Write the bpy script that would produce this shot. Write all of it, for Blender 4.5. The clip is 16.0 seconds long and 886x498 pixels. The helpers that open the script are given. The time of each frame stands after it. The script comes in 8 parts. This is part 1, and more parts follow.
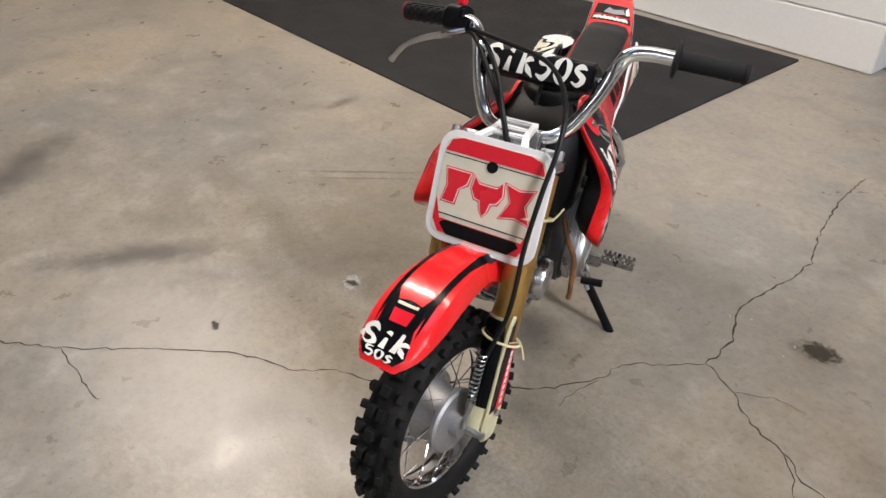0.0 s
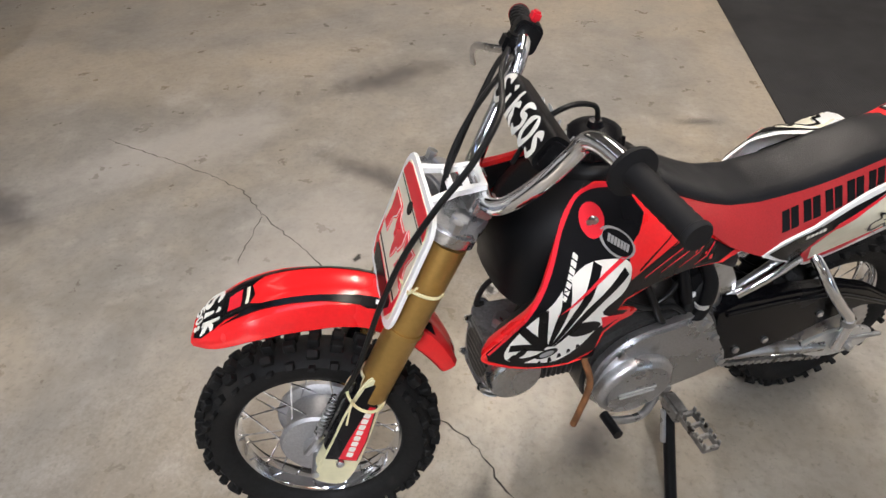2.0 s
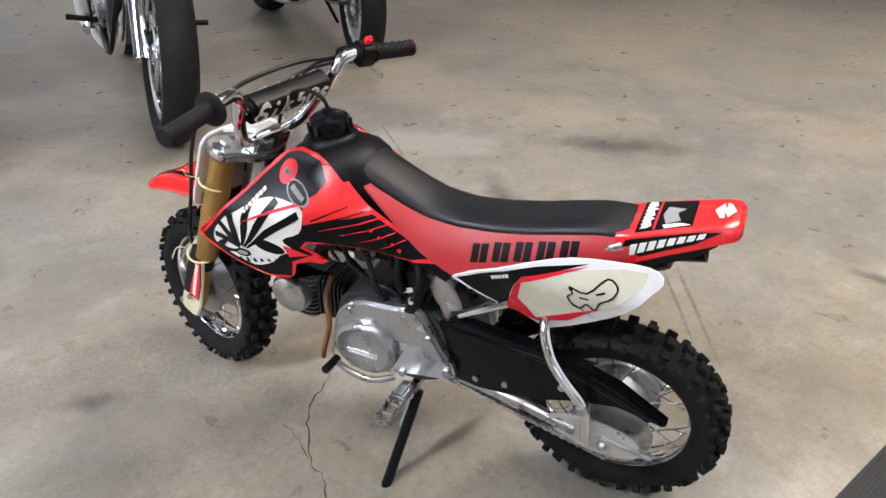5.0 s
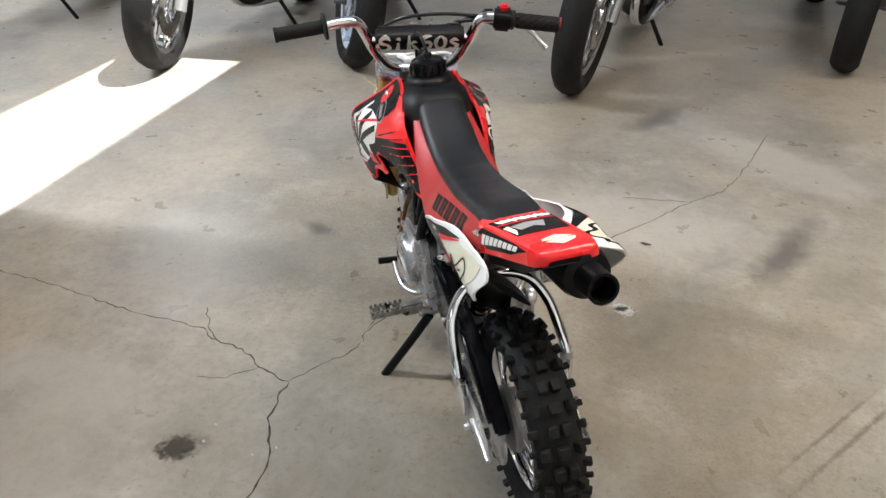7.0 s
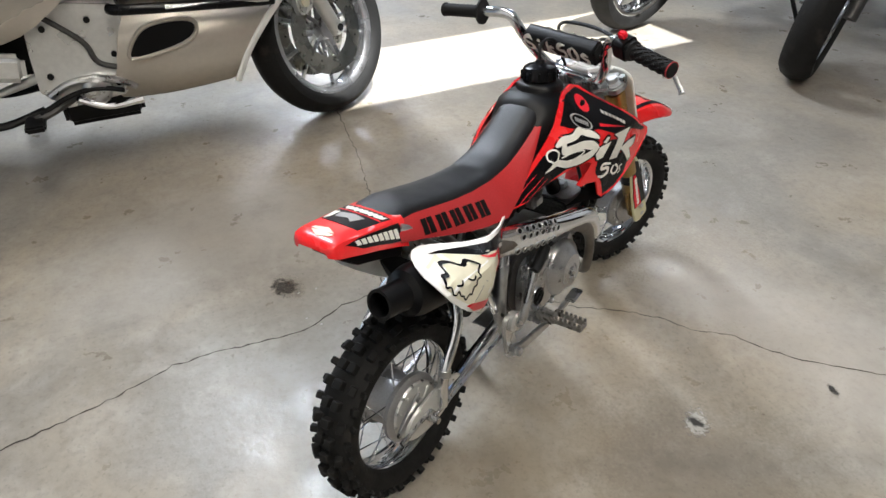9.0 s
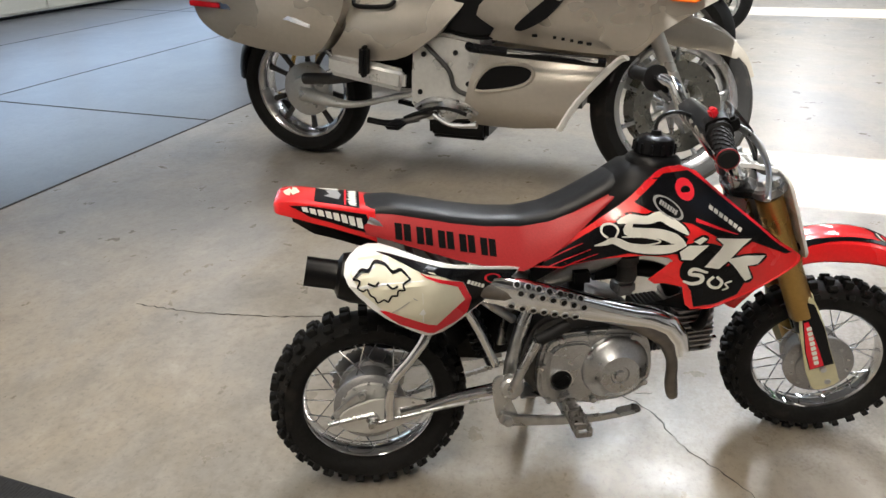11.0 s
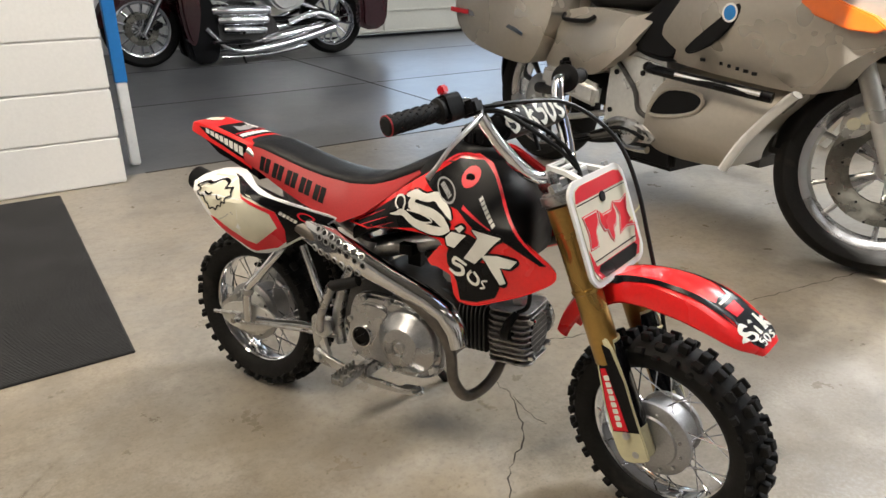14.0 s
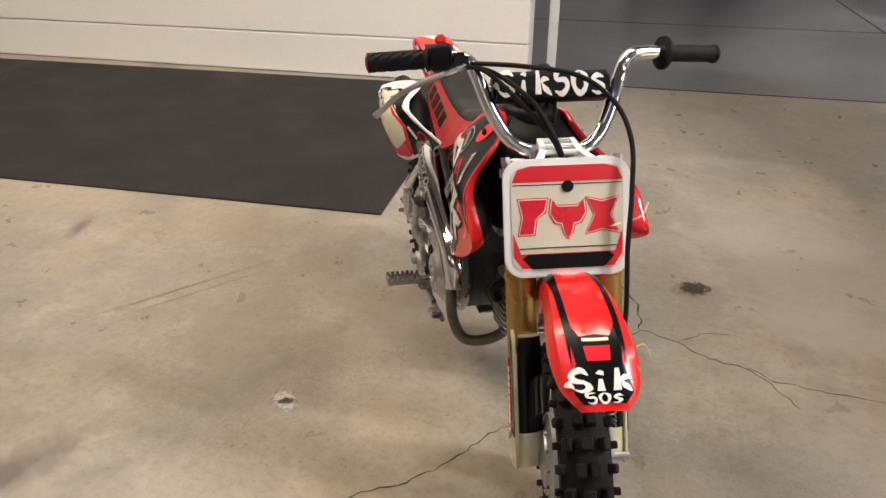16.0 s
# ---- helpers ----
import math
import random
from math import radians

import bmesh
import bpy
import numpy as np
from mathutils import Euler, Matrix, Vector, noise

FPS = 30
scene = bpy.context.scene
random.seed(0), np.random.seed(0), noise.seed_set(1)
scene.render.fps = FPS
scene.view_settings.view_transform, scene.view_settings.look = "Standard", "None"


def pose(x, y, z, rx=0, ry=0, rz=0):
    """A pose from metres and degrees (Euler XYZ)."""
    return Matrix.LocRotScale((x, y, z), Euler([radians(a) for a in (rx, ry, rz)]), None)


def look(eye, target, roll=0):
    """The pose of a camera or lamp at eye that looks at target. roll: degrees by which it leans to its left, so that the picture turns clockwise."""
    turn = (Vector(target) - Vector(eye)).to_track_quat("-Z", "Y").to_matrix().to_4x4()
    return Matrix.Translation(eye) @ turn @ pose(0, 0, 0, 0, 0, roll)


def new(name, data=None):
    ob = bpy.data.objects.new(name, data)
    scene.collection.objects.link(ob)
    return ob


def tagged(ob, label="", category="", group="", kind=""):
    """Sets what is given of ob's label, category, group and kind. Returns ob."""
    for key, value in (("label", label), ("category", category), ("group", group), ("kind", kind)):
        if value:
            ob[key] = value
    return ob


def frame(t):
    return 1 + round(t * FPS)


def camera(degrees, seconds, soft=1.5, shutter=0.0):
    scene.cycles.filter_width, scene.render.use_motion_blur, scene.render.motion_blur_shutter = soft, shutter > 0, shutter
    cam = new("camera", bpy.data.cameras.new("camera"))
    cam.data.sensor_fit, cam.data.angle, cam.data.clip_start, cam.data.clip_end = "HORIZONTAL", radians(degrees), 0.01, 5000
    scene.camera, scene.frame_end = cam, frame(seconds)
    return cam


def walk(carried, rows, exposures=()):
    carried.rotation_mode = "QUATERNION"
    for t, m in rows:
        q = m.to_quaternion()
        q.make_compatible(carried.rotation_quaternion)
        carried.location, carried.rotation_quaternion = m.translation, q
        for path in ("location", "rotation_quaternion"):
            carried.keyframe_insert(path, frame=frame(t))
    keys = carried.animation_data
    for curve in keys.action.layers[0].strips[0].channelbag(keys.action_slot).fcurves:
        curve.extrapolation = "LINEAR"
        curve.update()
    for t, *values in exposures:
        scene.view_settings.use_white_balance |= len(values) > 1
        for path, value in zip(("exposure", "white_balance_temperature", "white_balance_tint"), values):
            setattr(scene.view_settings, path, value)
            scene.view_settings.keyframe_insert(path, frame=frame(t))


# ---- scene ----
cam = camera(64.7, 16.0)
PATH = [
    (0, (1.611, 0.285, 1.012), (0.087, -0.337, -0.124), 0.7),
    (0.5, (1.509, 0.489, 1.04), (0.156, -0.404, -0.131), 0.8),
    (1, (1.354, 0.614, 1.035), (0.302, -0.609, -0.147), 0.8),
    (1.5, (1.167, 0.665, 1.033), (0.33, -0.709, -0.155), 0.7),
    (2, (0.96, 0.679, 1.001), (0.435, -0.834, -0.197), 0.5),
    (2.5, (0.795, 0.658, 0.954), (0.505, -0.917, -0.243), 0.3),
    (3, (0.661, 0.792, 0.964), (0.582, -0.839, -0.191), 1.3),
    (3.5, (0.522, 0.957, 1.007), (0.552, -0.707, -0.101), 1.1),
    (3.7, (0.471, 0.976, 0.994), (0.523, -0.711, -0.08), 1.2),
    (5.8, (-0.405, 0.821, 1.034), (0.785, -0.435, 0.031), 0.6),
    (6, (-0.477, 0.744, 1.039), (0.799, -0.404, 0.012), 0.6),
    (6.5, (-0.675, 0.556, 1.05), (0.841, -0.223, 0.004), 0.2),
    (7, (-0.738, 0.344, 1.034), (0.901, -0.075, -0.033), -0.5),
    (7.5, (-0.783, 0.122, 1.066), (0.88, 0.078, -0.044), -0.7),
    (8, (-0.807, -0.16, 1.101), (0.811, 0.137, -0.037), -0.9),
    (8.5, (-0.706, -0.377, 1.097), (0.797, 0.284, -0.045), -1.1),
    (9, (-0.595, -0.604, 1.103), (0.706, 0.407, -0.031), -1.5),
    (9.5, (-0.498, -0.783, 1.129), (0.575, 0.469, -0.002), -1.6),
    (10, (-0.294, -0.883, 1.091), (0.487, 0.599, -0.002), -2.0),
    (10.2, (-0.218, -0.919, 1.071), (0.421, 0.66, 0.024), -2.1),
    (12.3, (0.453, -1.207, 0.903), (0.311, 0.634, 0.134), -0.9),
    (12.5, (0.519, -1.221, 0.913), (0.312, 0.615, 0.147), -1.0),
    (13, (0.716, -1.159, 0.891), (0.352, 0.652, 0.123), -0.8),
    (13.5, (0.901, -1.069, 0.885), (0.313, 0.679, 0.113), -0.6),
    (14, (1.074, -0.992, 0.886), (0.146, 0.604, 0.118), -0.5),
    (14.5, (1.17, -0.824, 0.872), (-0.111, 0.5, 0.094), -0.5),
    (15, (1.271, -0.658, 0.882), (-0.175, 0.405, 0.0), -0.4),
    (15.5, (1.477, -0.535, 0.907), (-0.147, 0.151, -0.037), -0.5),
    (16, (1.599, -0.368, 0.935), (-0.106, 0.056, -0.021), -0.2),
]
walk(cam, [(t, look(eye, target, roll)) for t, eye, target, roll in PATH], [(0, 1.72, 6250, 14), (1, 1.74, 6200, 14), (2.5, 1.82, 6100, 14), (3, 2.02, 5850, 14), (3.5, 2.06, 5800, 14), (6, 2.1, 5950, 10), (6.5, 1.98, 5950, 9), (7, 1.96, 6000, 9), (7.5, 1.90, 5750, 7), (8, 1.80, 5650, 6), (8.5, 1.82, 5800, 8), (10, 1.78, 5950, 9), (12.5, 1.83, 6600, 11), (13.5, 1.86, 6550, 11), (14, 1.92, 6500, 10), (15, 1.92, 6600, 12), (16, 1.86, 6950, 15)])

# ---- world, sun, lamps ----
UP = Vector((0, 0, 1))
ROOM = pose(0, 0, 0, 0, 0, 62)      # room axes: x along the block wall, y towards the back room
SUN_EL, SUN_AZ = 62.0, 250.0        # the sun stands high; azimuth counted anticlockwise from +x
world = bpy.data.worlds.new("sky")
scene.world = world
world.use_nodes = True
wn = world.node_tree
sky = wn.nodes.new("ShaderNodeTexSky")
sky.sky_type, sky.sun_disc = "NISHITA", False
sky.sun_elevation, sky.sun_rotation = radians(SUN_EL), radians(90 - SUN_AZ)
wn.links.new(sky.outputs[0], wn.nodes["Background"].inputs[0])
wn.nodes["Background"].inputs[1].default_value = 0.12
SUN_DIR = Vector((math.cos(radians(SUN_AZ)) * math.cos(radians(SUN_EL)), math.sin(radians(SUN_AZ)) * math.cos(radians(SUN_EL)), math.sin(radians(SUN_EL))))
sun_data = bpy.data.lights.new("sun", "SUN")
sun_data.energy, sun_data.angle, sun_data.color = 5.0, radians(0.5), (1.0, 0.95, 0.87)
sun = new("sun", sun_data)
sun.matrix_world = look(SUN_DIR * 20, (0, 0, 0))
CEIL = 3.6


def strip_lamp(a, b, watts, length=2.4, turn=0.0, color=(1.0, 0.96, 0.90), width=0.3):
    d = bpy.data.lights.new("strip_lamp", "AREA")
    d.shape, d.size, d.size_y, d.energy, d.color = "RECTANGLE", length, width, watts, color
    ob = new("strip_lamp", d)
    ob.matrix_world = ROOM @ pose(a, b, CEIL - 0.13, 0, 0, turn)
    return ob


# Assumed lamps out of view; the cool ones also stand in for daylight.
WARM, COOL = (1.0, 0.88, 0.72), (0.96, 0.98, 1.0)
LAMPS = [(-2.3, -0.3, 31, WARM), (0.0, 0.1, 15, WARM), (3.8, -0.4, 66, COOL), (-3.4, -4.2, 2, WARM), (0.4, -4.2, 2, COOL), (4.0, -4.2, 14, COOL), (8.0, -2.0, 46, COOL), (12.0, -2.0, 34, COOL), (0.8, 4.4, 2, COOL), (5.2, 4.4, 12, COOL)]
for la, lb, lw, lc_ in LAMPS:
    strip_lamp(la, lb, lw, color=lc_)

# added area lamp for the sky's light at the back door's unseen glazed rows
dl = bpy.data.lights.new("door_daylight", "AREA")
dl.shape, dl.size, dl.size_y, dl.energy, dl.color = "RECTANGLE", 4.9, 0.95, 9, (0.62, 0.78, 1.0)
new("door_daylight", dl).matrix_world = ROOM @ pose(6.1, 6.56, 1.05, -90, 0, 0)


# ---- materials ----
def mat(name, color, rough=0.5, metal=0.0, vary=0.12, scale=6.0, fine=60.0, bump=0.0, rough_vary=0.12, coat=0.0, dirt=None, dirt_at=0.62, spec=0.5):
    """A surface with colour variation at two scales, an uneven gloss and fine relief."""
    m = bpy.data.materials.new(name)
    m.use_nodes = True
    nt = m.node_tree
    bs = nt.nodes["Principled BSDF"]
    tc = nt.nodes.new("ShaderNodeTexCoord")
    n1, n2 = nt.nodes.new("ShaderNodeTexNoise"), nt.nodes.new("ShaderNodeTexNoise")
    for n, s, d in ((n1, scale, 4), (n2, fine, 3)):
        n.inputs["Scale"].default_value, n.inputs["Detail"].default_value = s, d
        nt.links.new(tc.outputs["Object"], n.inputs["Vector"])
    mixed = nt.nodes.new("ShaderNodeMath")
    mixed.operation = "ADD"
    nt.links.new(n1.outputs[0], mixed.inputs[0])
    nt.links.new(n2.outputs[0], mixed.inputs[1])
    ramp = nt.nodes.new("ShaderNodeMapRange")
    ramp.inputs["From Min"].default_value, ramp.inputs["From Max"].default_value = 0.7, 1.3
    ramp.inputs["To Min"].default_value, ramp.inputs["To Max"].default_value = 1 - vary, 1 + vary
    nt.links.new(mixed.outputs[0], ramp.inputs["Value"])
    tint = nt.nodes.new("ShaderNodeVectorMath")
    tint.operation = "SCALE"
    tint.inputs[0].default_value = color
    nt.links.new(ramp.outputs[0], tint.inputs["Scale"])
    out = tint.outputs[0]
    if dirt:
        edge = nt.nodes.new("ShaderNodeMapRange")
        edge.inputs["From Min"].default_value, edge.inputs["From Max"].default_value = dirt_at, dirt_at + 0.12
        nt.links.new(n1.outputs[0], edge.inputs["Value"])
        mx = nt.nodes.new("ShaderNodeMix")
        mx.data_type = "RGBA"
        mx.inputs["B"].default_value = (*dirt, 1)
        nt.links.new(edge.outputs[0], mx.inputs["Factor"])
        nt.links.new(out, mx.inputs["A"])
        out = mx.outputs["Result"]
    nt.links.new(out, bs.inputs["Base Color"])
    rr = nt.nodes.new("ShaderNodeMapRange")
    rr.inputs["From Min"].default_value, rr.inputs["From Max"].default_value = 0.35, 0.65
    rr.inputs["To Min"].default_value, rr.inputs["To Max"].default_value = max(0.02, rough - rough_vary), min(1, rough + rough_vary)
    nt.links.new(n1.outputs[0], rr.inputs["Value"])
    nt.links.new(rr.outputs[0], bs.inputs["Roughness"])
    bs.inputs["Metallic"].default_value = metal
    bs.inputs["Coat Weight"].default_value = coat
    bs.inputs["Specular IOR Level"].default_value = spec
    if bump:
        bp = nt.nodes.new("ShaderNodeBump")
        bp.inputs["Strength"].default_value, bp.inputs["Distance"].default_value = bump, 0.002
        nt.links.new(n2.outputs[0], bp.inputs["Height"])
        nt.links.new(bp.outputs[0], bs.inputs["Normal"])
    return m


RED = mat("red_plastic", (0.82, 0.016, 0.018), 0.27, vary=0.06, fine=200, coat=0.4)
RED_SEAT = mat("red_vinyl", (0.42, 0.022, 0.024), 0.48, vary=0.12, fine=350, bump=0.15, dirt=(0.33, 0.05, 0.045), dirt_at=0.66)
BLACK_SEAT = mat("black_vinyl", (0.010, 0.0105, 0.012), 0.42, vary=0.15, fine=420, bump=0.25, spec=0.32)
BLACK = mat("black_plastic", (0.0045, 0.0045, 0.005), 0.40, vary=0.2, fine=250, bump=0.05, spec=0.18)
GLOSS_BLACK = mat("black_decal", (0.004, 0.004, 0.005), 0.26, vary=0.15, spec=0.18)
TYRE = mat("tyre_rubber", (0.009, 0.0088, 0.0085), 0.70, vary=0.3, scale=14, fine=160, bump=0.3, dirt=(0.026, 0.023, 0.020), dirt_at=0.62, spec=0.22)
WHITE = mat("white_plastic", (0.86, 0.86, 0.84), 0.35, vary=0.04)
CREAM = mat("yellowed_white_plastic", (0.74, 0.71, 0.56), 0.4, vary=0.05, dirt=(0.62, 0.58, 0.42), dirt_at=0.6)
YELLOWED = mat("yellowed_guard_plastic", (0.66, 0.62, 0.40), 0.4, vary=0.1)
WHITE_DECAL = mat("white_decal", (0.80, 0.79, 0.73), 0.3, vary=0.04)
GREY_DECAL = mat("grey_decal", (0.30, 0.30, 0.30), 0.35)
PINK_DECAL = mat("red_decal", (0.76, 0.014, 0.03), 0.28, vary=0.05)
DARK_RED = mat("dark_red_rubber", (0.28, 0.012, 0.016), 0.5)
CHROME = mat("chrome", (0.77, 0.78, 0.80), 0.10, 1.0, vary=0.06, rough_vary=0.06)
STEEL = mat("zinc_steel", (0.52, 0.525, 0.53), 0.33, 1.0, vary=0.15, scale=20, dirt=(0.28, 0.25, 0.21))
PEG_STEEL = mat("scuffed_peg_steel", (0.34, 0.335, 0.325), 0.42, 0.9, vary=0.3, scale=60, dirt=(0.05, 0.045, 0.04), dirt_at=0.55)
DRUM = mat("dull_cast_drum", (0.40, 0.40, 0.405), 0.46, 0.85, vary=0.14, scale=16, fine=300, bump=0.12, dirt=(0.22, 0.21, 0.20), dirt_at=0.66)
DISC_STEEL = mat("brake_disc_steel", (0.34, 0.33, 0.29), 0.24, 1.0, vary=0.15, scale=12)
ALLOY = mat("cast_alloy", (0.46, 0.465, 0.475), 0.29, 0.95, vary=0.14, scale=16, fine=300, bump=0.12, dirt=(0.22, 0.21, 0.20), dirt_at=0.64)
DARK_ALLOY = mat("dark_cast_alloy", (0.085, 0.083, 0.081), 0.5, 0.7, vary=0.2, scale=20, fine=240, bump=0.15)
FIN_BLACK = mat("sooty_black_alloy", (0.040, 0.039, 0.038), 0.5, 0.4, vary=0.3, scale=25, fine=240, bump=0.15, dirt=(0.10, 0.095, 0.09), dirt_at=0.62)
HEAD_ALLOY = mat("grey_cast_fins", (0.29, 0.283, 0.273), 0.40, 0.75, vary=0.25, scale=25, fine=240, bump=0.15, dirt=(0.07, 0.065, 0.06), dirt_at=0.6)
GOLD = mat("gold_fork_paint", (0.42, 0.26, 0.075), 0.34, 0.75, vary=0.08, fine=180)
RUST = mat("rusty_hose", (0.19, 0.080, 0.028), 0.7, vary=0.35, scale=30, bump=0.3)
CABLE = mat("cable_sheath", (0.007, 0.007, 0.007), 0.4, spec=0.25)
GRIP = mat("grip_rubber", (0.008, 0.008, 0.0085), 0.6, vary=0.15, bump=0.15, spec=0.25)
TIE = mat("cream_cable_tie", (0.72, 0.66, 0.38), 0.45)
CLEAR_PLASTIC = mat("smoked_guard", (0.10, 0.10, 0.10), 0.7, vary=0.1, spec=0.1)
EXHAUST = mat("exhaust_steel", (0.16, 0.145, 0.13), 0.48, 0.8, vary=0.2, scale=20, dirt=(0.16, 0.12, 0.09))
PEARL = mat("champagne_paint", (0.48, 0.445, 0.39), 0.34, 0.5, vary=0.05, scale=2)
SILVER = mat("silver_paint", (0.55, 0.55, 0.54), 0.3, 0.7, vary=0.06, scale=5)
WHEEL_SILVER = mat("polished_wheel", (0.56, 0.56, 0.57), 0.24, 0.95, vary=0.06, scale=6)
PALE = mat("pale_alloy", (0.66, 0.66, 0.64), 0.38, 0.6, vary=0.08, scale=12)
AMBER = mat("amber_lens", (0.66, 0.13, 0.012), 0.15, vary=0.05, coat=0.5)
RED_LENS = mat("red_lens", (0.5, 0.012, 0.02), 0.15, coat=0.5)
MAROON = mat("maroon_paint", (0.034, 0.003, 0.006), 0.16, vary=0.05, coat=0.6)
BLUE = mat("blue_tape", (0.015, 0.20, 0.56), 0.4, vary=0.06)
GREEN = mat("green_paint", (0.02, 0.24, 0.03), 0.3, coat=0.5)
PAINT_WALL = mat("white_wall_paint", (0.86, 0.855, 0.84), 0.55, vary=0.03, scale=1.5, fine=90, bump=0.25)
DOOR_PAINT = mat("cream_door_paint", (0.70, 0.68, 0.60), 0.5, vary=0.05, scale=2)
CEIL_PAINT = mat("grey_ceiling", (0.22, 0.213, 0.205), 0.8, vary=0.05, scale=1)
RUBBER_MAT = mat("ribbed_rubber", (0.029, 0.029, 0.030), 0.6, vary=0.18, scale=3, fine=120, dirt=(0.048, 0.046, 0.044), dirt_at=0.62, spec=0.3)


# ---- mesh builders ----
def finish(name, bm, material, sharp=38):
    me = bpy.data.meshes.new(name)
    bmesh.ops.recalc_face_normals(bm, faces=bm.faces)
    bm.to_mesh(me)
    bm.free()
    me.materials.append(material)
    for p in me.polygons:
        p.use_smooth = True
    me.set_sharp_from_angle(angle=radians(sharp))
    return me


def part(name, bm, material, parent, label="", at=None):
    """One mesh object under a thing or a part; at: where the mesh is laid, in the thing's axes."""
    if at is not None:
        bm.transform(at)
    ob = new(name, finish(name, bm, material))
    ob.parent = parent
    return tagged(ob, label)


def thing(name, m, label, category, group="", kind=""):
    ob = new(name)
    ob.empty_display_size = 0.1
    ob.matrix_world = m
    return tagged(ob, label, category, group, kind)


def solid(name, bm, material, m, label, category, group="", kind=""):
    ob = new(name, finish(name, bm, material))
    ob.matrix_world = m
    return tagged(ob, label, category, group, kind)


def add(bm, other, m=None):
    """Adds another bmesh's faces to bm."""
    if m is not None:
        other.transform(m)
    me = bpy.data.meshes.new("join")
    other.to_mesh(me)
    other.free()
    bm.from_mesh(me)
    bpy.data.meshes.remove(me)
    return bm


def smooth_line(pts, n=6, closed=False):
    """Catmull-Rom points through pts."""
    p = [Vector(q) for q in pts]
    k, out = len(p), []
    for i in range(k if closed else k - 1):
        if closed:
            a, b, c, d = p[i - 1], p[i], p[(i + 1) % k], p[(i + 2) % k]
        else:
            a, b, c, d = p[max(i - 1, 0)], p[i], p[i + 1], p[min(i + 2, k - 1)]
        for j in range(n):
            t = j / n
            out.append(0.5 * ((2 * b) + (c - a) * t + (2 * a - 5 * b + 4 * c - d) * t * t + (3 * b - a - 3 * c + d) * t ** 3))
    if not closed:
        out.append(p[-1])
    return out


def rings(rows, closed=False, caps=True):
    """A skin over rows of points of equal count; each row is a closed ring."""
    bm = bmesh.new()
    vs = [[bm.verts.new(q) for q in row] for row in rows]
    n = len(vs[0])
    for i in range(len(vs) if closed else len(vs) - 1):
        a, b = vs[i], vs[(i + 1) % len(vs)]
        for j in range(n):
            bm.faces.new((a[j], a[(j + 1) % n], b[(j + 1) % n], b[j]))
    if caps and not closed:
        bm.faces.new(vs[0][::-1])
        bm.faces.new(vs[-1])
    return bm


def tube(pts, r, seg=10, n=6, closed=False, flat=1.0):
    """A round bar along a smooth line; r: one radius or one for each given point."""
    line = smooth_line(pts, n, closed) if n > 1 else [Vector(p) for p in pts]
    k = len(line)
    rs = r if isinstance(r, (list, tuple)) else [r] * len(pts)
    rows, side = [], None
    for i, p in enumerate(line):
        ahead = (line[(i + 1) % k] - line[i - 1]) if closed else (line[min(i + 1, k - 1)] - line[max(i - 1, 0)])
        ahead.normalize()
        if side is None:
            side = ahead.orthogonal().normalized()
        side = (side - ahead * side.dot(ahead)).normalized()
        up = ahead.cross(side)
        u = i / max(n, 1)
        j = min(int(u), len(rs) - 1)
        rad = rs[j] + (rs[min(j + 1, len(rs) - 1)] - rs[j]) * (u - j)
        rows.append([p + (side * math.cos(2 * math.pi * s / seg) + up * math.sin(2 * math.pi * s / seg) * flat) * rad for s in range(seg)])
    return rings(rows, closed)


def lathe(profile, seg=32, axis="z", closed=False):
    """Turned round the axis; profile: (radius, height) from end to end. closed: a ring-shaped profile."""
    rows = []
    for s in range(seg):
        c, d = math.cos(2 * math.pi * s / seg), math.sin(2 * math.pi * s / seg)
        rows.append([{"z": (r * c, r * d, h), "y": (r * c, h, r * d), "x": (h, r * c, r * d)}[axis] for r, h in profile])
    bm = bmesh.new()
    vs = [[bm.verts.new(q) for q in row] for row in rows]
    n = len(profile)
    for i in range(seg):
        a, b = vs[i], vs[(i + 1) % seg]
        for j in range(n if closed else n - 1):
            bm.faces.new((a[j], a[(j + 1) % n], b[(j + 1) % n], b[j]))
    bmesh.ops.remove_doubles(bm, verts=bm.verts, dist=1e-6)
    if not closed:
        bmesh.ops.holes_fill(bm, edges=[e for e in bm.edges if e.is_boundary], sides=0)
    return bm


def box(sx, sy, sz, bevel=0.0, m=None, seg=2):
    bm = bmesh.new()
    bmesh.ops.create_cube(bm, size=1.0)
    bmesh.ops.scale(bm, vec=(sx, sy, sz), verts=bm.verts)
    if bevel:
        bmesh.ops.bevel(bm, geom=bm.edges[:], offset=bevel, segments=seg, affect="EDGES")
    if m is not None:
        bm.transform(m)
    return bm


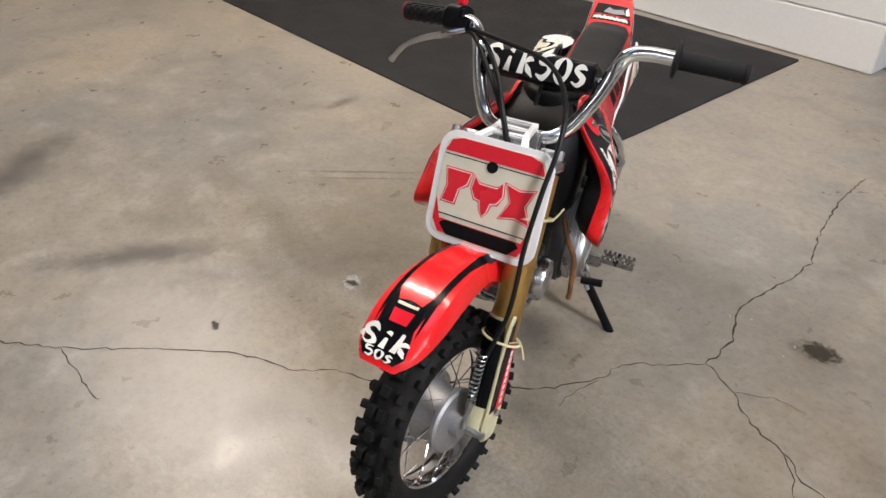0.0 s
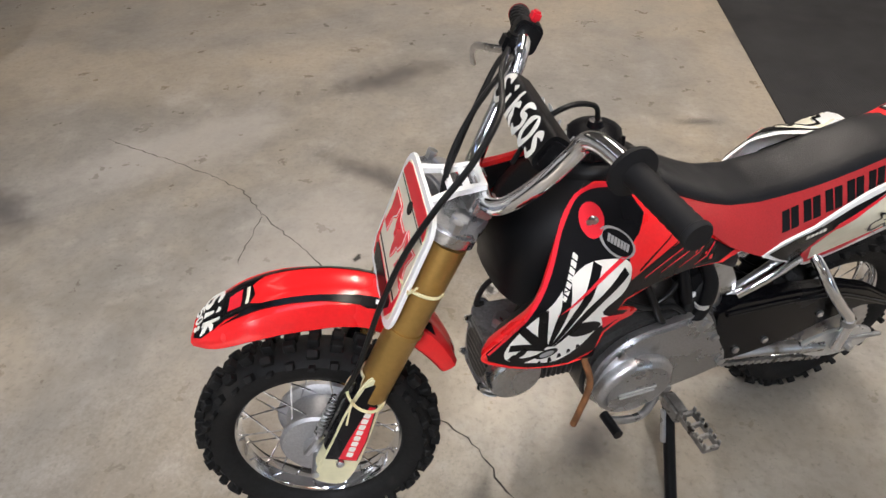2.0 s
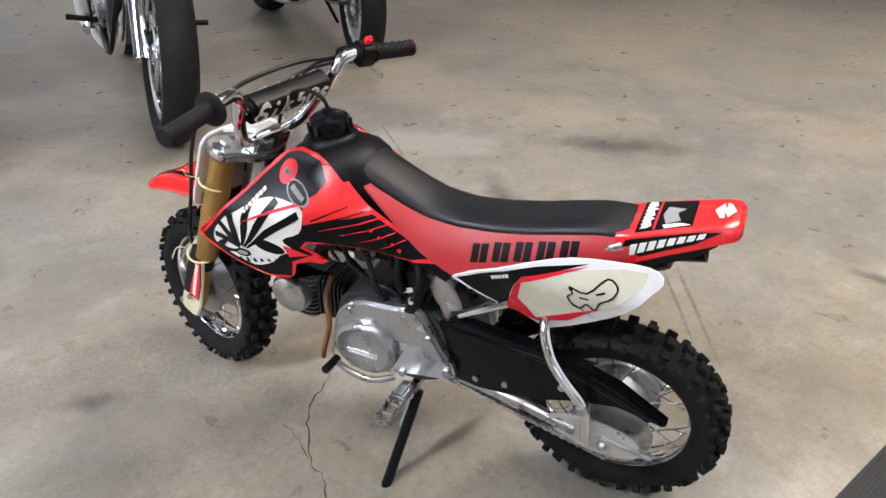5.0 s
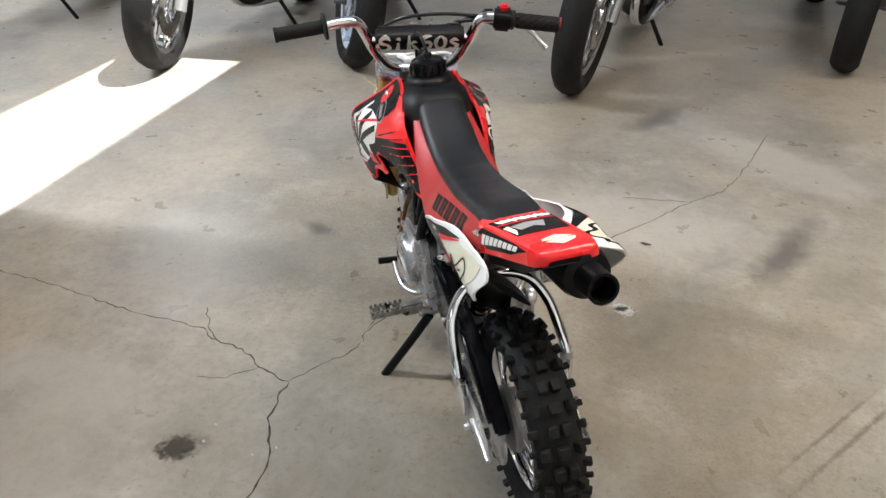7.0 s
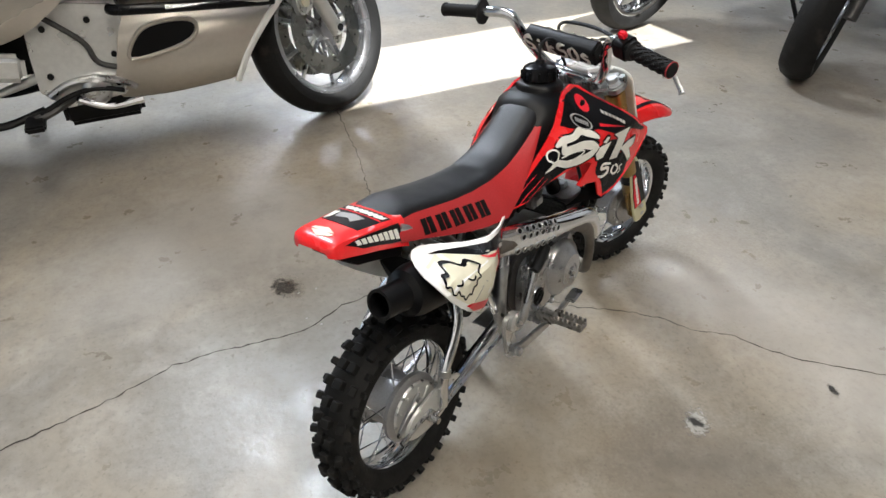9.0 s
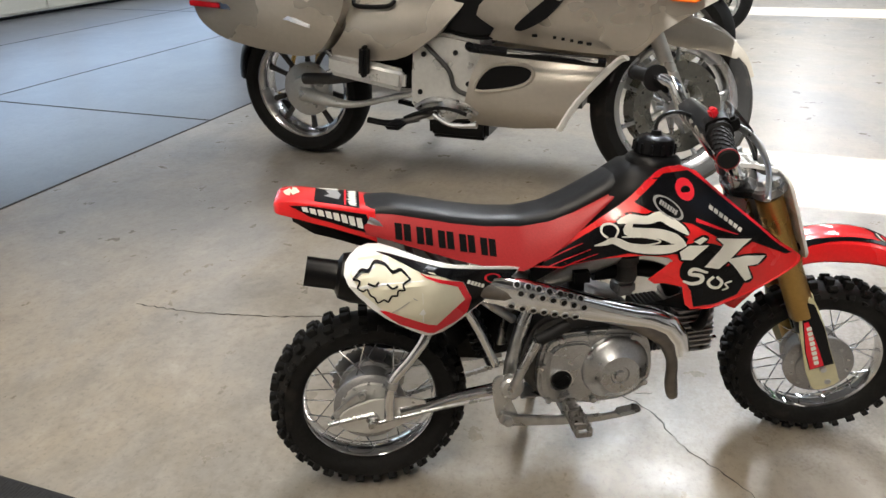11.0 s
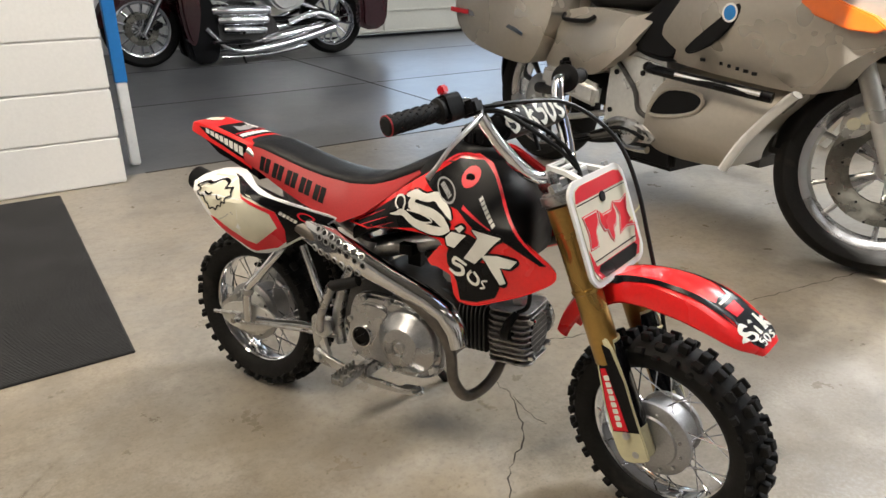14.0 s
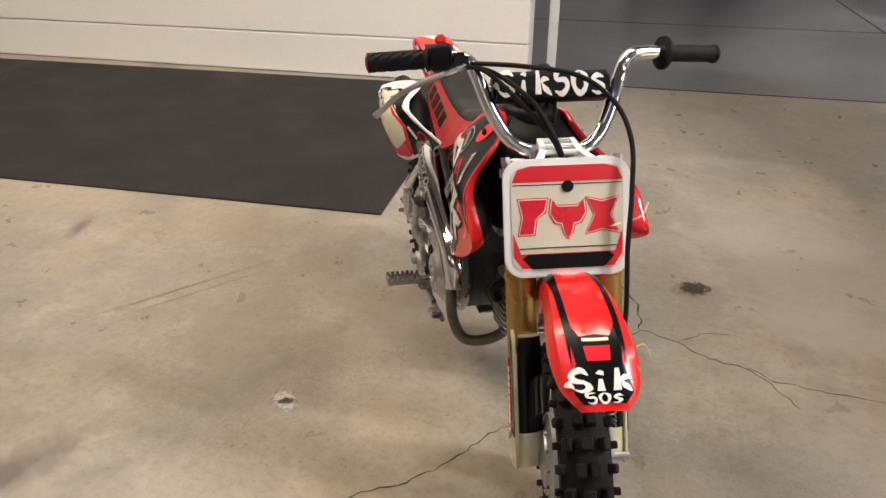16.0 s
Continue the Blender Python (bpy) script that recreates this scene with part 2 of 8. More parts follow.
def slab(outline, y0, y1, bevel=0.0, seg=2, plane="xz"):
    """A prism over an outline of (x, z) points, from y0 to y1 (plane xy: from z = y0 to y1; yz: x)."""
    put = {"xz": lambda p, h: (p[0], h, p[1]), "xy": lambda p, h: (p[0], p[1], h), "yz": lambda p, h: (h, p[0], p[1])}[plane]
    bm = bmesh.new()
    a = [bm.verts.new(put(p, y0)) for p in outline]
    b = [bm.verts.new(put(p, y1)) for p in outline]
    bm.faces.new(a)
    bm.faces.new(b[::-1])
    n = len(a)
    for i in range(n):
        bm.faces.new((a[i], b[i], b[(i + 1) % n], a[(i + 1) % n]))
    bmesh.ops.recalc_face_normals(bm, faces=bm.faces)
    if bevel:
        rim = [e for e in bm.edges if (e.verts[0].co - e.verts[1].co).length > 1e-6 and len({f for f in e.link_faces}) == 2 and any(len(f.verts) == n for f in e.link_faces)]
        bmesh.ops.bevel(bm, geom=rim, offset=bevel, segments=seg, affect="EDGES", clamp_overlap=True)
    return bm


def rounded(w, h, r, n=5):
    """A rectangle with round corners, centred."""
    pts = []
    for cx, cy, a0 in ((w / 2 - r, h / 2 - r, 0), (-w / 2 + r, h / 2 - r, 90), (-w / 2 + r, -h / 2 + r, 180), (w / 2 - r, -h / 2 + r, 270)):
        pts += [(cx + r * math.cos(radians(a0 + 90 * i / n)), cy + r * math.sin(radians(a0 + 90 * i / n))) for i in range(n + 1)]
    return pts


def curve2(pts, n=5, closed=True):
    return [(p.x, p.y) for p in smooth_line([(x, y, 0) for x, y in pts], n, closed)]


def disc2(cx, cy, r, n=20, sx=1.0, turn=0.0):
    c, s = math.cos(radians(turn)), math.sin(radians(turn))
    return [(cx + c * r * sx * math.cos(2 * math.pi * i / n) - s * r * math.sin(2 * math.pi * i / n), cy + s * r * sx * math.cos(2 * math.pi * i / n) + c * r * math.sin(2 * math.pi * i / n)) for i in range(n)]


def sheet(outline, surface, thick, lift=0.0, step=0.02):
    """A shell whose outline (u, v) is laid on surface(u, v) -> (point, outward); thick: its depth inward, lift: how proud it lies."""
    bm = bmesh.new()
    vs = [bm.verts.new((u, v, 0)) for u, v in outline]
    bm.faces.new(vs)
    us, ws = [p[0] for p in outline], [p[1] for p in outline]
    for lo, hi, no in ((min(us), max(us), (1, 0, 0)), (min(ws), max(ws), (0, 1, 0))):
        k = int((hi - lo) / step)
        for i in range(1, k + 1):
            q = lo + (hi - lo) * i / (k + 1)
            bmesh.ops.bisect_plane(bm, geom=bm.verts[:] + bm.edges[:] + bm.faces[:], plane_co=(q, q, 0), plane_no=no)
    bmesh.ops.triangulate(bm, faces=[f for f in bm.faces if len(f.verts) > 4])
    top = bm.faces[:]
    ex = bmesh.ops.extrude_face_region(bm, geom=top)
    lower = {v for v in ex["geom"] if isinstance(v, bmesh.types.BMVert)}
    for v in bm.verts:
        p, out = surface(v.co.x, v.co.y)
        v.co = Vector(p) + Vector(out) * (lift - (thick if v in lower else 0))
    return bm


# ---- the room ----
def floor_material(name, base, dark, light, rough, warm, washes=(), relief=0.18, uneven=0.24):
    """Worn concrete: cloudy tone, dark stains, fine aggregate and pale wear, patchy gloss."""
    m = bpy.data.materials.new(name)
    m.use_nodes = True
    nt = m.node_tree
    bs = nt.nodes["Principled BSDF"]
    bs.inputs["Specular IOR Level"].default_value = 0.6
    tc = nt.nodes.new("ShaderNodeTexCoord")

    def tex(scale, detail, rough_=0.55, shift=(0, 0, 0), warp=0.0):
        n = nt.nodes.new("ShaderNodeTexNoise")
        mp = nt.nodes.new("ShaderNodeMapping")
        mp.inputs["Location"].default_value = shift
        nt.links.new(tc.outputs["Object"], mp.inputs["Vector"])
        nt.links.new(mp.outputs[0], n.inputs["Vector"])
        n.inputs["Scale"].default_value, n.inputs["Detail"].default_value, n.inputs["Roughness"].default_value, n.inputs["Distortion"].default_value = scale, detail, rough_, warp
        return n.outputs[0]

    def band(value, lo, hi):
        r = nt.nodes.new("ShaderNodeMapRange")
        r.interpolation_type = "SMOOTHSTEP"
        r.inputs["From Min"].default_value, r.inputs["From Max"].default_value = lo, hi
        nt.links.new(value, r.inputs["Value"])
        return r.outputs[0]

    def mix(fac, a, b, amount=1.0):
        mx = nt.nodes.new("ShaderNodeMix")
        mx.data_type = "RGBA"
        k = nt.nodes.new("ShaderNodeMath")
        k.operation = "MULTIPLY"
        k.inputs[1].default_value = amount
        nt.links.new(fac, k.inputs[0])
        nt.links.new(k.outputs[0], mx.inputs["Factor"])
        for sock, c in (("A", a), ("B", b)):
            if isinstance(c, tuple):
                mx.inputs[sock].default_value = (*c, 1)
            else:
                nt.links.new(c, mx.inputs[sock])
        return mx.outputs["Result"]

    clouds, blots, grain, wear = tex(1.1, 6, 0.6, warp=0.6), tex(2.6, 7, 0.62, (4, 2, 0), 0.6), tex(46, 5, 0.65), tex(9, 6, 0.62, (9, 5, 1), 0.1)
    col = mix(band(clouds, 0.33, 0.68), base, warm)
    col = mix(band(blots, 0.46, 0.84), col, dark, 0.5)
    col = mix(band(wear, 0.44, 0.86), col, light, 0.55)
    rough_spots = tex(22, 7, 0.6, (3, 8, 2), 0.0)
    col = mix(band(rough_spots, 0.46, 0.80), col, dark, 0.26)
    col = mix(band(grain, 0.42, 0.74), col, dark, 0.24)
    smudge = tex(5.5, 5, 0.58, (7, 3, 4), 0.2)
    col = mix(band(smudge, 0.46, 0.88), col, dark, 0.38)
    specks = tex(95, 3, 0.6, (1, 7, 2))
    col = mix(band(specks, 0.54, 0.74), col, dark, 0.36)
    def moved(value, gain, shift):
        k = nt.nodes.new("ShaderNodeMath")
        k.operation = "MULTIPLY_ADD"
        k.inputs[1].default_value, k.inputs[2].default_value = gain, shift
        nt.links.new(value, k.inputs[0])
        return k.outputs[0]

    def added(a, b):
        k = nt.nodes.new("ShaderNodeMath")
        nt.links.new(a, k.inputs[0])
        nt.links.new(b, k.inputs[1])
        return k.outputs[0]

    # grime, dirt specks, wear, and painted shade and sheen, each with its place, size and turn on the floor
    ragged = moved(tex(6, 7, 0.65, (2, 5, 8), 0.3), 1.5, -0.75)
    dotted = moved(tex(130, 3, 0.6, (6, 1, 3)), 1.6, -0.62)
    for x, y, rx, ry, turn, kind in washes:
        mp = nt.nodes.new("ShaderNodeMapping")
        mp.vector_type = "TEXTURE"
        mp.inputs["Location"].default_value = ROOM.inverted() @ Vector((x, y, 0))
        mp.inputs["Rotation"].default_value = (0, 0, radians(turn - 62))
        mp.inputs["Scale"].default_value = (rx, ry, 1000)
        nt.links.new(tc.outputs["Object"], mp.inputs["Vector"])
        ln = nt.nodes.new("ShaderNodeVectorMath")
        ln.operation = "LENGTH"
        nt.links.new(mp.outputs[0], ln.inputs[0])
        away = added(ln.outputs["Value"], ragged)
        if kind == "specks":
            away = added(away, dotted)
        tone, amount, wide = {"grime_shade": ((0.150, 0.120, 0.080), 0.34, 0.9), "faint": ((0.170, 0.138, 0.095), 0.16, 0.9), "worn_sheen": ((0.45, 0.42, 0.375), 0.45, 0.7), "specks": ((0.110, 0.085, 0.058), 0.24, 0.6)}[kind]
        col = mix(band(away, 1.0, 1.0 - wide), col, tone, amount)
    nt.links.new(col, bs.inputs["Base Color"])
    r = nt.nodes.new("ShaderNodeMapRange")
    r.inputs["From Min"].default_value, r.inputs["From Max"].default_value = 0.3, 0.7
    r.inputs["To Min"].default_value, r.inputs["To Max"].default_value = rough - 0.4 * uneven, rough + 0.6 * uneven
    nt.links.new(wear, r.inputs["Value"])
    nt.links.new(r.outputs[0], bs.inputs["Roughness"])
    bp = nt.nodes.new("ShaderNodeBump")
    bp.inputs["Strength"].default_value, bp.inputs["Distance"].default_value = relief, 0.002
    nt.links.new(grain, bp.inputs["Height"])
    lumps = nt.nodes.new("ShaderNodeBump")
    lumps.inputs["Strength"].default_value, lumps.inputs["Distance"].default_value = relief * 1.6, 0.004
    nt.links.new(rough_spots, lumps.inputs["Height"])
    nt.links.new(bp.outputs[0], lumps.inputs["Normal"])
    nt.links.new(lumps.outputs[0], bs.inputs["Normal"])
    return m


# (0.95, 1.45) and (1.9, -0.9) paint shade, pale washes paint brighter light
WASHES = [(0.16, -0.20, 0.26, 0.13, 20, "grime_shade"), (0.34, -0.34, 0.22, 0.12, -30, "grime_shade"), (-0.10, -0.30, 0.22, 0.12, 70, "grime_shade"), (0.05, 0.30, 0.30, 0.16, 30, "faint"), (0.15, -0.45, 0.60, 0.30, 20, "faint"), (0.95, 1.45, 0.55, 0.22, -28, "grime_shade"), (1.9, -0.9, 0.7, 0.4, -30, "grime_shade"),
          (0.55, 0.85, 0.35, 0.16, 50, "worn_sheen"), (1.0, 0.60, 0.40, 0.22, 0, "worn_sheen"), (1.10, -1.30, 0.45, 0.2, 20, "worn_sheen"), (0.90, -0.25, 0.30, 0.14, 80, "worn_sheen"), (0.30, 1.0, 0.6, 0.4, 10, "worn_sheen"), (0.85, -0.62, 0.55, 0.28, 60, "worn_sheen"),
          (0.25, -0.50, 0.60, 0.36, 15, "specks"), (1.0, 0.30, 0.60, 0.40, 30, "specks"), (-0.35, -0.45, 0.55, 0.30, 60, "specks"), (1.3, 0.0, 0.6, 0.5, 0, "specks")]
CONCRETE = floor_material("worn_concrete", (0.262, 0.245, 0.218), (0.108, 0.096, 0.080), (0.49, 0.46, 0.415), 0.34, (0.375, 0.320, 0.242), WASHES)
CONCRETE_BACK = floor_material("sealed_concrete", (0.13, 0.134, 0.142), (0.075, 0.078, 0.085), (0.22, 0.225, 0.23), 0.32, (0.17, 0.170, 0.172), (), 0.003, 0.05)
CRACK = mat("crack_dirt", (0.045, 0.037, 0.03), 0.9, vary=0.3)

YF = 1.89                            # where the floors meet
A0, A1, Y0, Y1, YW, BACK = -9.0, 16.0, -7.0, 6.75, 1.785, 0.2   # room ends, far row wall, back wall, block wall face, its thickness


def plate(x0, x1, y0, y1, z0, z1):
    return box(x1 - x0, y1 - y0, z1 - z0, 0, pose((x0 + x1) / 2, (y0 + y1) / 2, (z0 + z1) / 2))


solid("floor", plate(A0, A1, Y0, YF, -0.2, 0), CONCRETE, ROOM, "worn tan concrete floor with cracks and stains", "floor", kind="structure")
solid("floor_back_room", plate(A0, A1, YF, Y1 + 0.2, -0.2, -0.004), CONCRETE_BACK, ROOM, "grey sealed concrete floor of the back room", "floor", kind="structure")
# block wall: courses with raked bed joints
wall = solid("wall_west", plate(A0, 0.0, YW + 0.006, YW + BACK, 0, CEIL), PAINT_WALL, ROOM, "white painted concrete block wall with raked joints", "wall", kind="structure")
z = 0.0
k = 0
while z < CEIL - 0.01:
    h = min(0.2, CEIL - z)
    bm = box(0.0 - A0 + 0.012, 0.016, h - 0.006, 0.004, pose((A0 + 0.0) / 2, YW + 0.006, z + h / 2), 2)
    ob = new("block_course", finish("block_course", bm, PAINT_WALL))
    ob.parent = wall
    z += 0.2
solid("wall_west_far", plate(9.0, A1, YW, YW + BACK, 0, CEIL), PAINT_WALL, ROOM, "white painted wall past the wide opening", "wall", kind="structure")
solid("lintel", plate(0.0, 9.0, YW, YW + BACK, 3.0, CEIL), PAINT_WALL, ROOM, "white beam over the wide opening", "lintel", kind="structure")
# east, south and north walls lie out of view, added to close the room
solid("wall_east", plate(A0, A1, Y0 - 0.2, Y0, 0, CEIL), PAINT_WALL, ROOM, "plain white wall behind the row of motorcycles", "wall", kind="structure")
solid("wall_south", plate(A0 - 0.2, A0, Y0, Y1, 0, CEIL), PAINT_WALL, ROOM, "plain white end wall", "wall", kind="structure")
solid("wall_north", plate(A1, A1 + 0.2, Y0, Y1, 0, CEIL), PAINT_WALL, ROOM, "plain white end wall", "wall", kind="structure")
solid("wall_back", plate(A0, 1.42, Y1 - 0.10, Y1 + 0.10, 0, CEIL), PAINT_WALL, ROOM, "plain white wall of the back room", "wall", kind="structure")
solid("wall_back_far", plate(8.58, A1, Y1 - 0.10, Y1 + 0.10, 0, CEIL), PAINT_WALL, ROOM, "plain white wall of the back room", "wall", kind="structure")
solid("door_header", plate(1.42, 8.58, Y1 - 0.10, Y1 + 0.10, 3.06, CEIL), PAINT_WALL, ROOM, "white wall over the garage door", "wall", kind="structure")

# unseen ceiling, dark to weaken bounced light, with skylight openings, so that the sun falls through onto the floor
PATCHES = [(1.68, 2.32, -2.22, -0.35), (6.6, 7.2, -2.2, -0.3), (11.5, 12.1, -2.2, -0.3)]
slide = ROOM.to_3x3().inverted() @ SUN_DIR
dx, dy = slide.x / slide.z * CEIL, slide.y / slide.z * CEIL
bm = bmesh.new()
cuts = sorted((x0 + dx, x1 + dx, y0 + dy, y1 + dy) for x0, x1, y0, y1 in PATCHES)
last = A0
for x0, x1, y0, y1 in cuts:
    add(bm, plate(last, x0, Y0, Y1, CEIL, CEIL + 0.04))
    add(bm, plate(x0, x1, Y0, y0, CEIL, CEIL + 0.04))
    add(bm, plate(x0, x1, y1, Y1, CEIL, CEIL + 0.04))
    last = x1
add(bm, plate(last, A1, Y0, Y1, CEIL, CEIL + 0.04))
solid("ceiling", bm, CEIL_PAINT, ROOM, "plain grey ceiling with narrow skylight openings", "ceiling", kind="structure")
# unseen housings added for these lamps
for la, lb, lw, lc_ in LAMPS:
    fx = thing("ceiling_light", ROOM @ pose(la, lb, CEIL - 0.12), "assumed strip light under the ceiling, out of view", "lamp", "ceiling strip lights")
    part("housing", box(2.5, 0.22, 0.08, 0.01, pose(0, 0, 0.06)), CEIL_PAINT, fx)

# long ribbed rubber mat along the wall
MAT_TURN = pose(-0.325, -0.087, 0, 0, 0, 63.2)
mat_thing = thing("rubber_mat", MAT_TURN, "long black ribbed rubber floor mat beside the wall", "mat")
part("backing", box(5.0, 1.47, 0.006, 0.001, pose(-2.5, 0.735, 0.003)), RUBBER_MAT, mat_thing)
bm = bmesh.new()
for i in range(196):
    add(bm, box(4.99, 0.0046, 0.0016, 0, pose(-2.5, 0.006 + i * 0.0075, 0.0065)))
tagged(part("ribbing", bm, RUBBER_MAT, mat_thing), kind="stuff")

# post at the wall's end
post = thing("corner_post", ROOM @ pose(0.09, 2.07, 0), "slim white post with a blue upper sleeve at the wall's end", "post")
part("shaft", box(0.045, 0.045, 3.0, 0.006, pose(0, 0, 1.5)), WHITE, post)
part("sleeve", box(0.052, 0.052, 1.6, 0.004, pose(0, 0, 1.18)), BLUE, post, "bright blue sleeve")

# sectional door of the back room
DOOR_Y = 6.62
door = thing("garage_door", ROOM @ pose(0, 0, 0), "cream sectional overhead garage door, closed", "garage door", kind="structure")
for n_ in (0, 3, 4, 5):
    part("panel", box(7.2, 0.05, 0.50, 0.012, pose(5.0, DOOR_Y, 0.28 + 0.51 * n_)), DOOR_PAINT, door)
for n_ in (1, 2):   # two rows; unseen glazing added past the first bays for the floor's blue sheen
    part("panel", box(2.2, 0.05, 0.50, 0.012, pose(2.5, DOOR_Y, 0.28 + 0.51 * n_)), DOOR_PAINT, door)
    for i in range(6):
        part("mullion", box(0.10, 0.05, 0.50, 0.006, pose(3.65 + 0.98 * i, DOOR_Y, 0.28 + 0.51 * n_)), DOOR_PAINT, door)
    for dz in (-0.225, 0.225):
        part("rail", box(5.0, 0.05, 0.06, 0.006, pose(6.1, DOOR_Y, 0.28 + 0.51 * n_ + dz)), DOOR_PAINT, door)
for zz in (0.06, 0.30, 0.53):
    part("rib", box(7.2, 0.03, 0.022, 0.006, pose(5.0, DOOR_Y - 0.03, zz)), DOOR_PAINT, door)
for xx in (2.2, 3.8, 5.4, 7.0):
    part("stile", box(0.07, 0.02, 3.0, 0.004, pose(xx, DOOR_Y - 0.04, 1.55)), DOOR_PAINT, door)
part("bottom_seal", box(7.2, 0.06, 0.03, 0.008, pose(5.0, DOOR_Y, 0.012)), BLACK, door, "black rubber bottom seal")


# ---- the small dirt bike ----
BIKE = pose(0, 0, 0, -3.8)                      # leans on its side stand; x forward, y to its left
RAKE, STEER = 23.5, -9.6
FORK = pose(0.908, -0.011, 0.178, 0, -RAKE, 0) @ pose(-0.03, 0, 0, 0, 0, STEER) @ pose(0.03, 0, 0)
bike = thing("dirt_bike", BIKE, "small red child's dirt bike standing on its side stand", "dirt bike")


KNOB_SIZES = ((0.017, 0.013), (0.016, 0.016), (0.0165, 0.012), (0.012, 0.011), (0.010, 0.006))
KNOBS = [finish("tread_block", box(length, w, 0.014, 0.0015, None, 1), TYRE) for length, w in KNOB_SIZES]


def carcass():
    return lathe([(0.122, -0.020), (0.126, -0.027), (0.141, -0.035), (0.155, -0.034), (0.164, -0.025), (0.169, 0), (0.164, 0.025), (0.155, 0.034), (0.141, 0.035), (0.126, 0.027), (0.122, 0.020)], 56, "y", True)


def knobs(rim, m, R=0.180):
    """Rows of rubber blocks round the tyre; the axle lies along y."""
    n = 34
    for i in range(n):
        a = 360 / n * i
        spots = [(0.0095, 0, 0.0, R - 0.006), (-0.0095, 0, 0.0, R - 0.006)] if i % 2 else [(0.0, 1, 0.0, R - 0.006)]
        spots += [(0.0235, 2, 33, R - 0.011), (-0.0235, 2, -33, R - 0.011)] if i % 2 == 0 else []
        spots += [(0.0335, 3, 62, R - 0.020), (-0.0335, 3, -62, R - 0.020)] if i % 2 else [(0.036, 4, 75, R - 0.024), (-0.036, 4, -75, R - 0.024)]
        for h, kind, lean, r in spots:
            ob = new("tread_block", KNOBS[kind])
            ob.parent = rim
            ob.matrix_local = m @ pose(0, 0, 0, 0, a, 0) @ pose(0, h, r, -lean, 0, 0)


def wheel(name, m, drum_side, sprocket=False):
    """Spoked wheel: rim with tyre, hub and spokes under it."""
    rim = part(name, lathe([(0.118, -0.008), (0.119, -0.016), (0.124, -0.021), (0.136, -0.0245), (0.1375, -0.022), (0.128, -0.018), (0.125, 0), (0.128, 0.018), (0.1375, 0.022), (0.136, 0.0245), (0.124, 0.021), (0.119, 0.016), (0.118, 0.008), (0.115, 0)], 64, "y", True), CHROME, bike, "bright chromed steel rim", m)
    part("tyre", carcass(), TYRE, rim, "dusty black knobby tyre", m)
    knobs(rim, m)
    s = drum_side
    hub = lathe([(0.012, -0.050), (0.020, -0.050), (0.022, -0.036), (0.052, -0.034), (0.056, -0.030), (0.056, -0.024), (0.050, -0.021), (0.048, 0.0), (0.052, 0.020), (0.062, 0.022), (0.066, 0.026), (0.066, 0.033), (0.060, 0.037), (0.046, 0.039), (0.044, 0.043), (0.022, 0.046), (0.012, 0.050)], 40, "y")
    if s < 0:
        bmesh.ops.scale(hub, vec=(1, -1, 1), verts=hub.verts)
    part("hub", hub, DRUM, rim, "grey cast drum brake hub", m)
    for i in range(12):
        a = 30 * i
        part("hub_bolt", lathe([(0.003, 0), (0.003, 0.004)], 6, "y"), STEEL, rim, at=m @ pose(0, 0, 0, 0, a, 0) @ pose(0, 0.0385 * s - (0.004 if s < 0 else 0), 0.053))
    for i in range(28):
        a = 360 / 28 * i
        sd = 1 if i % 2 else -1
        off = 26 if (i // 2) % 2 else -26
        p = pose(0, 0, 0, 0, a + off, 0) @ Vector((0, 0.021 * sd, 0.053))
        q = pose(0, 0, 0, 0, a, 0) @ Vector((0, 0.004 * sd, 0.117))
        part("spoke", tube([p, q], 0.0013, 5, 1), CHROME, rim, at=m)
    part("axle", lathe([(0.006, -0.088), (0.006, 0.088)], 12, "y"), STEEL, rim, at=m)
    if sprocket:
        teeth = [(r * math.cos(2 * math.pi * i / 74), r * math.sin(2 * math.pi * i / 74)) for i in range(74) for r in [0.070 if i % 2 else 0.066]]
        part("sprocket", slab(teeth, 0.052, 0.056), STEEL, rim, "worn steel sprocket", m)
    return rim


front_wheel = wheel("front_wheel", FORK @ pose(0.002, 0, -0.003, 0, 0, -7) @ Matrix.Diagonal((0.972, 0.96, 0.972, 1)), -1)
rear_wheel = wheel("rear_wheel", pose(0.039, -0.008, 0.180) @ Matrix.Diagonal((0.993, 1.10, 0.993, 1)), -1, True)

LEGS = FORK @ pose(-0.013, 0, 0)
GX, GZ = 0.002, 0.020          # where the fork guards sit on the legs
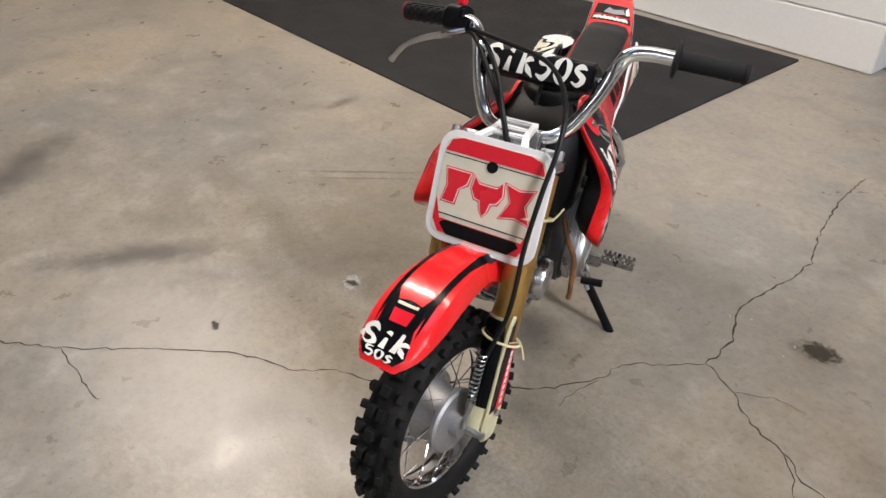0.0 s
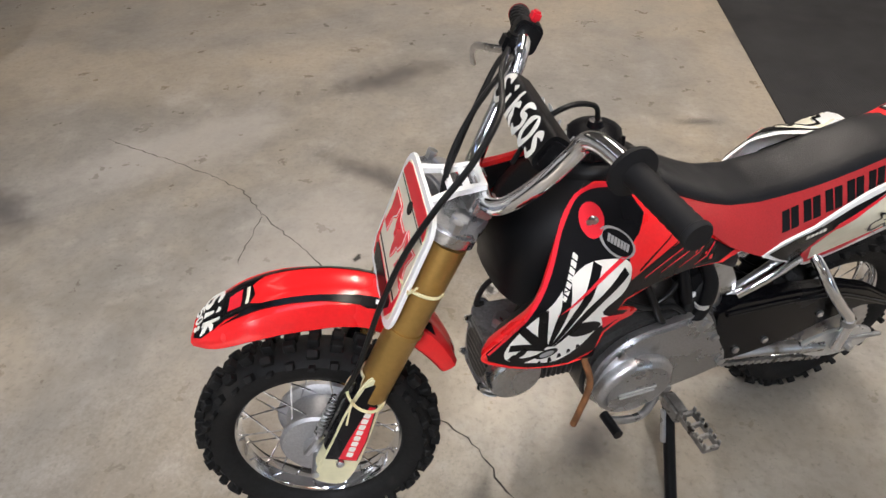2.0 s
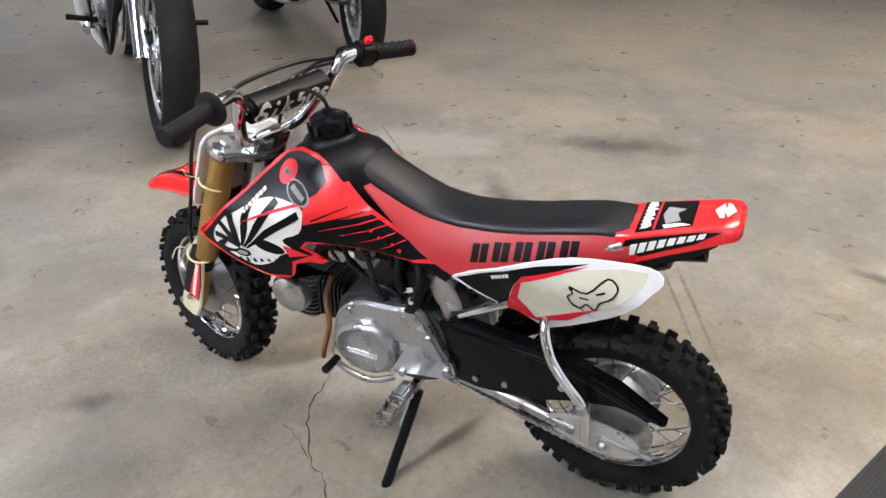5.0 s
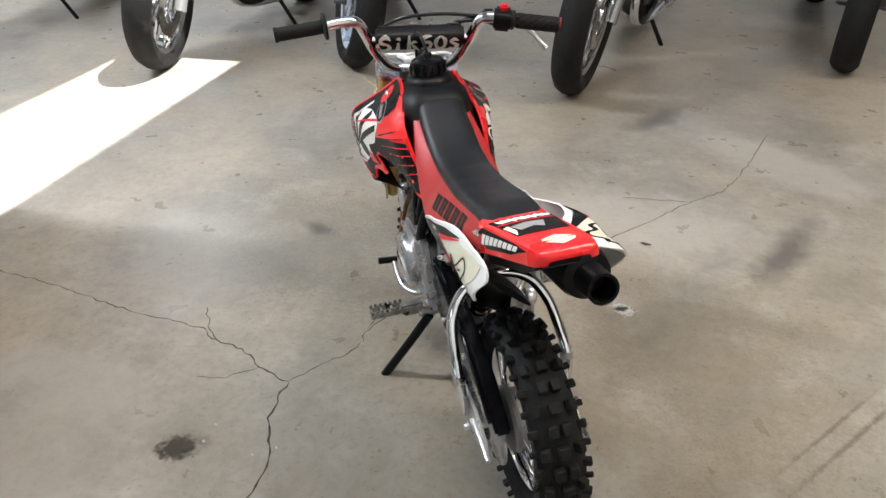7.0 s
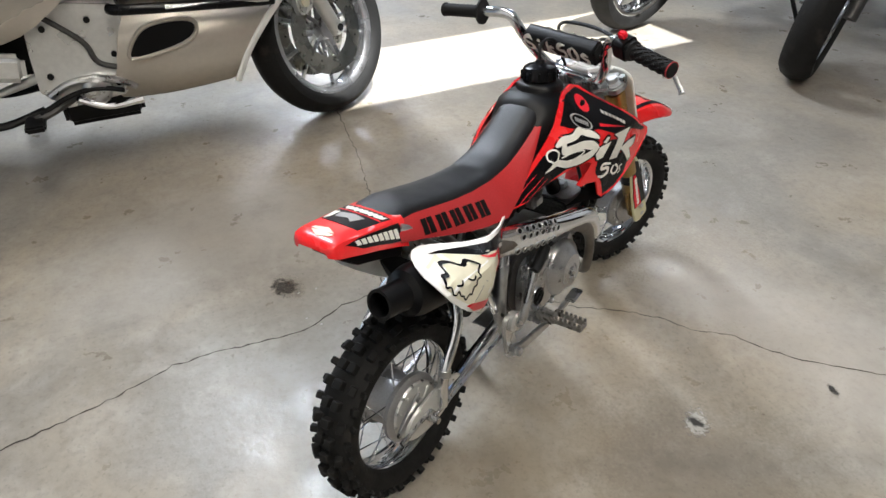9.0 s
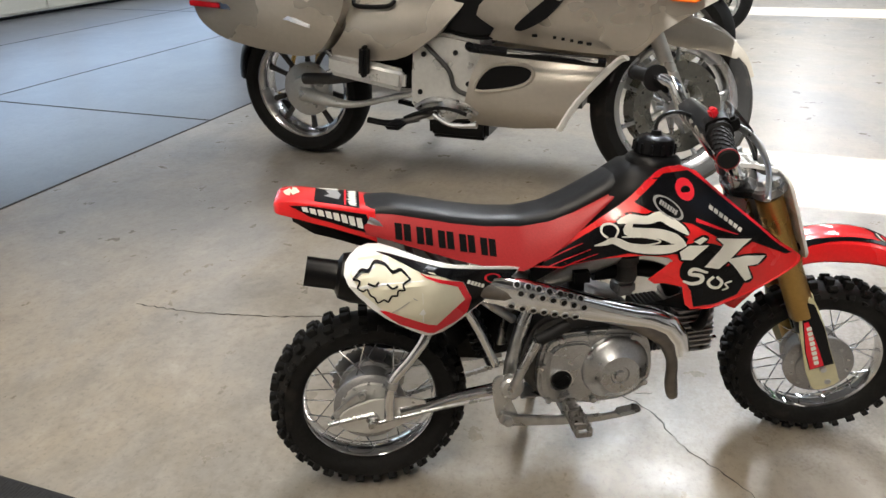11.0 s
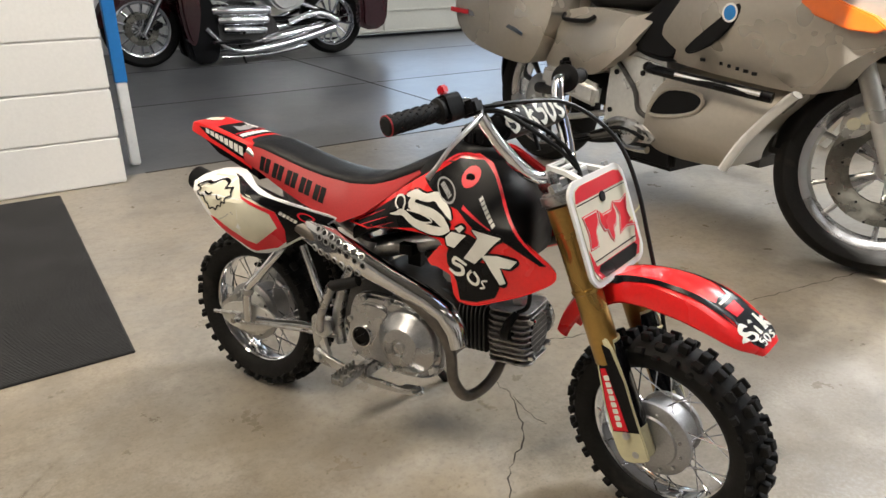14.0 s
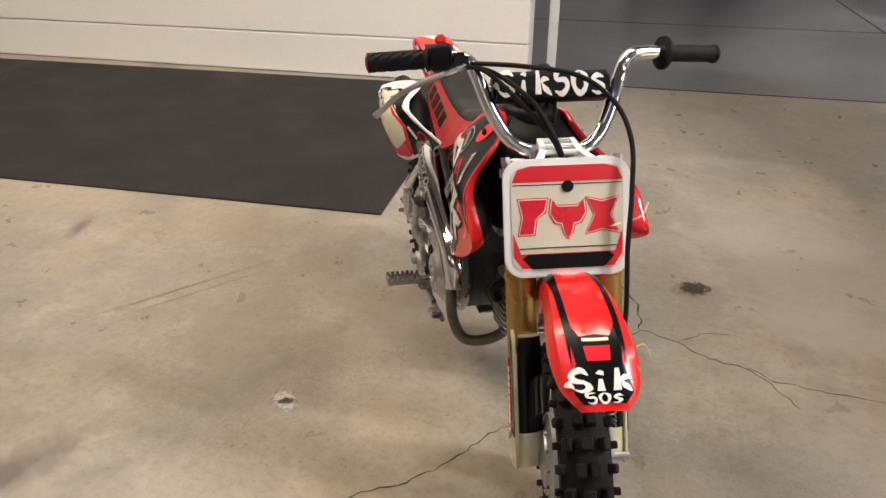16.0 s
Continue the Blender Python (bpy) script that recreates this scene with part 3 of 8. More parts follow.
# ---- fork, clamps, plate, front fender ----
for s in (1, -1):
    y = 0.063 * s
    leg = part("fork_leg", tube([(0, y, -0.005), (0, y, 0.14), (0, y, 0.15), (0, y, 0.40)], [0.0165, 0.0165, 0.0225, 0.0225], 20, 1), GOLD, bike, "gold painted fork leg", LEGS)
    part("collar", lathe([(0.0225, 0), (0.0245, 0.001), (0.0245, 0.007), (0.0225, 0.008)], 20), GOLD, leg, at=LEGS @ pose(0, y, 0.262))
    part("fork_boot", tube([(0, y, 0.115), (0, y, 0.150)], 0.0185, 18, 1), BLACK, leg, "black rubber dust boot", LEGS)
    part("top_bolt", lathe([(0.012, 0), (0.012, 0.008), (0.010, 0.010)], 6), STEEL, leg, at=LEGS @ pose(0, y, 0.424))
    # guard plate in front of the lower leg
    g = [(-0.020, -0.035), (0.018, -0.035), (0.024, -0.015), (0.023, 0.045), (0.024, 0.10), (0.019, 0.158), (0.006, 0.170), (-0.014, 0.130), (-0.024, 0.06), (-0.028, 0.0)]
    guard = part("fork_guard", slab(curve2(g, 4), 0.004 * s, 0.010 * s, 0.002), YELLOWED, bike, "yellowed white fork guard with red and black sticker", LEGS @ pose(GX, y + 0.010 * s, GZ))
    part("axle_cover", box(0.034, 0.030, 0.045, 0.008, pose(GX - 0.008, y + 0.002 * s, GZ - 0.012)), YELLOWED, guard, at=FORK)
    dk = [(-0.022, 0.018), (0.0215, 0.014), (0.0215, 0.045), (0.0225, 0.098), (0.0165, 0.154), (0.006, 0.163), (-0.011, 0.126), (-0.021, 0.06)]
    part("sticker", slab(dk, 0.0102 * s, 0.0112 * s), GLOSS_BLACK, guard, "black sticker", LEGS @ pose(GX, y + 0.010 * s, GZ))
    dk = [(-0.0205, 0.019), (0.004, 0.018), (0.003, 0.060), (-0.001, 0.124), (-0.009, 0.124), (-0.0195, 0.060)]
    part("sticker", slab(dk, 0.0112 * s, 0.0120 * s), PINK_DECAL, guard, "red sticker stripe", LEGS @ pose(GX, y + 0.010 * s, GZ))
    for i in range(8):
        part("lettering_bar", slab(rounded(0.0085, 0.0085, 0.001, 1), 0.0120 * s, 0.0126 * s), WHITE_DECAL, guard, at=LEGS @ pose(GX - 0.0075 + 0.0006 * i, y + 0.010 * s, GZ + 0.030 + 0.0112 * i))
    for nm_, r0_, z0_, z1_, m__, lab_ in (("guard_front", 0.0255, -0.030, 0.164, YELLOWED, ""), ("front_sticker", 0.0265, 0.020, 0.160, GLOSS_BLACK, "black sticker")):
        rows_ = []
        for i in range(9):
            f = i / 8
            wide = 88 - 30 * max(0, f - 0.6) / 0.4 - 12 * max(0, 0.25 - f)
            arc_ = [(math.cos(radians(wide * q * (0.42 if q * s > 0 else 1.0) / 6)), math.sin(radians(wide * q * (0.42 if q * s > 0 else 1.0) / 6))) for q in range(-6, 7)]
            rows_.append([Vector((r0_ * c_, y + r0_ * d_, GZ + z0_ + (z1_ - z0_) * f)) for c_, d_ in arc_] + [Vector(((r0_ - 0.0022) * c_, y + (r0_ - 0.0022) * d_, GZ + z0_ + (z1_ - z0_) * f)) for c_, d_ in arc_[::-1]])
        part(nm_, rings(rows_), m__, guard, lab_, LEGS)
    part("guard_bolt", lathe([(0.006, 0), (0.006, 0.004), (0.004, 0.006)], 8, "y"), STEEL, guard, at=LEGS @ pose(GX, y + (0.022 * s if s > 0 else -0.027), GZ + 0.012))
clamp = [(x * 0.92, y * 0.90) for x, y in [(0.03, -0.055), (0.034, -0.082), (0.012, -0.098), (-0.018, -0.094), (-0.030, -0.07), (-0.052, -0.035), (-0.056, 0), (-0.052, 0.035), (-0.030, 0.07), (-0.018, 0.094), (0.012, 0.098), (0.034, 0.082), (0.03, 0.055), (0.014, 0.03), (0.010, 0), (0.014, -0.03)]]
part("upper_clamp", slab(curve2(clamp, 4), 0.404, 0.424, 0.004, plane="xy"), ALLOY, bike, "cast alloy upper fork clamp", LEGS)
part("lower_clamp", slab(curve2([(x * 0.9, y * 0.86) for x, y in clamp], 4), 0.278, 0.298, 0.004, plane="xy"), BLACK, bike, "black lower fork clamp", LEGS)
part("steering_stem", tube([(-0.03, 0, 0.255), (-0.03, 0, 0.405)], 0.024, 18, 1), STEEL, bike, "", LEGS)
part("stem_nut", lathe([(0.014, 0), (0.014, 0.010), (0.010, 0.013)], 6), STEEL, bike, "", LEGS @ pose(-0.03, 0, 0.424))
for s in (1, -1):
    part("clamp_bolt", lathe([(0.007, 0), (0.007, 0.012)], 6), STEEL, bike, "", LEGS @ pose(0.01, 0.082 * s, 0.424))

# number plate
PLATE = FORK @ pose(0.0150, 0, 0.3485, 0, 2.0, 0) @ Matrix.Diagonal((1, 0.885, 0.875, 1))
plate_ob = part("number_plate", slab(rounded(0.205, 0.190, 0.032, 6), -0.001, 0.004, 0.0015, plane="yz"), WHITE, bike, "white plastic front number plate with red and black graphic", PLATE)


def on_plate(name, outline, material, lift, parent=None, label=""):
    return part(name, slab(outline, 0.0032 + lift, 0.0046 + lift, plane="yz"), material, parent or plate_ob, label, PLATE)


on_plate("graphic_base", rounded(0.180, 0.168, 0.022, 5), CREAM, 0.0006, None, "cream graphic sheet")
on_plate("graphic_band", [(-0.088, 0.060), (-0.080, 0.078), (-0.06, 0.0838), (0.06, 0.0838), (0.080, 0.078), (0.088, 0.062), (0.088, 0.058), (-0.088, 0.058)], PINK_DECAL, 0.0012)
on_plate("graphic_line", [(-0.088, 0.0545), (0.088, 0.0545), (0.088, 0.0530), (-0.088, 0.0530)], GLOSS_BLACK, 0.0012)
on_plate("graphic_band", [(-0.088, -0.022), (-0.076, -0.056), (0.076, -0.056), (0.088, -0.022), (0.088, -0.060), (0.074, -0.080), (-0.074, -0.080), (-0.088, -0.060)], PINK_DECAL, 0.0012)
on_plate("graphic_band", [(-0.066, -0.057), (0.066, -0.057), (0.074, -0.064), (0.058, -0.081), (-0.058, -0.081), (-0.074, -0.064)], GLOSS_BLACK, 0.0018)
on_plate("graphic_line", [(-0.078, -0.0465), (0.078, -0.0465), (0.078, -0.0480), (-0.078, -0.0480)], GLOSS_BLACK, 0.0018)
# plain red slab shapes for the maker's mark, with a horned shape between them
for lift, grow, material in ((0.0012, 0.0034, PINK_DECAL), (0.0016, 0.0016, WHITE_DECAL), (0.0020, 0.0, PINK_DECAL)):
    g = grow
    # a notched block, a horned wedge and a waisted block
    on_plate("mark_shape", [(-0.078 - g, 0.030 + g), (-0.034 + g, 0.030 + g), (-0.038 + g, 0.012 - g), (-0.052 + g, 0.000), (-0.056 + g, -0.024 - g), (-0.078 - g, -0.024 - g), (-0.072 - g, 0.002)], material, lift)
    on_plate("mark_shape", [(0.032 - g, 0.030 + g), (0.055, 0.024 + g), (0.080 + g, 0.030 + g), (0.068 + g, 0.003), (0.082 + g, -0.025 - g), (0.056, -0.019 - g), (0.030 - g, -0.025 - g), (0.044 - g, 0.003)], material, lift)
    on_plate("mark_shape", [(-0.025 - g, 0.029 + g), (-0.016, 0.018 + g), (0.016, 0.018 + g), (0.025 + g, 0.029 + g), (0.028 + g, 0.008), (0.019 + g, -0.006 - g), (0.009 + g, -0.008 - g), (0.005 + g, -0.025), (0, -0.032 - g), (-0.005 - g, -0.025), (-0.009 - g, -0.008 - g), (-0.019 - g, -0.006 - g), (-0.028 - g, 0.008)], material, lift)
on_plate("hole_grommet", disc2(0, 0.050, 0.0095), BLACK, 0.0024, None, "black round hole")
# slotted top tab of the plate, bent back over the clamp
TAB = FORK @ pose(0.017, 0, 0.428, 0, -60, 0)
tab = bmesh.new()
for s in (1, -1):
    add(tab, slab([(0.032 * s + 0.0, 0.0), (0.044 * s, 0.0), (0.031 * s, 0.030), (0.028 * s, 0.066), (0.020 * s, 0.066), (0.022 * s, 0.028)], -0.004, 0.003, plane="yz"))
for i in range(3):
    add(tab, box(0.007, 0.052, 0.0085, 0.002, pose(-0.0005, 0, 0.026 + 0.0185 * i)))
part("top_tab", tab, WHITE, plate_ob, "white slotted top tab", TAB)


# front fender: a swept channel
def fender_skin(path, width, drop, thick=0.004, nose=0.0):
    rows = []
    k = len(path)
    for i in range(k):
        p = Vector((path[i][0], 0, path[i][1]))
        a, b = path[max(i - 1, 0)], path[min(i + 1, k - 1)]
        t = Vector((b[0] - a[0], 0, b[1] - a[1])).normalized()
        nrm = Vector((-t.z, 0, t.x))
        if nrm.z < 0 and abs(nrm.z) > abs(nrm.x):
            nrm = -nrm
        w, d = width[i], drop[i]
        sec = [(-1, -1.0), (-0.97, -0.55), (-0.84, -0.15), (-0.5, 0.05), (-0.2, -0.01), (0, -0.03), (0.2, -0.01), (0.5, 0.05), (0.84, -0.15), (0.97, -0.55), (1, -1.0)]
        top = [p + Vector((0, w * u, 0)) + nrm * d * v for u, v in sec]
        low = [p + Vector((0, (w - thick) * u, 0)) + nrm * (d * v - thick) for u, v in sec]
        rows.append(top + low[::-1])
    return rings(rows)


FPATH = [(-0.128, 0.192), (-0.105, 0.216), (-0.07, 0.243), (-0.03, 0.260), (0.02, 0.269), (0.065, 0.262), (0.102, 0.248), (0.138, 0.227), (0.168, 0.200), (0.191, 0.170), (0.206, 0.150), (0.214, 0.133)]
FWID = [0.026, 0.033, 0.040, 0.043, 0.043, 0.045, 0.049, 0.053, 0.055, 0.051, 0.042, 0.028]
FDROP = [0.020, 0.024, 0.028, 0.032, 0.034, 0.036, 0.036, 0.032, 0.026, 0.018, 0.012, 0.006]
fline = [(p.x, p.y) for p in smooth_line([(x, z, 0) for x, z in FPATH], 3)]


def spread(v, n=3):
    return [p.x for p in smooth_line([(q, 0, 0) for q in v], n)]


FEND = FORK @ pose(0, 0, 0, 0, 0, -3)
front_fender = part("front_fender", fender_skin(fline, spread(FWID), spread(FDROP)), RED, bike, "glossy red front fender with black graphics", FEND)


def fender_at(u, v):
    """A place on the front fender: u along it (0 to 1), v across (-1 to 1)."""
    k = len(fline) - 1
    i = min(max(u, 0), 1) * k
    j = min(int(i), k - 1)
    f = i - j
    x, zz = [fline[j][q] + (fline[j + 1][q] - fline[j][q]) * f for q in (0, 1)]
    w, d = [spread(r)[j] + (spread(r)[j + 1] - spread(r)[j]) * f for r in (FWID, FDROP)]
    t = Vector((fline[j + 1][0] - fline[j][0], 0, fline[j + 1][1] - fline[j][1])).normalized()
    nrm = Vector((-t.z, 0, t.x))
    prof = [(0, -0.03), (0.2, -0.01), (0.5, 0.05), (0.84, -0.15), (0.97, -0.55), (1, -1.0)]
    av = min(abs(v), 1)
    for (a, b), (c, e) in zip(prof, prof[1:]):
        if av <= c:
            h = b + (e - b) * (av - a) / (c - a)
            slope = (e - b) / (c - a) * d / max(w, 1e-4)
            break
    side = 1 if v >= 0 else -1
    out = (nrm + Vector((0, -slope * side, 0))).normalized()
    return Vector((x, w * v, zz)) + nrm * d * h, out


# ---- seat, tail, tank ----
SX = [0.050, 0.10, 0.15, 0.20, 0.25, 0.31, 0.36, 0.40, 0.44, 0.475, 0.50]
SB = [0.547, 0.542, 0.530, 0.518, 0.509, 0.504, 0.509, 0.522, 0.540, 0.557, 0.566]      # where black meets red
SH = [0.010, 0.014, 0.0145, 0.014, 0.014, 0.014, 0.015, 0.018, 0.020, 0.021, 0.013]
SW = [0.045, 0.047, 0.048, 0.048, 0.047, 0.046, 0.046, 0.046, 0.046, 0.044, 0.040]
SL = [0.515, 0.500, 0.482, 0.464, 0.449, 0.437, 0.461, 0.492, 0.525, 0.550, 0.560]      # lower edge of the red side
SV = [0.054, 0.062, 0.070, 0.075, 0.078, 0.080, 0.076, 0.070, 0.062, 0.052, 0.044]


def seat_at(x, row):
    return float(np.interp(x, SX, row))


xs = [0.050 + 0.450 * i / 40 for i in range(41)]
rows = []
for x in xs:
    b, h, w = seat_at(x, SB), seat_at(x, SH), seat_at(x, SW)
    rows.append([(x, w * u, b + h * v) for u, v in ((1, 0), (0.985, 0.28), (0.90, 0.62), (0.72, 0.87), (0.4, 0.98), (0, 1.0), (-0.4, 0.98), (-0.72, 0.87), (-0.90, 0.62), (-0.985, 0.28), (-1, 0), (-0.9, -0.5), (0, -0.6), (0.9, -0.5))])
seat = part("seat", rings(rows), BLACK_SEAT, bike, "black vinyl seat with red sides")


def side_point(x, f, s):
    """On the red seat side: f from the upper edge (0) to the lower (1)."""
    b, lo, w, v = seat_at(x, SB), seat_at(x, SL), seat_at(x, SW), seat_at(x, SV)
    return Vector((x, s * (w + (v - w) * f + 0.004 * math.sin(math.pi * f)), b + (lo - b) * f))


for s in (1, -1):
    rows = []
    for x in xs:
        outer = [side_point(x, f / 6, s) for f in range(7)]
        inner = [p + Vector((0, -0.010 * s, 0)) for p in outer[::-1]]
        rows.append(outer + inner)
    side = part("seat_side", rings(rows), RED_SEAT, seat, "faded red vinyl seat side with plain dark lettering blocks")
    rise = math.atan2(0.035, 0.165)
    for i in range(5):   # maker's name as plain blocks
        pitch = 0.0345 if s < 0 else 0.0335
        x0 = (0.252 if s < 0 else 0.265) - pitch * i

        def surf(u, v, x0=x0, i=i):
            x = x0 - u
            zz = 0.480 + 0.0088 * i + v + u * math.tan(rise)
            b, lo = seat_at(x, SB), seat_at(x, SL)
            return side_point(x, (b - zz) / max(b - lo, 1e-3), s), (0, s, 0)
        for du in (-0.0070, 0.0070):
            blk = [(du + p, q) for p, q in ((-0.0058, -0.0128), (0.0058, -0.0128), (0.0058, -0.0098), (0.0038, -0.0085), (0.0038, 0.0085), (0.0058, 0.0098), (0.0058, 0.0128), (-0.0058, 0.0128), (-0.0058, 0.0098), (-0.0038, 0.0085), (-0.0038, -0.0085), (-0.0058, -0.0098))]
            part("lettering_block", sheet(blk, surf, 0.0006, 0.0012, 0.03), BLACK, side)

# tail fender
TX = [0.072, 0.05, 0.025, 0.0, -0.027, -0.052, -0.069, -0.080, -0.085]
TZ = [0.550, 0.555, 0.561, 0.567, 0.573, 0.579, 0.581, 0.579, 0.574]
TW = [0.048, 0.048, 0.047, 0.046, 0.044, 0.042, 0.040, 0.037, 0.026]
TD = [0.046, 0.040, 0.035, 0.030, 0.026, 0.022, 0.018, 0.012, 0.006]
TAIL_BEND = 0.14      # skews the tail to the bike's right to fit the camera's view
tx, tz, tw, td = (spread(r) for r in (TX, TZ, TW, TD))
rows = []
for x, zz, w, d in zip(tx, tz, tw, td):
    sec = [(1.12, -1), (1.08, -0.5), (1.0, -0.08), (0.9, 0.02), (0.5, 0.07), (0, 0.08), (-0.5, 0.07), (-0.9, 0.02), (-1.0, -0.08), (-1.08, -0.5), (-1.12, -1)]
    top = [Vector((x, w * u - TAIL_BEND * max(0.06 - x, 0), zz + d * v)) for u, v in sec]
    rows.append(top + [p + Vector((0, 0, -0.005)) for p in top[::-1]])
tail = part("tail_fender", rings(rows), RED, bike, "red rear fender with black stickers")
rows = []
for x, zz, w, d in list(zip(tx, tz, tw, td))[:-8]:
    rows.append([(x, w * 0.95 - TAIL_BEND * max(0.06 - x, 0), zz - d * 0.8), (x, w * 0.7 - TAIL_BEND * max(0.06 - x, 0), zz - d - 0.030 * min(1, (x + 0.1) * 14)), (x, -w * 0.7 - TAIL_BEND * max(0.06 - x, 0), zz - d - 0.030 * min(1, (x + 0.1) * 14)), (x, -w * 0.95 - TAIL_BEND * max(0.06 - x, 0), zz - d * 0.8), (x, -TAIL_BEND * max(0.06 - x, 0), zz - 0.012)])
part("tail_liner", rings(rows), BLACK, tail, "black plastic under-fender")

# tank body and filler
rows = []
for x, zt, zb, w in ((0.325, 0.436, 0.40, 0.060), (0.36, 0.470, 0.42, 0.066), (0.40, 0.508, 0.44, 0.066), (0.43, 0.530, 0.45, 0.060), (0.452, 0.548, 0.46, 0.056), (0.475, 0.578, 0.45, 0.064), (0.50, 0.591, 0.44, 0.072), (0.54, 0.594, 0.43, 0.077), (0.58, 0.588, 0.42, 0.080), (0.62, 0.568, 0.41, 0.080), (0.645, 0.546, 0.41, 0.070), (0.662, 0.522, 0.42, 0.056), (0.672, 0.490, 0.43, 0.042)):
    rows.append([(x, w * c, zb + (zt - zb) * e) for c, e in ((1, 0.1), (1.03, 0.45), (1.0, 0.7), (0.84, 0.9), (0.5, 0.99), (0, 1), (-0.5, 0.99), (-0.84, 0.9), (-1.0, 0.7), (-1.03, 0.45), (-1, 0.1), (-0.5, 0), (0.5, 0))])
tank = part("fuel_tank", rings(rows), BLACK, bike, "black plastic fuel tank")
part("tank_collar", lathe([(0.048, -0.01), (0.046, 0.004), (0.040, 0.010), (0.034, 0.012)], 28), BLACK, tank, at=pose(0.552, 0, 0.590, 0, 4, 0))
cap = lathe([(0.030, 0.0), (0.033, 0.003), (0.033, 0.022), (0.031, 0.027), (0.024, 0.031), (0.010, 0.033), (0.008, 0.040), (0.0, 0.041)], 28)
cap_ob = part("filler_cap", cap, GLOSS_BLACK, tank, "black filler cap with breather hose", pose(0.552, 0, 0.601, 0, 4, 0))
for i in range(12):
    part("cap_rib", box(0.005, 0.004, 0.018, 0.001, pose(0.552, 0, 0.601, 0, 4, 0) @ pose(0, 0, 0, 0, 0, 30 * i) @ pose(0.034, 0, 0.012)), BLACK, cap_ob)
part("breather_hose", tube([(0.552, 0, 0.640), (0.562, 0.004, 0.662), (0.595, 0.006, 0.668), (0.63, 0.004, 0.648), (0.655, 0.0, 0.60)], 0.0032, 8), CABLE, cap_ob, "black breather hose")


# ---- shrouds ----
def shroud_y(x, zz):
    """How far the shroud stands off: close along the seat, flared out towards its nose."""
    t = min(max((x - 0.36) / 0.32, 0), 1)
    t = t * t * (3 - 2 * t)
    u = min(max((0.596 - zz) / 0.105, 0), 1)
    lean_in = 0.5 * max(0, zz - float(np.interp(x, [0.318, 0.395, 0.441, 0.487, 0.52, 0.545], [0.437, 0.488, 0.522, 0.552, 0.578, 0.59])) + 0.03)
    return (0.079 - lean_in) * (1 - t) + t * (0.052 + 0.092 * u * u * (3 - 2 * u) - 0.08 * max(0.44 - zz, 0))


def shroud_fit(x, zz, s):
    """Shortens the left shroud's nose and lower edge to fit the camera's view."""
    return (x - 0.20 * max(x - 0.68, 0), zz + 0.22 * max(0.455 - zz, 0)) if s > 0 else (x, zz)


def on_shroud(s):
    def surf(u, v):
        e = 0.004
        u, v = shroud_fit(u, v, s)
        gx = (shroud_y(u + e, v) - shroud_y(u - e, v)) / (2 * e)
        gz = (shroud_y(u, v + e) - shroud_y(u, v - e)) / (2 * e)
        return (u, s * shroud_y(u, v), v), Vector((-gx, s, -gz)).normalized()
    return surf


SHROUD = [(0.318, 0.437), (0.350, 0.459), (0.395, 0.488), (0.441, 0.522), (0.487, 0.552), (0.520, 0.578), (0.545, 0.590), (0.575, 0.594), (0.600, 0.584), (0.628, 0.556), (0.655, 0.530), (0.698, 0.492), (0.740, 0.464), (0.752, 0.452), (0.746, 0.436), (0.705, 0.408), (0.660, 0.386), (0.618, 0.367), (0.585, 0.362), (0.574, 0.372), (0.566, 0.404), (0.545, 0.412), (0.523, 0.409), (0.513, 0.416), (0.532, 0.434), (0.553, 0.447), (0.540, 0.458), (0.500, 0.459), (0.440, 0.452), (0.37, 0.438)]
shrouds = {}
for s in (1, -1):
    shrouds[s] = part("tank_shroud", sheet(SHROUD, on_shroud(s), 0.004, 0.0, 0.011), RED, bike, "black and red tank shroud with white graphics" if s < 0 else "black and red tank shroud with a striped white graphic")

    # rolled red lip along the leading edge, and the black inner liner behind it
    lip, liner = [], []
    edge = smooth_line([(*shroud_fit(x, zz, s), 0) for x, zz in SHROUD[8:19]], 4)
    for i, p in enumerate(edge):
        f = i / (len(edge) - 1)
        deep = 0.005 + 0.015 * math.sin(math.pi * min(1, f * 1.05)) ** 0.8 + 0.010 * max(0, f - 0.45) - 0.012 * max(0, f - 0.72) / 0.28
        y = shroud_y(p.x, p.y)
        a, b = Vector((p.x + 0.0015, s * (y + 0.0015), p.y)), Vector((p.x - 0.004 - deep * 0.5, s * (y - deep), p.y + 0.2 * deep * (f - 0.5)))
        back = Vector((-0.004, 0, 0))
        lip.append([a, a.lerp(b, 0.5) + Vector((0.003, 0, 0)), b, b + back, a.lerp(b, 0.5) + back, a + back])
        c = Vector((p.x - 0.060, s * (y - 0.048), p.y + 0.010 * (0.5 - f)))
        m2 = b.lerp(c, 0.5) + Vector((0.006, 0, 0))
        liner.append([b + Vector((-0.001, s * 0.002, 0)), m2, c, c + back, m2 + back, b + back])
    part("shroud_lip", rings(lip), RED, shrouds[s], "red rolled leading edge")
    part("shroud_liner", rings(liner), BLACK, shrouds[s], "black plastic inner liner")


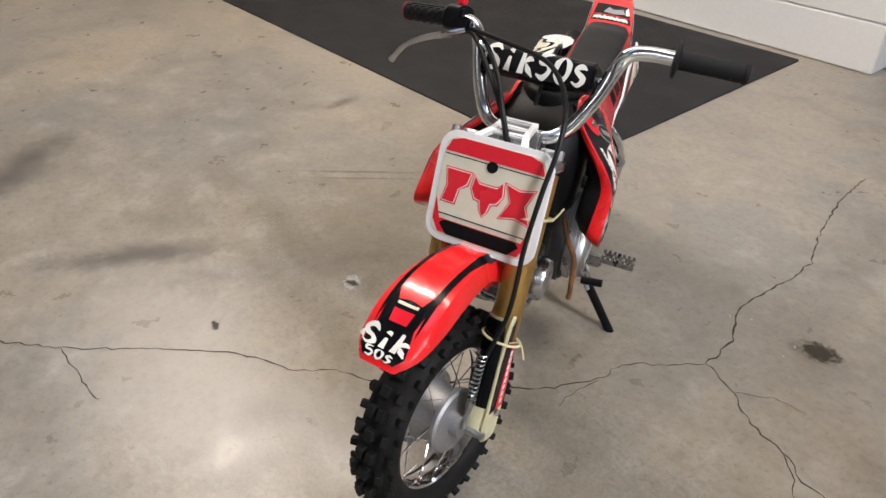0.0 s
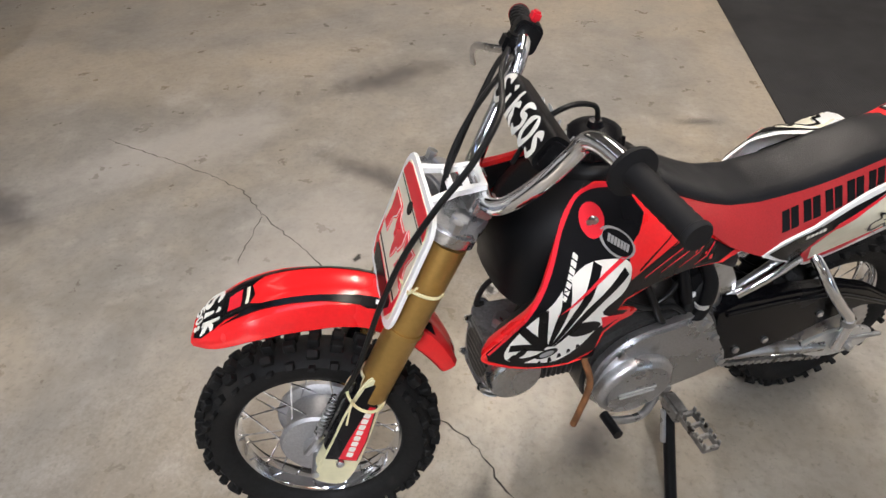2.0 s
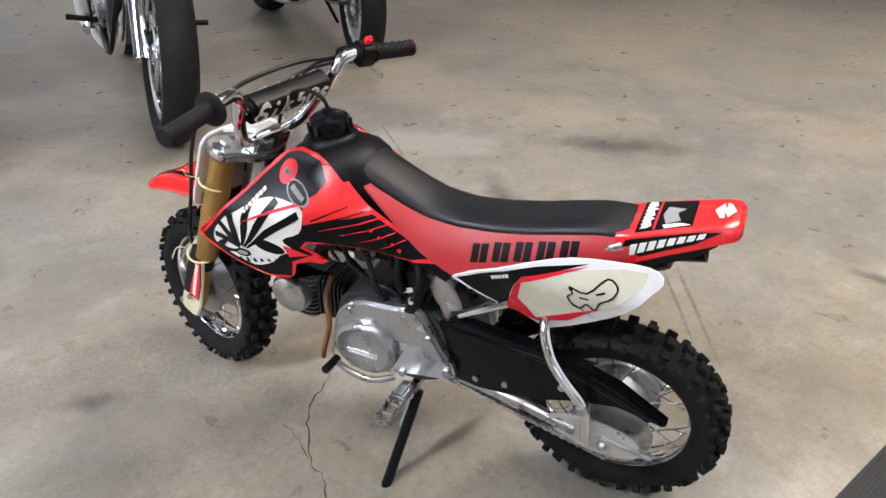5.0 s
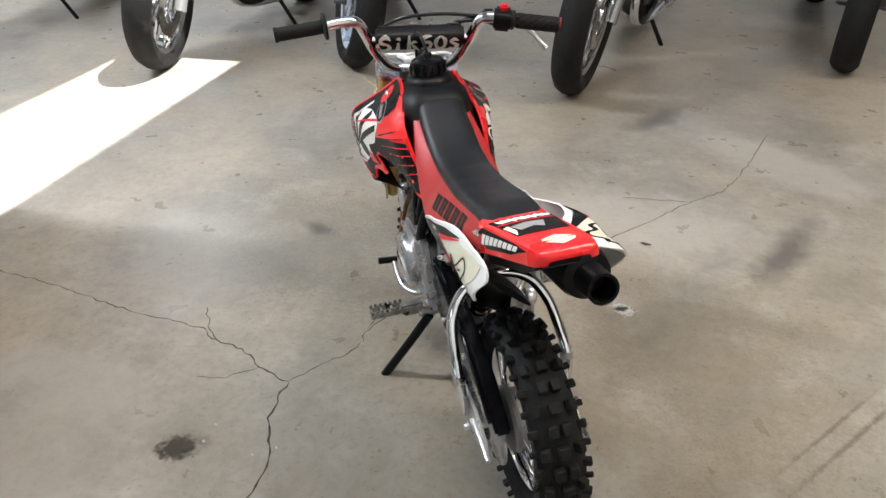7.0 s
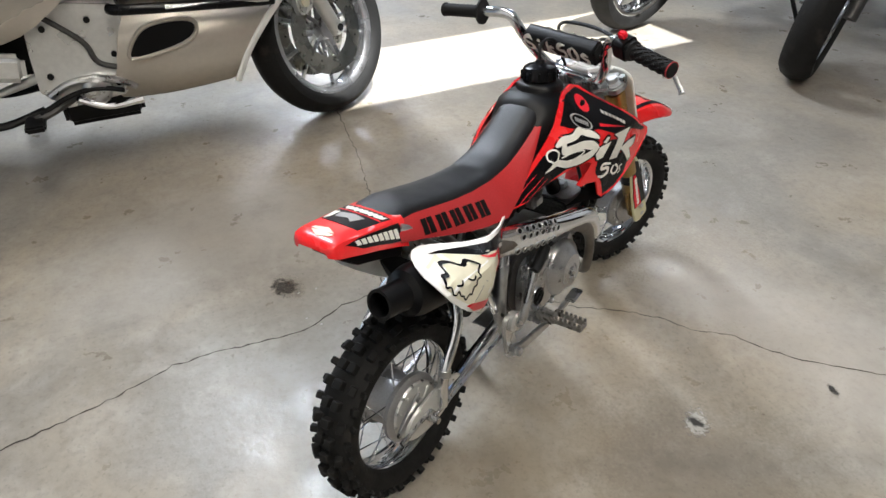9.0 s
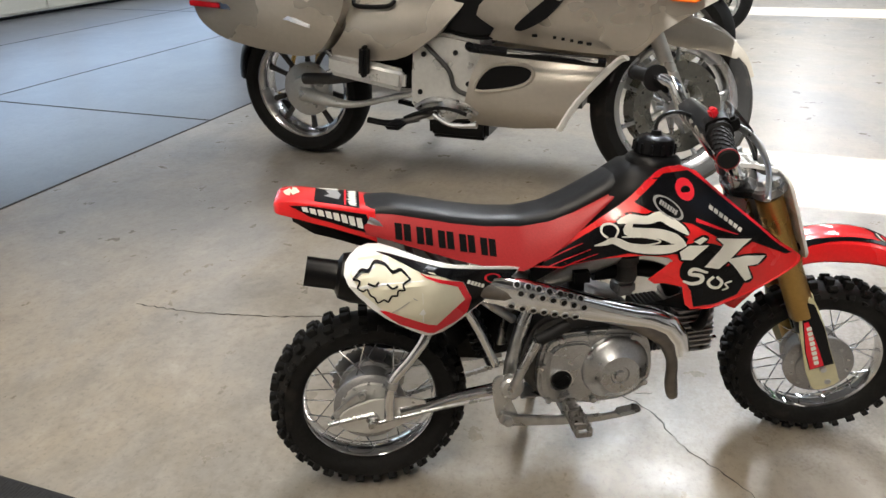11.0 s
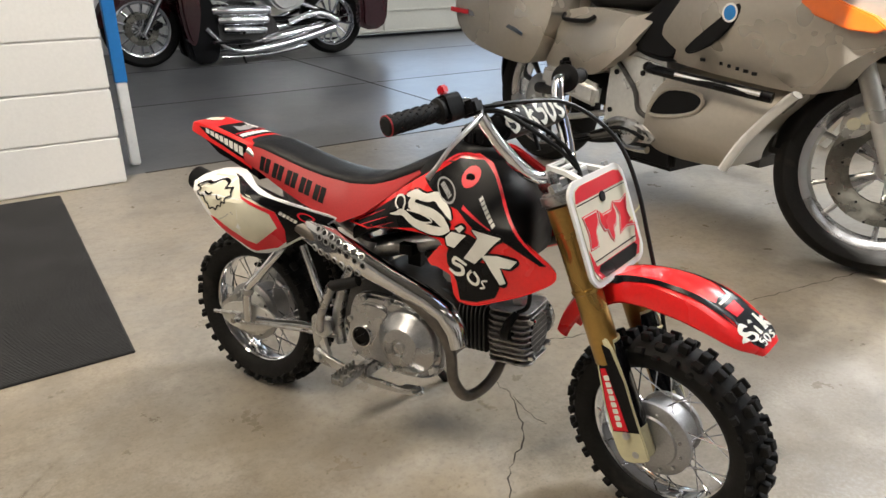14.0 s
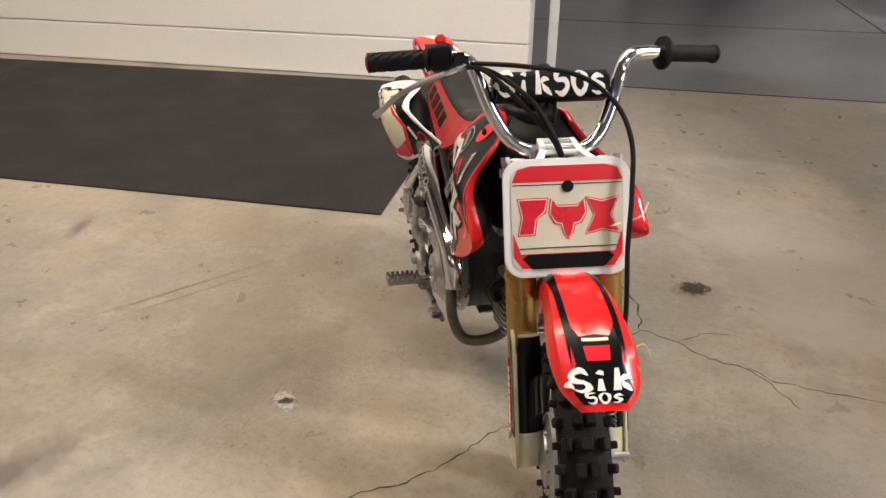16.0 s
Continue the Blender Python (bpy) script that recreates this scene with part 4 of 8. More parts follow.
# ---- side number panels ----
def panel_surface(s):
    def surf(u, v):
        if s > 0:
            y = 0.081 - 0.37 * max(0.46 - v, 0) * min(1, max(0.30 - u, 0) / 0.10) - 0.30 * max(v - 0.47, 0) - 0.15 * max(0.05 - u, 0)
            return (u, y, v), Vector((0, 1, -0.1)).normalized()
        fore = min(max((u - 0.14) / 0.16, 0), 1)
        knee = 0.490 - 0.011 * min(max((u - 0.02) / 0.06, 0), 1)      # the top rolls over towards the seat
        y = 0.160 - fore * 0.082 - 0.8 * max(v - knee + 0.015, 0) - 2.4 * max(v - knee, 0) - 0.45 * max(0.42 - v, 0)
        return (u, s * y, v), Vector((0, s, 0.15)).normalized()
    return surf


PANEL = {-1: [(0.017, 0.488), (0.028, 0.502), (0.056, 0.506), (0.10, 0.498), (0.175, 0.481), (0.25, 0.461), (0.302, 0.444), (0.297, 0.437), (0.240, 0.402), (0.182, 0.367), (0.155, 0.361), (0.130, 0.369), (0.080, 0.408), (0.036, 0.455)],
         1: [(-0.003, 0.497), (0.006, 0.512), (0.04, 0.518), (0.10, 0.513), (0.15, 0.502), (0.23, 0.470), (0.300, 0.440), (0.292, 0.428), (0.222, 0.388), (0.175, 0.356), (0.150, 0.354), (0.09, 0.396), (0.04, 0.440), (0.010, 0.480)]}
panels = {}
for s in (1, -1):
    panels[s] = part("side_panel", sheet(curve2(PANEL[s], 2), panel_surface(s), 0.004, 0.0, 0.02), WHITE, bike, "cream side number panel with red and black graphics")

# ---- frame ----
def bar(name, pts, r, material, label="", n=6, parent=None, flat=1.0):
    return part(name, tube(pts, r, 12, n, flat=flat), material, parent or bike, label)


bar("frame_spine", [(0.66, 0, 0.47), (0.55, 0, 0.44), (0.42, 0, 0.40), (0.33, 0, 0.37)], 0.022, STEEL, "silver painted frame spine")
for s in (1, -1):
    bar("subframe_tube", [(0.34, 0.035 * s, 0.395), (0.25, 0.050 * s, 0.445), (0.12, 0.050 * s, 0.505), (0.06, 0.045 * s, 0.535)], 0.009, STEEL, "silver painted subframe tube")
    bar("subframe_strut", [(0.30, 0.045 * s, 0.33), (0.22, 0.052 * s, 0.40), (0.15, 0.05 * s, 0.485)], 0.008, STEEL)
    bar("frame_gusset", [(0.345, 0.040 * s, 0.40), (0.318, 0.048 * s, 0.32), (0.300, 0.052 * s, 0.23)], 0.016, STEEL, "silver painted pivot plate", flat=0.5)
    # swing arm and chromed hoop stay
    bar("swing_arm", [(0.30, 0.058 * s, 0.205), (0.20, 0.066 * s, 0.198), (0.14, 0.074 * s, 0.192), (0.09, 0.080 * s, 0.187)], 0.0108, STEEL if s > 0 else CHROME, "chromed swing arm")
    br = curve2([(-0.012, 0.166), (-0.014, 0.190), (0.012, 0.208), (0.055, 0.218), (0.100, 0.216), (0.132, 0.206), (0.136, 0.186), (0.104, 0.166), (0.06, 0.152), (0.015, 0.154)], 3)
    brk = part("axle_bracket", slab(br, 0.076 * s, 0.082 * s, 0.001), PALE, bike, "pale plated axle bracket")
    part("axle_nut", lathe([(0.012, 0), (0.012, 0.010), (0.008, 0.012), (0.006, 0.020)], 6, "y"), STEEL, brk, at=pose(0.042, 0.079 * s, 0.181, 0 if s > 0 else 180))
    bar("chain_adjuster", [(0.045, 0.083 * s, 0.19), (-0.035, 0.083 * s, 0.178)], 0.0045, STEEL, "", 1)
HOOP = [(0.070, 0.090, 0.185), (0.078, 0.094, 0.254), (0.112, 0.091, 0.296), (0.138, 0.084, 0.328), (0.156, 0.064, 0.360), (0.163, 0.034, 0.380), (0.165, 0, 0.386)]
hoop = bar("hoop_stay", HOOP + [(x, -y, zz) for x, y, zz in HOOP[-2::-1]], 0.0092, CHROME, "chromed tubular hoop over the rear wheel")
for s in (1, -1):
    part("hoop_collar", tube([(0.0775, 0.0938 * s, 0.248), (0.081, 0.094 * s, 0.260)], 0.0112, 14, 1), STEEL, hoop, "plated collar on the hoop")
part("tail_bracket", box(0.012, 0.052, 0.075, 0.003, pose(0.128, 0.0, 0.455, 0, -14, 0)), STEEL, bike, "silver bracket under the tail fender")
for s in (1, -1):
    part("bracket_bolt", lathe([(0.006, 0), (0.006, 0.006), (0.003, 0.008)], 6, "x"), STEEL, bike, at=pose(0.120, 0.014 * s, 0.440, 0, 180, 0))
bar("inner_fender", [(0.222, 0, 0.28), (0.200, 0, 0.345), (0.150, 0, 0.390), (0.085, 0, 0.402)], 0.046, BLACK, "black plastic inner fender", flat=0.12)
bar("rear_strut", [(0.212, -0.072, 0.372), (0.238, -0.074, 0.318), (0.262, -0.074, 0.258)], 0.0078, CHROME, "chromed rear strut")
bar("rear_strut", [(0.215, 0.066, 0.400), (0.262, 0.066, 0.372), (0.300, 0.060, 0.345)], 0.0078, CHROME, "chromed rear strut")
shock = bar("rear_shock", [(0.27, 0, 0.22), (0.20, 0, 0.40)], 0.012, BLACK, "", 1)
part("spring", tube([(0.018 * math.cos(t * 0.7), 0.018 * math.sin(t * 0.7), t * 0.002) for t in range(72)], 0.0032, 6, 1), BLACK, shock, "black coil spring", pose(0.262, 0, 0.235, 0, -21, 0))

# chain guard, chain
CG = [(0.335, 0.325), (0.300, 0.337), (0.19, 0.330), (0.10, 0.316), (0.03, 0.290), (-0.046, 0.243), (-0.040, 0.236), (0.03, 0.250), (0.10, 0.236), (0.16, 0.214), (0.26, 0.200), (0.312, 0.210)]
guard = part("chain_guard", slab(CG, 0.046, 0.071, 0.004), GLOSS_BLACK, bike, "black plastic chain guard")
part("guard_rail", tube([(0.315, 0.072, 0.318), (0.19, 0.072, 0.312), (0.10, 0.072, 0.298), (-0.02, 0.072, 0.246)], 0.004, 8), GLOSS_BLACK, guard)
chain = bmesh.new()
for i in range(40):
    f = i / 39
    for z0, z1 in ((0.248, 0.262), (0.115, 0.188)):
        p = Vector((0.042 + 0.286 * f, 0.054, z0 + (z1 - z0) * f))
        add(chain, box(0.0066, 0.006 if i % 2 else 0.009, 0.0075, 0, pose(*p)))
tagged(part("drive_chain", chain, STEEL, bike, "oily steel drive chain"), kind="stuff")
for i in range(3):
    part("guard_bolt", lathe([(0.006, 0), (0.006, 0.004), (0.004, 0.005)], 8, "y"), STEEL, guard, at=pose((0.268, 0.215, 0.120)[i], 0.071, (0.226, 0.232, 0.262)[i]))


# ---- engine ----
CASE = [(0.318, 0.215), (0.306, 0.250), (0.325, 0.312), (0.350, 0.338), (0.40, 0.346), (0.470, 0.342), (0.520, 0.325), (0.536, 0.290), (0.540, 0.235), (0.520, 0.195), (0.470, 0.176), (0.39, 0.172), (0.345, 0.186)]
# block colour is darker than its covers, painting in the shaded gaps between
engine = part("engine", slab(curve2(CASE, 3), -0.072, 0.070, 0.006), DARK_ALLOY, bike, "grey cast alloy four-stroke engine")
LEFT = [(0.536, 0.232), (0.530, 0.288), (0.505, 0.322), (0.470, 0.340), (0.42, 0.345), (0.372, 0.350), (0.352, 0.330), (0.325, 0.280), (0.300, 0.232), (0.33, 0.212), (0.39, 0.200), (0.44, 0.188), (0.50, 0.194)]
lc = part("left_cover", slab(curve2(LEFT, 3), 0.068, 0.090, 0.006), ALLOY, engine, "cast alloy left engine cover")
part("flywheel_cover", lathe([(0.062, 0), (0.062, 0.012), (0.058, 0.017), (0.050, 0.020), (0.046, 0.018), (0.0, 0.019)], 40, "y"), ALLOY, lc, "round cast flywheel cover", pose(0.468, 0.088, 0.246) @ Matrix.Diagonal((1, 1, 0.88, 1)))
part("cover_bar", box(0.062, 0.002, 0.005, 0.0008, pose(0.468, 0.108, 0.243)), PALE, lc, "raised plain lettering bar")
part("cover_bar", box(0.058, 0.002, 0.004, 0.0008, pose(0.468, 0.108, 0.236)), PALE, lc, "raised plain lettering bar")
for x, zz in ((0.37, 0.335), (0.345, 0.30), (0.50, 0.312), (0.315, 0.238), (0.40, 0.205)):
    part("cover_bolt", lathe([(0.007, 0), (0.007, 0.005), (0.0045, 0.006)], 6, "y"), STEEL, lc, at=pose(x, 0.090, zz))
RIGHT = [(0.540, 0.215), (0.538, 0.270), (0.522, 0.302), (0.485, 0.314), (0.42, 0.318), (0.365, 0.314), (0.344, 0.296), (0.334, 0.25), (0.338, 0.200), (0.37, 0.178), (0.46, 0.172), (0.515, 0.184)]
rc = part("right_cover", slab(curve2(RIGHT, 3), -0.094, -0.068, 0.006), ALLOY, engine, "cast alloy right engine cover")
part("clutch_cover", lathe([(0.061, 0), (0.061, -0.008), (0.058, -0.013), (0.054, -0.015), (0.038, -0.029), (0.035, -0.032), (0.017, -0.034), (0.015, -0.031), (0.010, -0.031), (0.009, -0.037), (0.0, -0.038)], 48, "y"), ALLOY, rc, "round cast clutch cover", pose(0.470, -0.092, 0.246))
part("cover_step", slab(curve2([(0.430, 0.196), (0.438, 0.250), (0.426, 0.296), (0.380, 0.302), (0.354, 0.286), (0.348, 0.240), (0.356, 0.202), (0.385, 0.190)], 3), -0.100, -0.090, 0.004), ALLOY, rc, "raised step of the engine cover")
part("filler_plug", lathe([(0.019, 0), (0.019, -0.005), (0.015, -0.007), (0.014, -0.003), (0.0, -0.003)], 24, "y"), BLACK, rc, "black round oil plug with a bright ring", pose(0.372, -0.100, 0.234))
part("plug_ring", lathe([(0.021, 0), (0.021, -0.004), (0.019, -0.004), (0.019, 0)], 24, "y", True), CHROME, rc, at=pose(0.372, -0.100, 0.234))
part("plug_bridge", box(0.026, 0.006, 0.006, 0.0015, pose(0.372, -0.105, 0.234, 0, -35, 0)), BLACK, rc)
for x, zz in ((0.50, 0.303), (0.372, 0.309), (0.341, 0.26), (0.352, 0.190), (0.435, 0.182), (0.527, 0.208), (0.425, 0.311), (0.49, 0.190)):
    part("cover_bolt", lathe([(0.006, 0), (0.006, -0.006), (0.004, -0.007)], 6, "y"), STEEL, rc, at=pose(x, -0.094, zz))
# cylinder with cooling fins, lying forward
CYL = pose(0.530, 0, 0.274, 0, 90 - 3, 0)      # z runs forward along the cylinder
cyl = part("cylinder", lathe([(0.036, 0), (0.036, 0.15)], 24), FIN_BLACK, engine, "black finned cylinder", CYL)
for i in range(7):
    part("fin", slab(rounded(0.090, 0.090, 0.016, 3), 0.012 + 0.0082 * i, 0.0155 + 0.0082 * i, 0.0008, 1, "xy"), FIN_BLACK, cyl, at=CYL)
head = part("cylinder_head", slab(rounded(0.086, 0.084, 0.020, 4), 0.074, 0.146, 0.006, 2, "xy"), HEAD_ALLOY, engine, "grey cast alloy cylinder head with cooling fins", CYL)
part("cam_cover", lathe([(0.040, 0), (0.040, 0.014), (0.036, 0.021), (0.026, 0.025), (0.0, 0.026)], 28, "y"), ALLOY, head, "round cam cover", pose(0.645, 0.046, 0.285))
part("plug_cap", tube([(0.640, -0.040, 0.284), (0.640, -0.058, 0.290), (0.646, -0.062, 0.312), (0.655, -0.048, 0.330)], [0.011, 0.010, 0.008, 0.006], 12, 5), BLACK, head, "black rubber spark plug cap")
for sy in (1, -1):
    part("tappet_cap", lathe([(0.017, 0), (0.017, 0.010), (0.014, 0.014), (0.0, 0.014)], 6), ALLOY, head, at=pose(0.648, 0, 0.285) @ pose(0, 0, 0, 0, -7 if sy > 0 else 173, 0) @ pose(0, 0, 0.044))
for sy in (1, -1):
    for sz in (1, -1):
        part("head_nut", lathe([(0.006, 0), (0.006, 0.010), (0.003, 0.012)], 6), CHROME, head, at=CYL @ pose(0.034 * sz, 0.036 * sy, 0.146))
bar("spark_lead", [(0.655, -0.046, 0.330), (0.67, -0.035, 0.345), (0.66, -0.025, 0.39), (0.62, -0.01, 0.43)], 0.004, CABLE, "black spark plug lead", parent=engine)
for i in range(10):
    k = 1 - 0.10 * abs(i - 4.5) / 4.5
    part("head_fin", slab(rounded(0.106 * k, 0.080, 0.016, 3), -0.0017, 0.0017, 0.0008, 1, "yz"), HEAD_ALLOY, head, at=CYL @ pose(-0.0477 + 0.0106 * i, 0, 0.110))
# carburettor, intake and air box
carb = part("carburettor", lathe([(0.020, 0), (0.022, 0.010), (0.020, 0.03), (0.023, 0.034), (0.023, 0.048), (0.018, 0.052)], 20), DARK_ALLOY, bike, "grey carburettor", pose(0.515, -0.005, 0.372))
part("float_bowl", box(0.040, 0.038, 0.030, 0.008, pose(0.512, -0.005, 0.358)), ALLOY, carb)
bar("intake", [(0.612, 0, 0.335), (0.590, 0, 0.372), (0.545, 0, 0.388), (0.50, 0, 0.388), (0.455, 0, 0.388)], 0.016, BLACK, "black intake tube", parent=carb)
part("choke_tag", box(0.034, 0.003, 0.020, 0.004, pose(0.537, 0.048, 0.392)), PALE, carb, "small pale choke label")
part("air_box", box(0.088, 0.074, 0.080, 0.030, pose(0.425, 0.0, 0.395), 4), BLACK, bike, "black plastic air box")
part("coil_block", box(0.042, 0.022, 0.062, 0.006, pose(0.385, 0.052, 0.378, 8, 20, 0)), BLACK, bike, "black ignition coil block with white tag")
part("coil_tag", box(0.020, 0.003, 0.009, 0.001, pose(0.392, 0.066, 0.372, 8, 20, 0)), WHITE, bike, "white tag on the coil")
bar("rusty_hose", [(0.545, 0.060, 0.355), (0.553, 0.075, 0.318), (0.542, 0.092, 0.270), (0.556, 0.100, 0.212), (0.560, 0.100, 0.192)], 0.0050, RUST, "rust-stained brown hose")
bar("wire_loom", [(0.40, 0.055, 0.41), (0.43, 0.060, 0.372), (0.47, 0.055, 0.36), (0.50, 0.05, 0.385), (0.55, 0.04, 0.41)], 0.004, CABLE)
bar("wire_loom", [(0.36, 0.05, 0.40), (0.385, 0.064, 0.352), (0.392, 0.070, 0.330)], 0.011, CABLE, "black rubber engine connector")
bar("fuel_hose", [(0.53, 0.03, 0.43), (0.545, 0.05, 0.40), (0.525, 0.045, 0.375)], 0.0035, CABLE)

bar("wire_loom", [(0.47, 0.058, 0.42), (0.455, 0.070, 0.385), (0.44, 0.074, 0.352), (0.425, 0.078, 0.330)], 0.005, CABLE, "black wiring over the engine")
bar("wire_loom", [(0.52, 0.050, 0.425), (0.50, 0.064, 0.395), (0.46, 0.068, 0.372), (0.42, 0.070, 0.365), (0.395, 0.072, 0.345)], 0.0042, CABLE, "black wiring over the engine")
bar("clutch_hose", [(0.375, 0.052, 0.425), (0.366, 0.070, 0.395), (0.372, 0.078, 0.362), (0.384, 0.080, 0.340)], 0.010, BLACK, "black rubber hose over the engine")
bar("vent_hose", [(0.41, 0.050, 0.43), (0.408, 0.066, 0.402), (0.400, 0.072, 0.372)], 0.008, BLACK)
part("hose_band", lathe([(0.0115, 0), (0.0115, 0.007), (0.0095, 0.007), (0.0095, 0)], 18, "z", True), PALE, bike, "bright hose band", pose(0.3735, 0.0765, 0.360, 6, 12, 0))
part("frame_plate", slab(curve2([(0.300, 0.352), (0.322, 0.400), (0.352, 0.428), (0.366, 0.418), (0.356, 0.380), (0.338, 0.345)], 3), 0.050, 0.056, 0.0015), STEEL, bike, "silver frame plate beside the engine")
for i_, (px_, pz_) in enumerate(((0.505, 0.405), (0.535, 0.372), (0.478, 0.398))):
    part("carburettor_screw", lathe([(0.005, 0), (0.005, 0.008), (0.003, 0.010)], 8, "y"), STEEL, carb, at=pose(px_, 0.022, pz_))

# ---- exhaust ----
ex = bar("exhaust_pipe", [(0.614, -0.004, 0.250), (0.616, -0.012, 0.212), (0.606, -0.044, 0.178), (0.588, -0.088, 0.170), (0.571, -0.108, 0.205), (0.566, -0.114, 0.262), (0.54, -0.115, 0.31), (0.47, -0.112, 0.350), (0.36, -0.108, 0.385), (0.24, -0.100, 0.42), (0.15, -0.103, 0.447)], [0.0100] * 6 + [0.0145] * 5, EXHAUST, "blued steel exhaust pipe looping under the cylinder")
# heat shield: a round cover in front that flattens into a broad perforated plate behind
SX = (0.19, 0.25, 0.30, 0.36, 0.45, 0.52, 0.553, 0.574, 0.581)
SHIELD = [(0.424, -0.080, 0.019, 0.012, 0.6), (0.418, -0.094, 0.024, 0.014, 0.55), (0.407, -0.105, 0.026, 0.017, 0.55), (0.392, -0.111, 0.0245, 0.019, 0.6), (0.366, -0.112, 0.0205, 0.0195, 0.9), (0.346, -0.112, 0.020, 0.020, 1.0), (0.330, -0.112, 0.020, 0.020, 1.0), (0.303, -0.112, 0.0185, 0.0185, 1.0), (0.275, -0.112, 0.017, 0.017, 1.0)]


def shield_at(x, q, k=1.0):
    zz, yy, rn, ry, bend = (float(np.interp(x, SX, [row[i] for row in SHIELD])) for i in range(5))
    t = radians(float(np.interp(x, [0.53, 0.56, 0.58], [14, 45, 66])))
    nrm = Vector((math.sin(t), 0, math.cos(t)))
    c, d = math.cos(radians(q)), math.sin(radians(q))
    return Vector((x, yy, zz)) + nrm * (k * rn * math.copysign(abs(c) ** bend, c)) + Vector((0, -k * ry * math.copysign(abs(d) ** bend, d), 0))


rows = []
for x in (0.581, 0.574, 0.564, 0.553, 0.54, 0.52, 0.485, 0.45, 0.405, 0.36, 0.33, 0.30, 0.27, 0.25, 0.22, 0.19):
    turns_ = [-40 + 200 * i / 20 for i in range(21)]
    rows.append([shield_at(x, q) for q in turns_] + [shield_at(x, q, 0.90) for q in turns_[::-1]])
shield = part("heat_shield", rings(rows), CHROME, ex, "chromed perforated heat shield")
for i in range(7):
    for j, q in enumerate((46, 82, 118)):
        x = 0.284 + 0.0172 * i + 0.0086 * (j % 2)
        place = shield_at(x, q)
        away = (shield_at(x + 0.004, q) - place).cross(shield_at(x, q + 4) - place).normalized()
        away = away if away.y < 0 else -away
        m_ = Matrix.Translation(place) @ away.to_track_quat("Z", "Y").to_matrix().to_4x4()
        part("shield_hole", lathe([(0.0050, 0.0), (0.0050, 0.0010), (0.0, 0.0010)], 12), BLACK, shield, at=m_)
        part("hole_rim", lathe([(0.0048, 0.0), (0.0048, 0.0018), (0.0064, 0.0016), (0.0068, 0.0)], 12, "z", True), STEEL, shield, at=m_)
part("shield_crease", tube([shield_at(x, 28) + Vector((0, -0.0003, 0)) for x in (0.22, 0.27, 0.33, 0.40, 0.47, 0.53)], 0.0018, 6, 3), CHROME, shield)
muf = part("muffler", lathe([(0.018, 0.0), (0.032, 0.010), (0.041, 0.05), (0.041, 0.175), (0.036, 0.196), (0.0245, 0.202), (0.0235, 0.206), (0.0235, 0.250), (0.019, 0.250), (0.019, 0.210), (0.0, 0.208)], 32), BLACK, ex, "matt black muffler with a short round tip", pose(0.200, -0.094, 0.418, 0, -77, -1))

# ---- controls ----
bar("peg_bar", [(0.385, -0.10, 0.165), (0.385, 0.10, 0.165)], 0.010, STEEL, "", 1)
part("skid_plate", box(0.16, 0.05, 0.004, 0.001, pose(0.40, 0, 0.150)), STEEL, bike)
for s in (1, -1):
    pegm = box(0.004, 0.066, 0.012, 0.001, pose(0.374, 0.163 * s, 0.186))
    add(pegm, box(0.004, 0.066, 0.012, 0.001, pose(0.398, 0.163 * s, 0.186)))
    for k_ in range(4):
        add(pegm, box(0.026, 0.005, 0.010, 0.001, pose(0.386, (0.132 + 0.0207 * k_) * s, 0.185)))
    peg = part("foot_peg", pegm, PEG_STEEL, bike, "toothed steel foot peg")
    for i in range(7):
        for xx in (-0.014, 0.010):
            part("peg_tooth", box(0.003, 0.006, 0.010, 0.0008, pose(0.388 + xx, (0.133 + 0.0100 * i) * s, 0.194)), PEG_STEEL, peg)
    part("peg_hinge", box(0.022, 0.044, 0.026, 0.004, pose(0.390, 0.110 * s, 0.177)), PEG_STEEL, peg)
stand = bar("side_stand", [(0.376, 0.078, 0.160), (0.386, 0.130, 0.085), (0.398, 0.192, 0.0)], 0.0095, BLACK, "black steel side stand")
part("stand_foot", box(0.036, 0.030, 0.005, 0.002, pose(0.401, 0.198, 0.0, 3.8)), BLACK, stand, at=pose(0, 0, -0.0095))
bar("stand_spring", [(0.388, 0.09, 0.145), (0.394, 0.118, 0.100)], 0.005, STEEL, "", 1, stand)
sh = bar("shift_lever", [(0.415, 0.092, 0.190), (0.45, 0.112, 0.186), (0.49, 0.118, 0.196), (0.520, 0.120, 0.214)], 0.006, STEEL, "steel gear lever with rubber tip")
part("lever_tip", tube([(0.520, 0.112, 0.214), (0.520, 0.152, 0.219)], 0.0075, 12, 1), BLACK, sh)
bp_ = part("brake_pedal", slab(curve2([(0.262, 0.176), (0.270, 0.185), (0.300, 0.174), (0.40, 0.160), (0.470, 0.159), (0.505, 0.166), (0.508, 0.156), (0.470, 0.147), (0.40, 0.144), (0.300, 0.153), (0.268, 0.158)], 3), -0.113, -0.104, 0.002), STEEL, bike, "plated steel brake pedal")
part("pedal_pad", box(0.042, 0.024, 0.008, 0.003, pose(0.492, -0.119, 0.168, 0, -8, 0)), STEEL, bp_)
part("pedal_bolt", lathe([(0.009, 0), (0.009, -0.007), (0.005, -0.009)], 6, "y"), STEEL, bp_, at=pose(0.276, -0.113, 0.168))
part("pedal_plate", slab(curve2([(0.252, 0.240), (0.268, 0.252), (0.292, 0.236), (0.284, 0.205), (0.296, 0.170), (0.286, 0.152), (0.264, 0.156), (0.254, 0.195)], 3), -0.103, -0.094, 0.002), SILVER, bike, "silver painted pedal bracket")
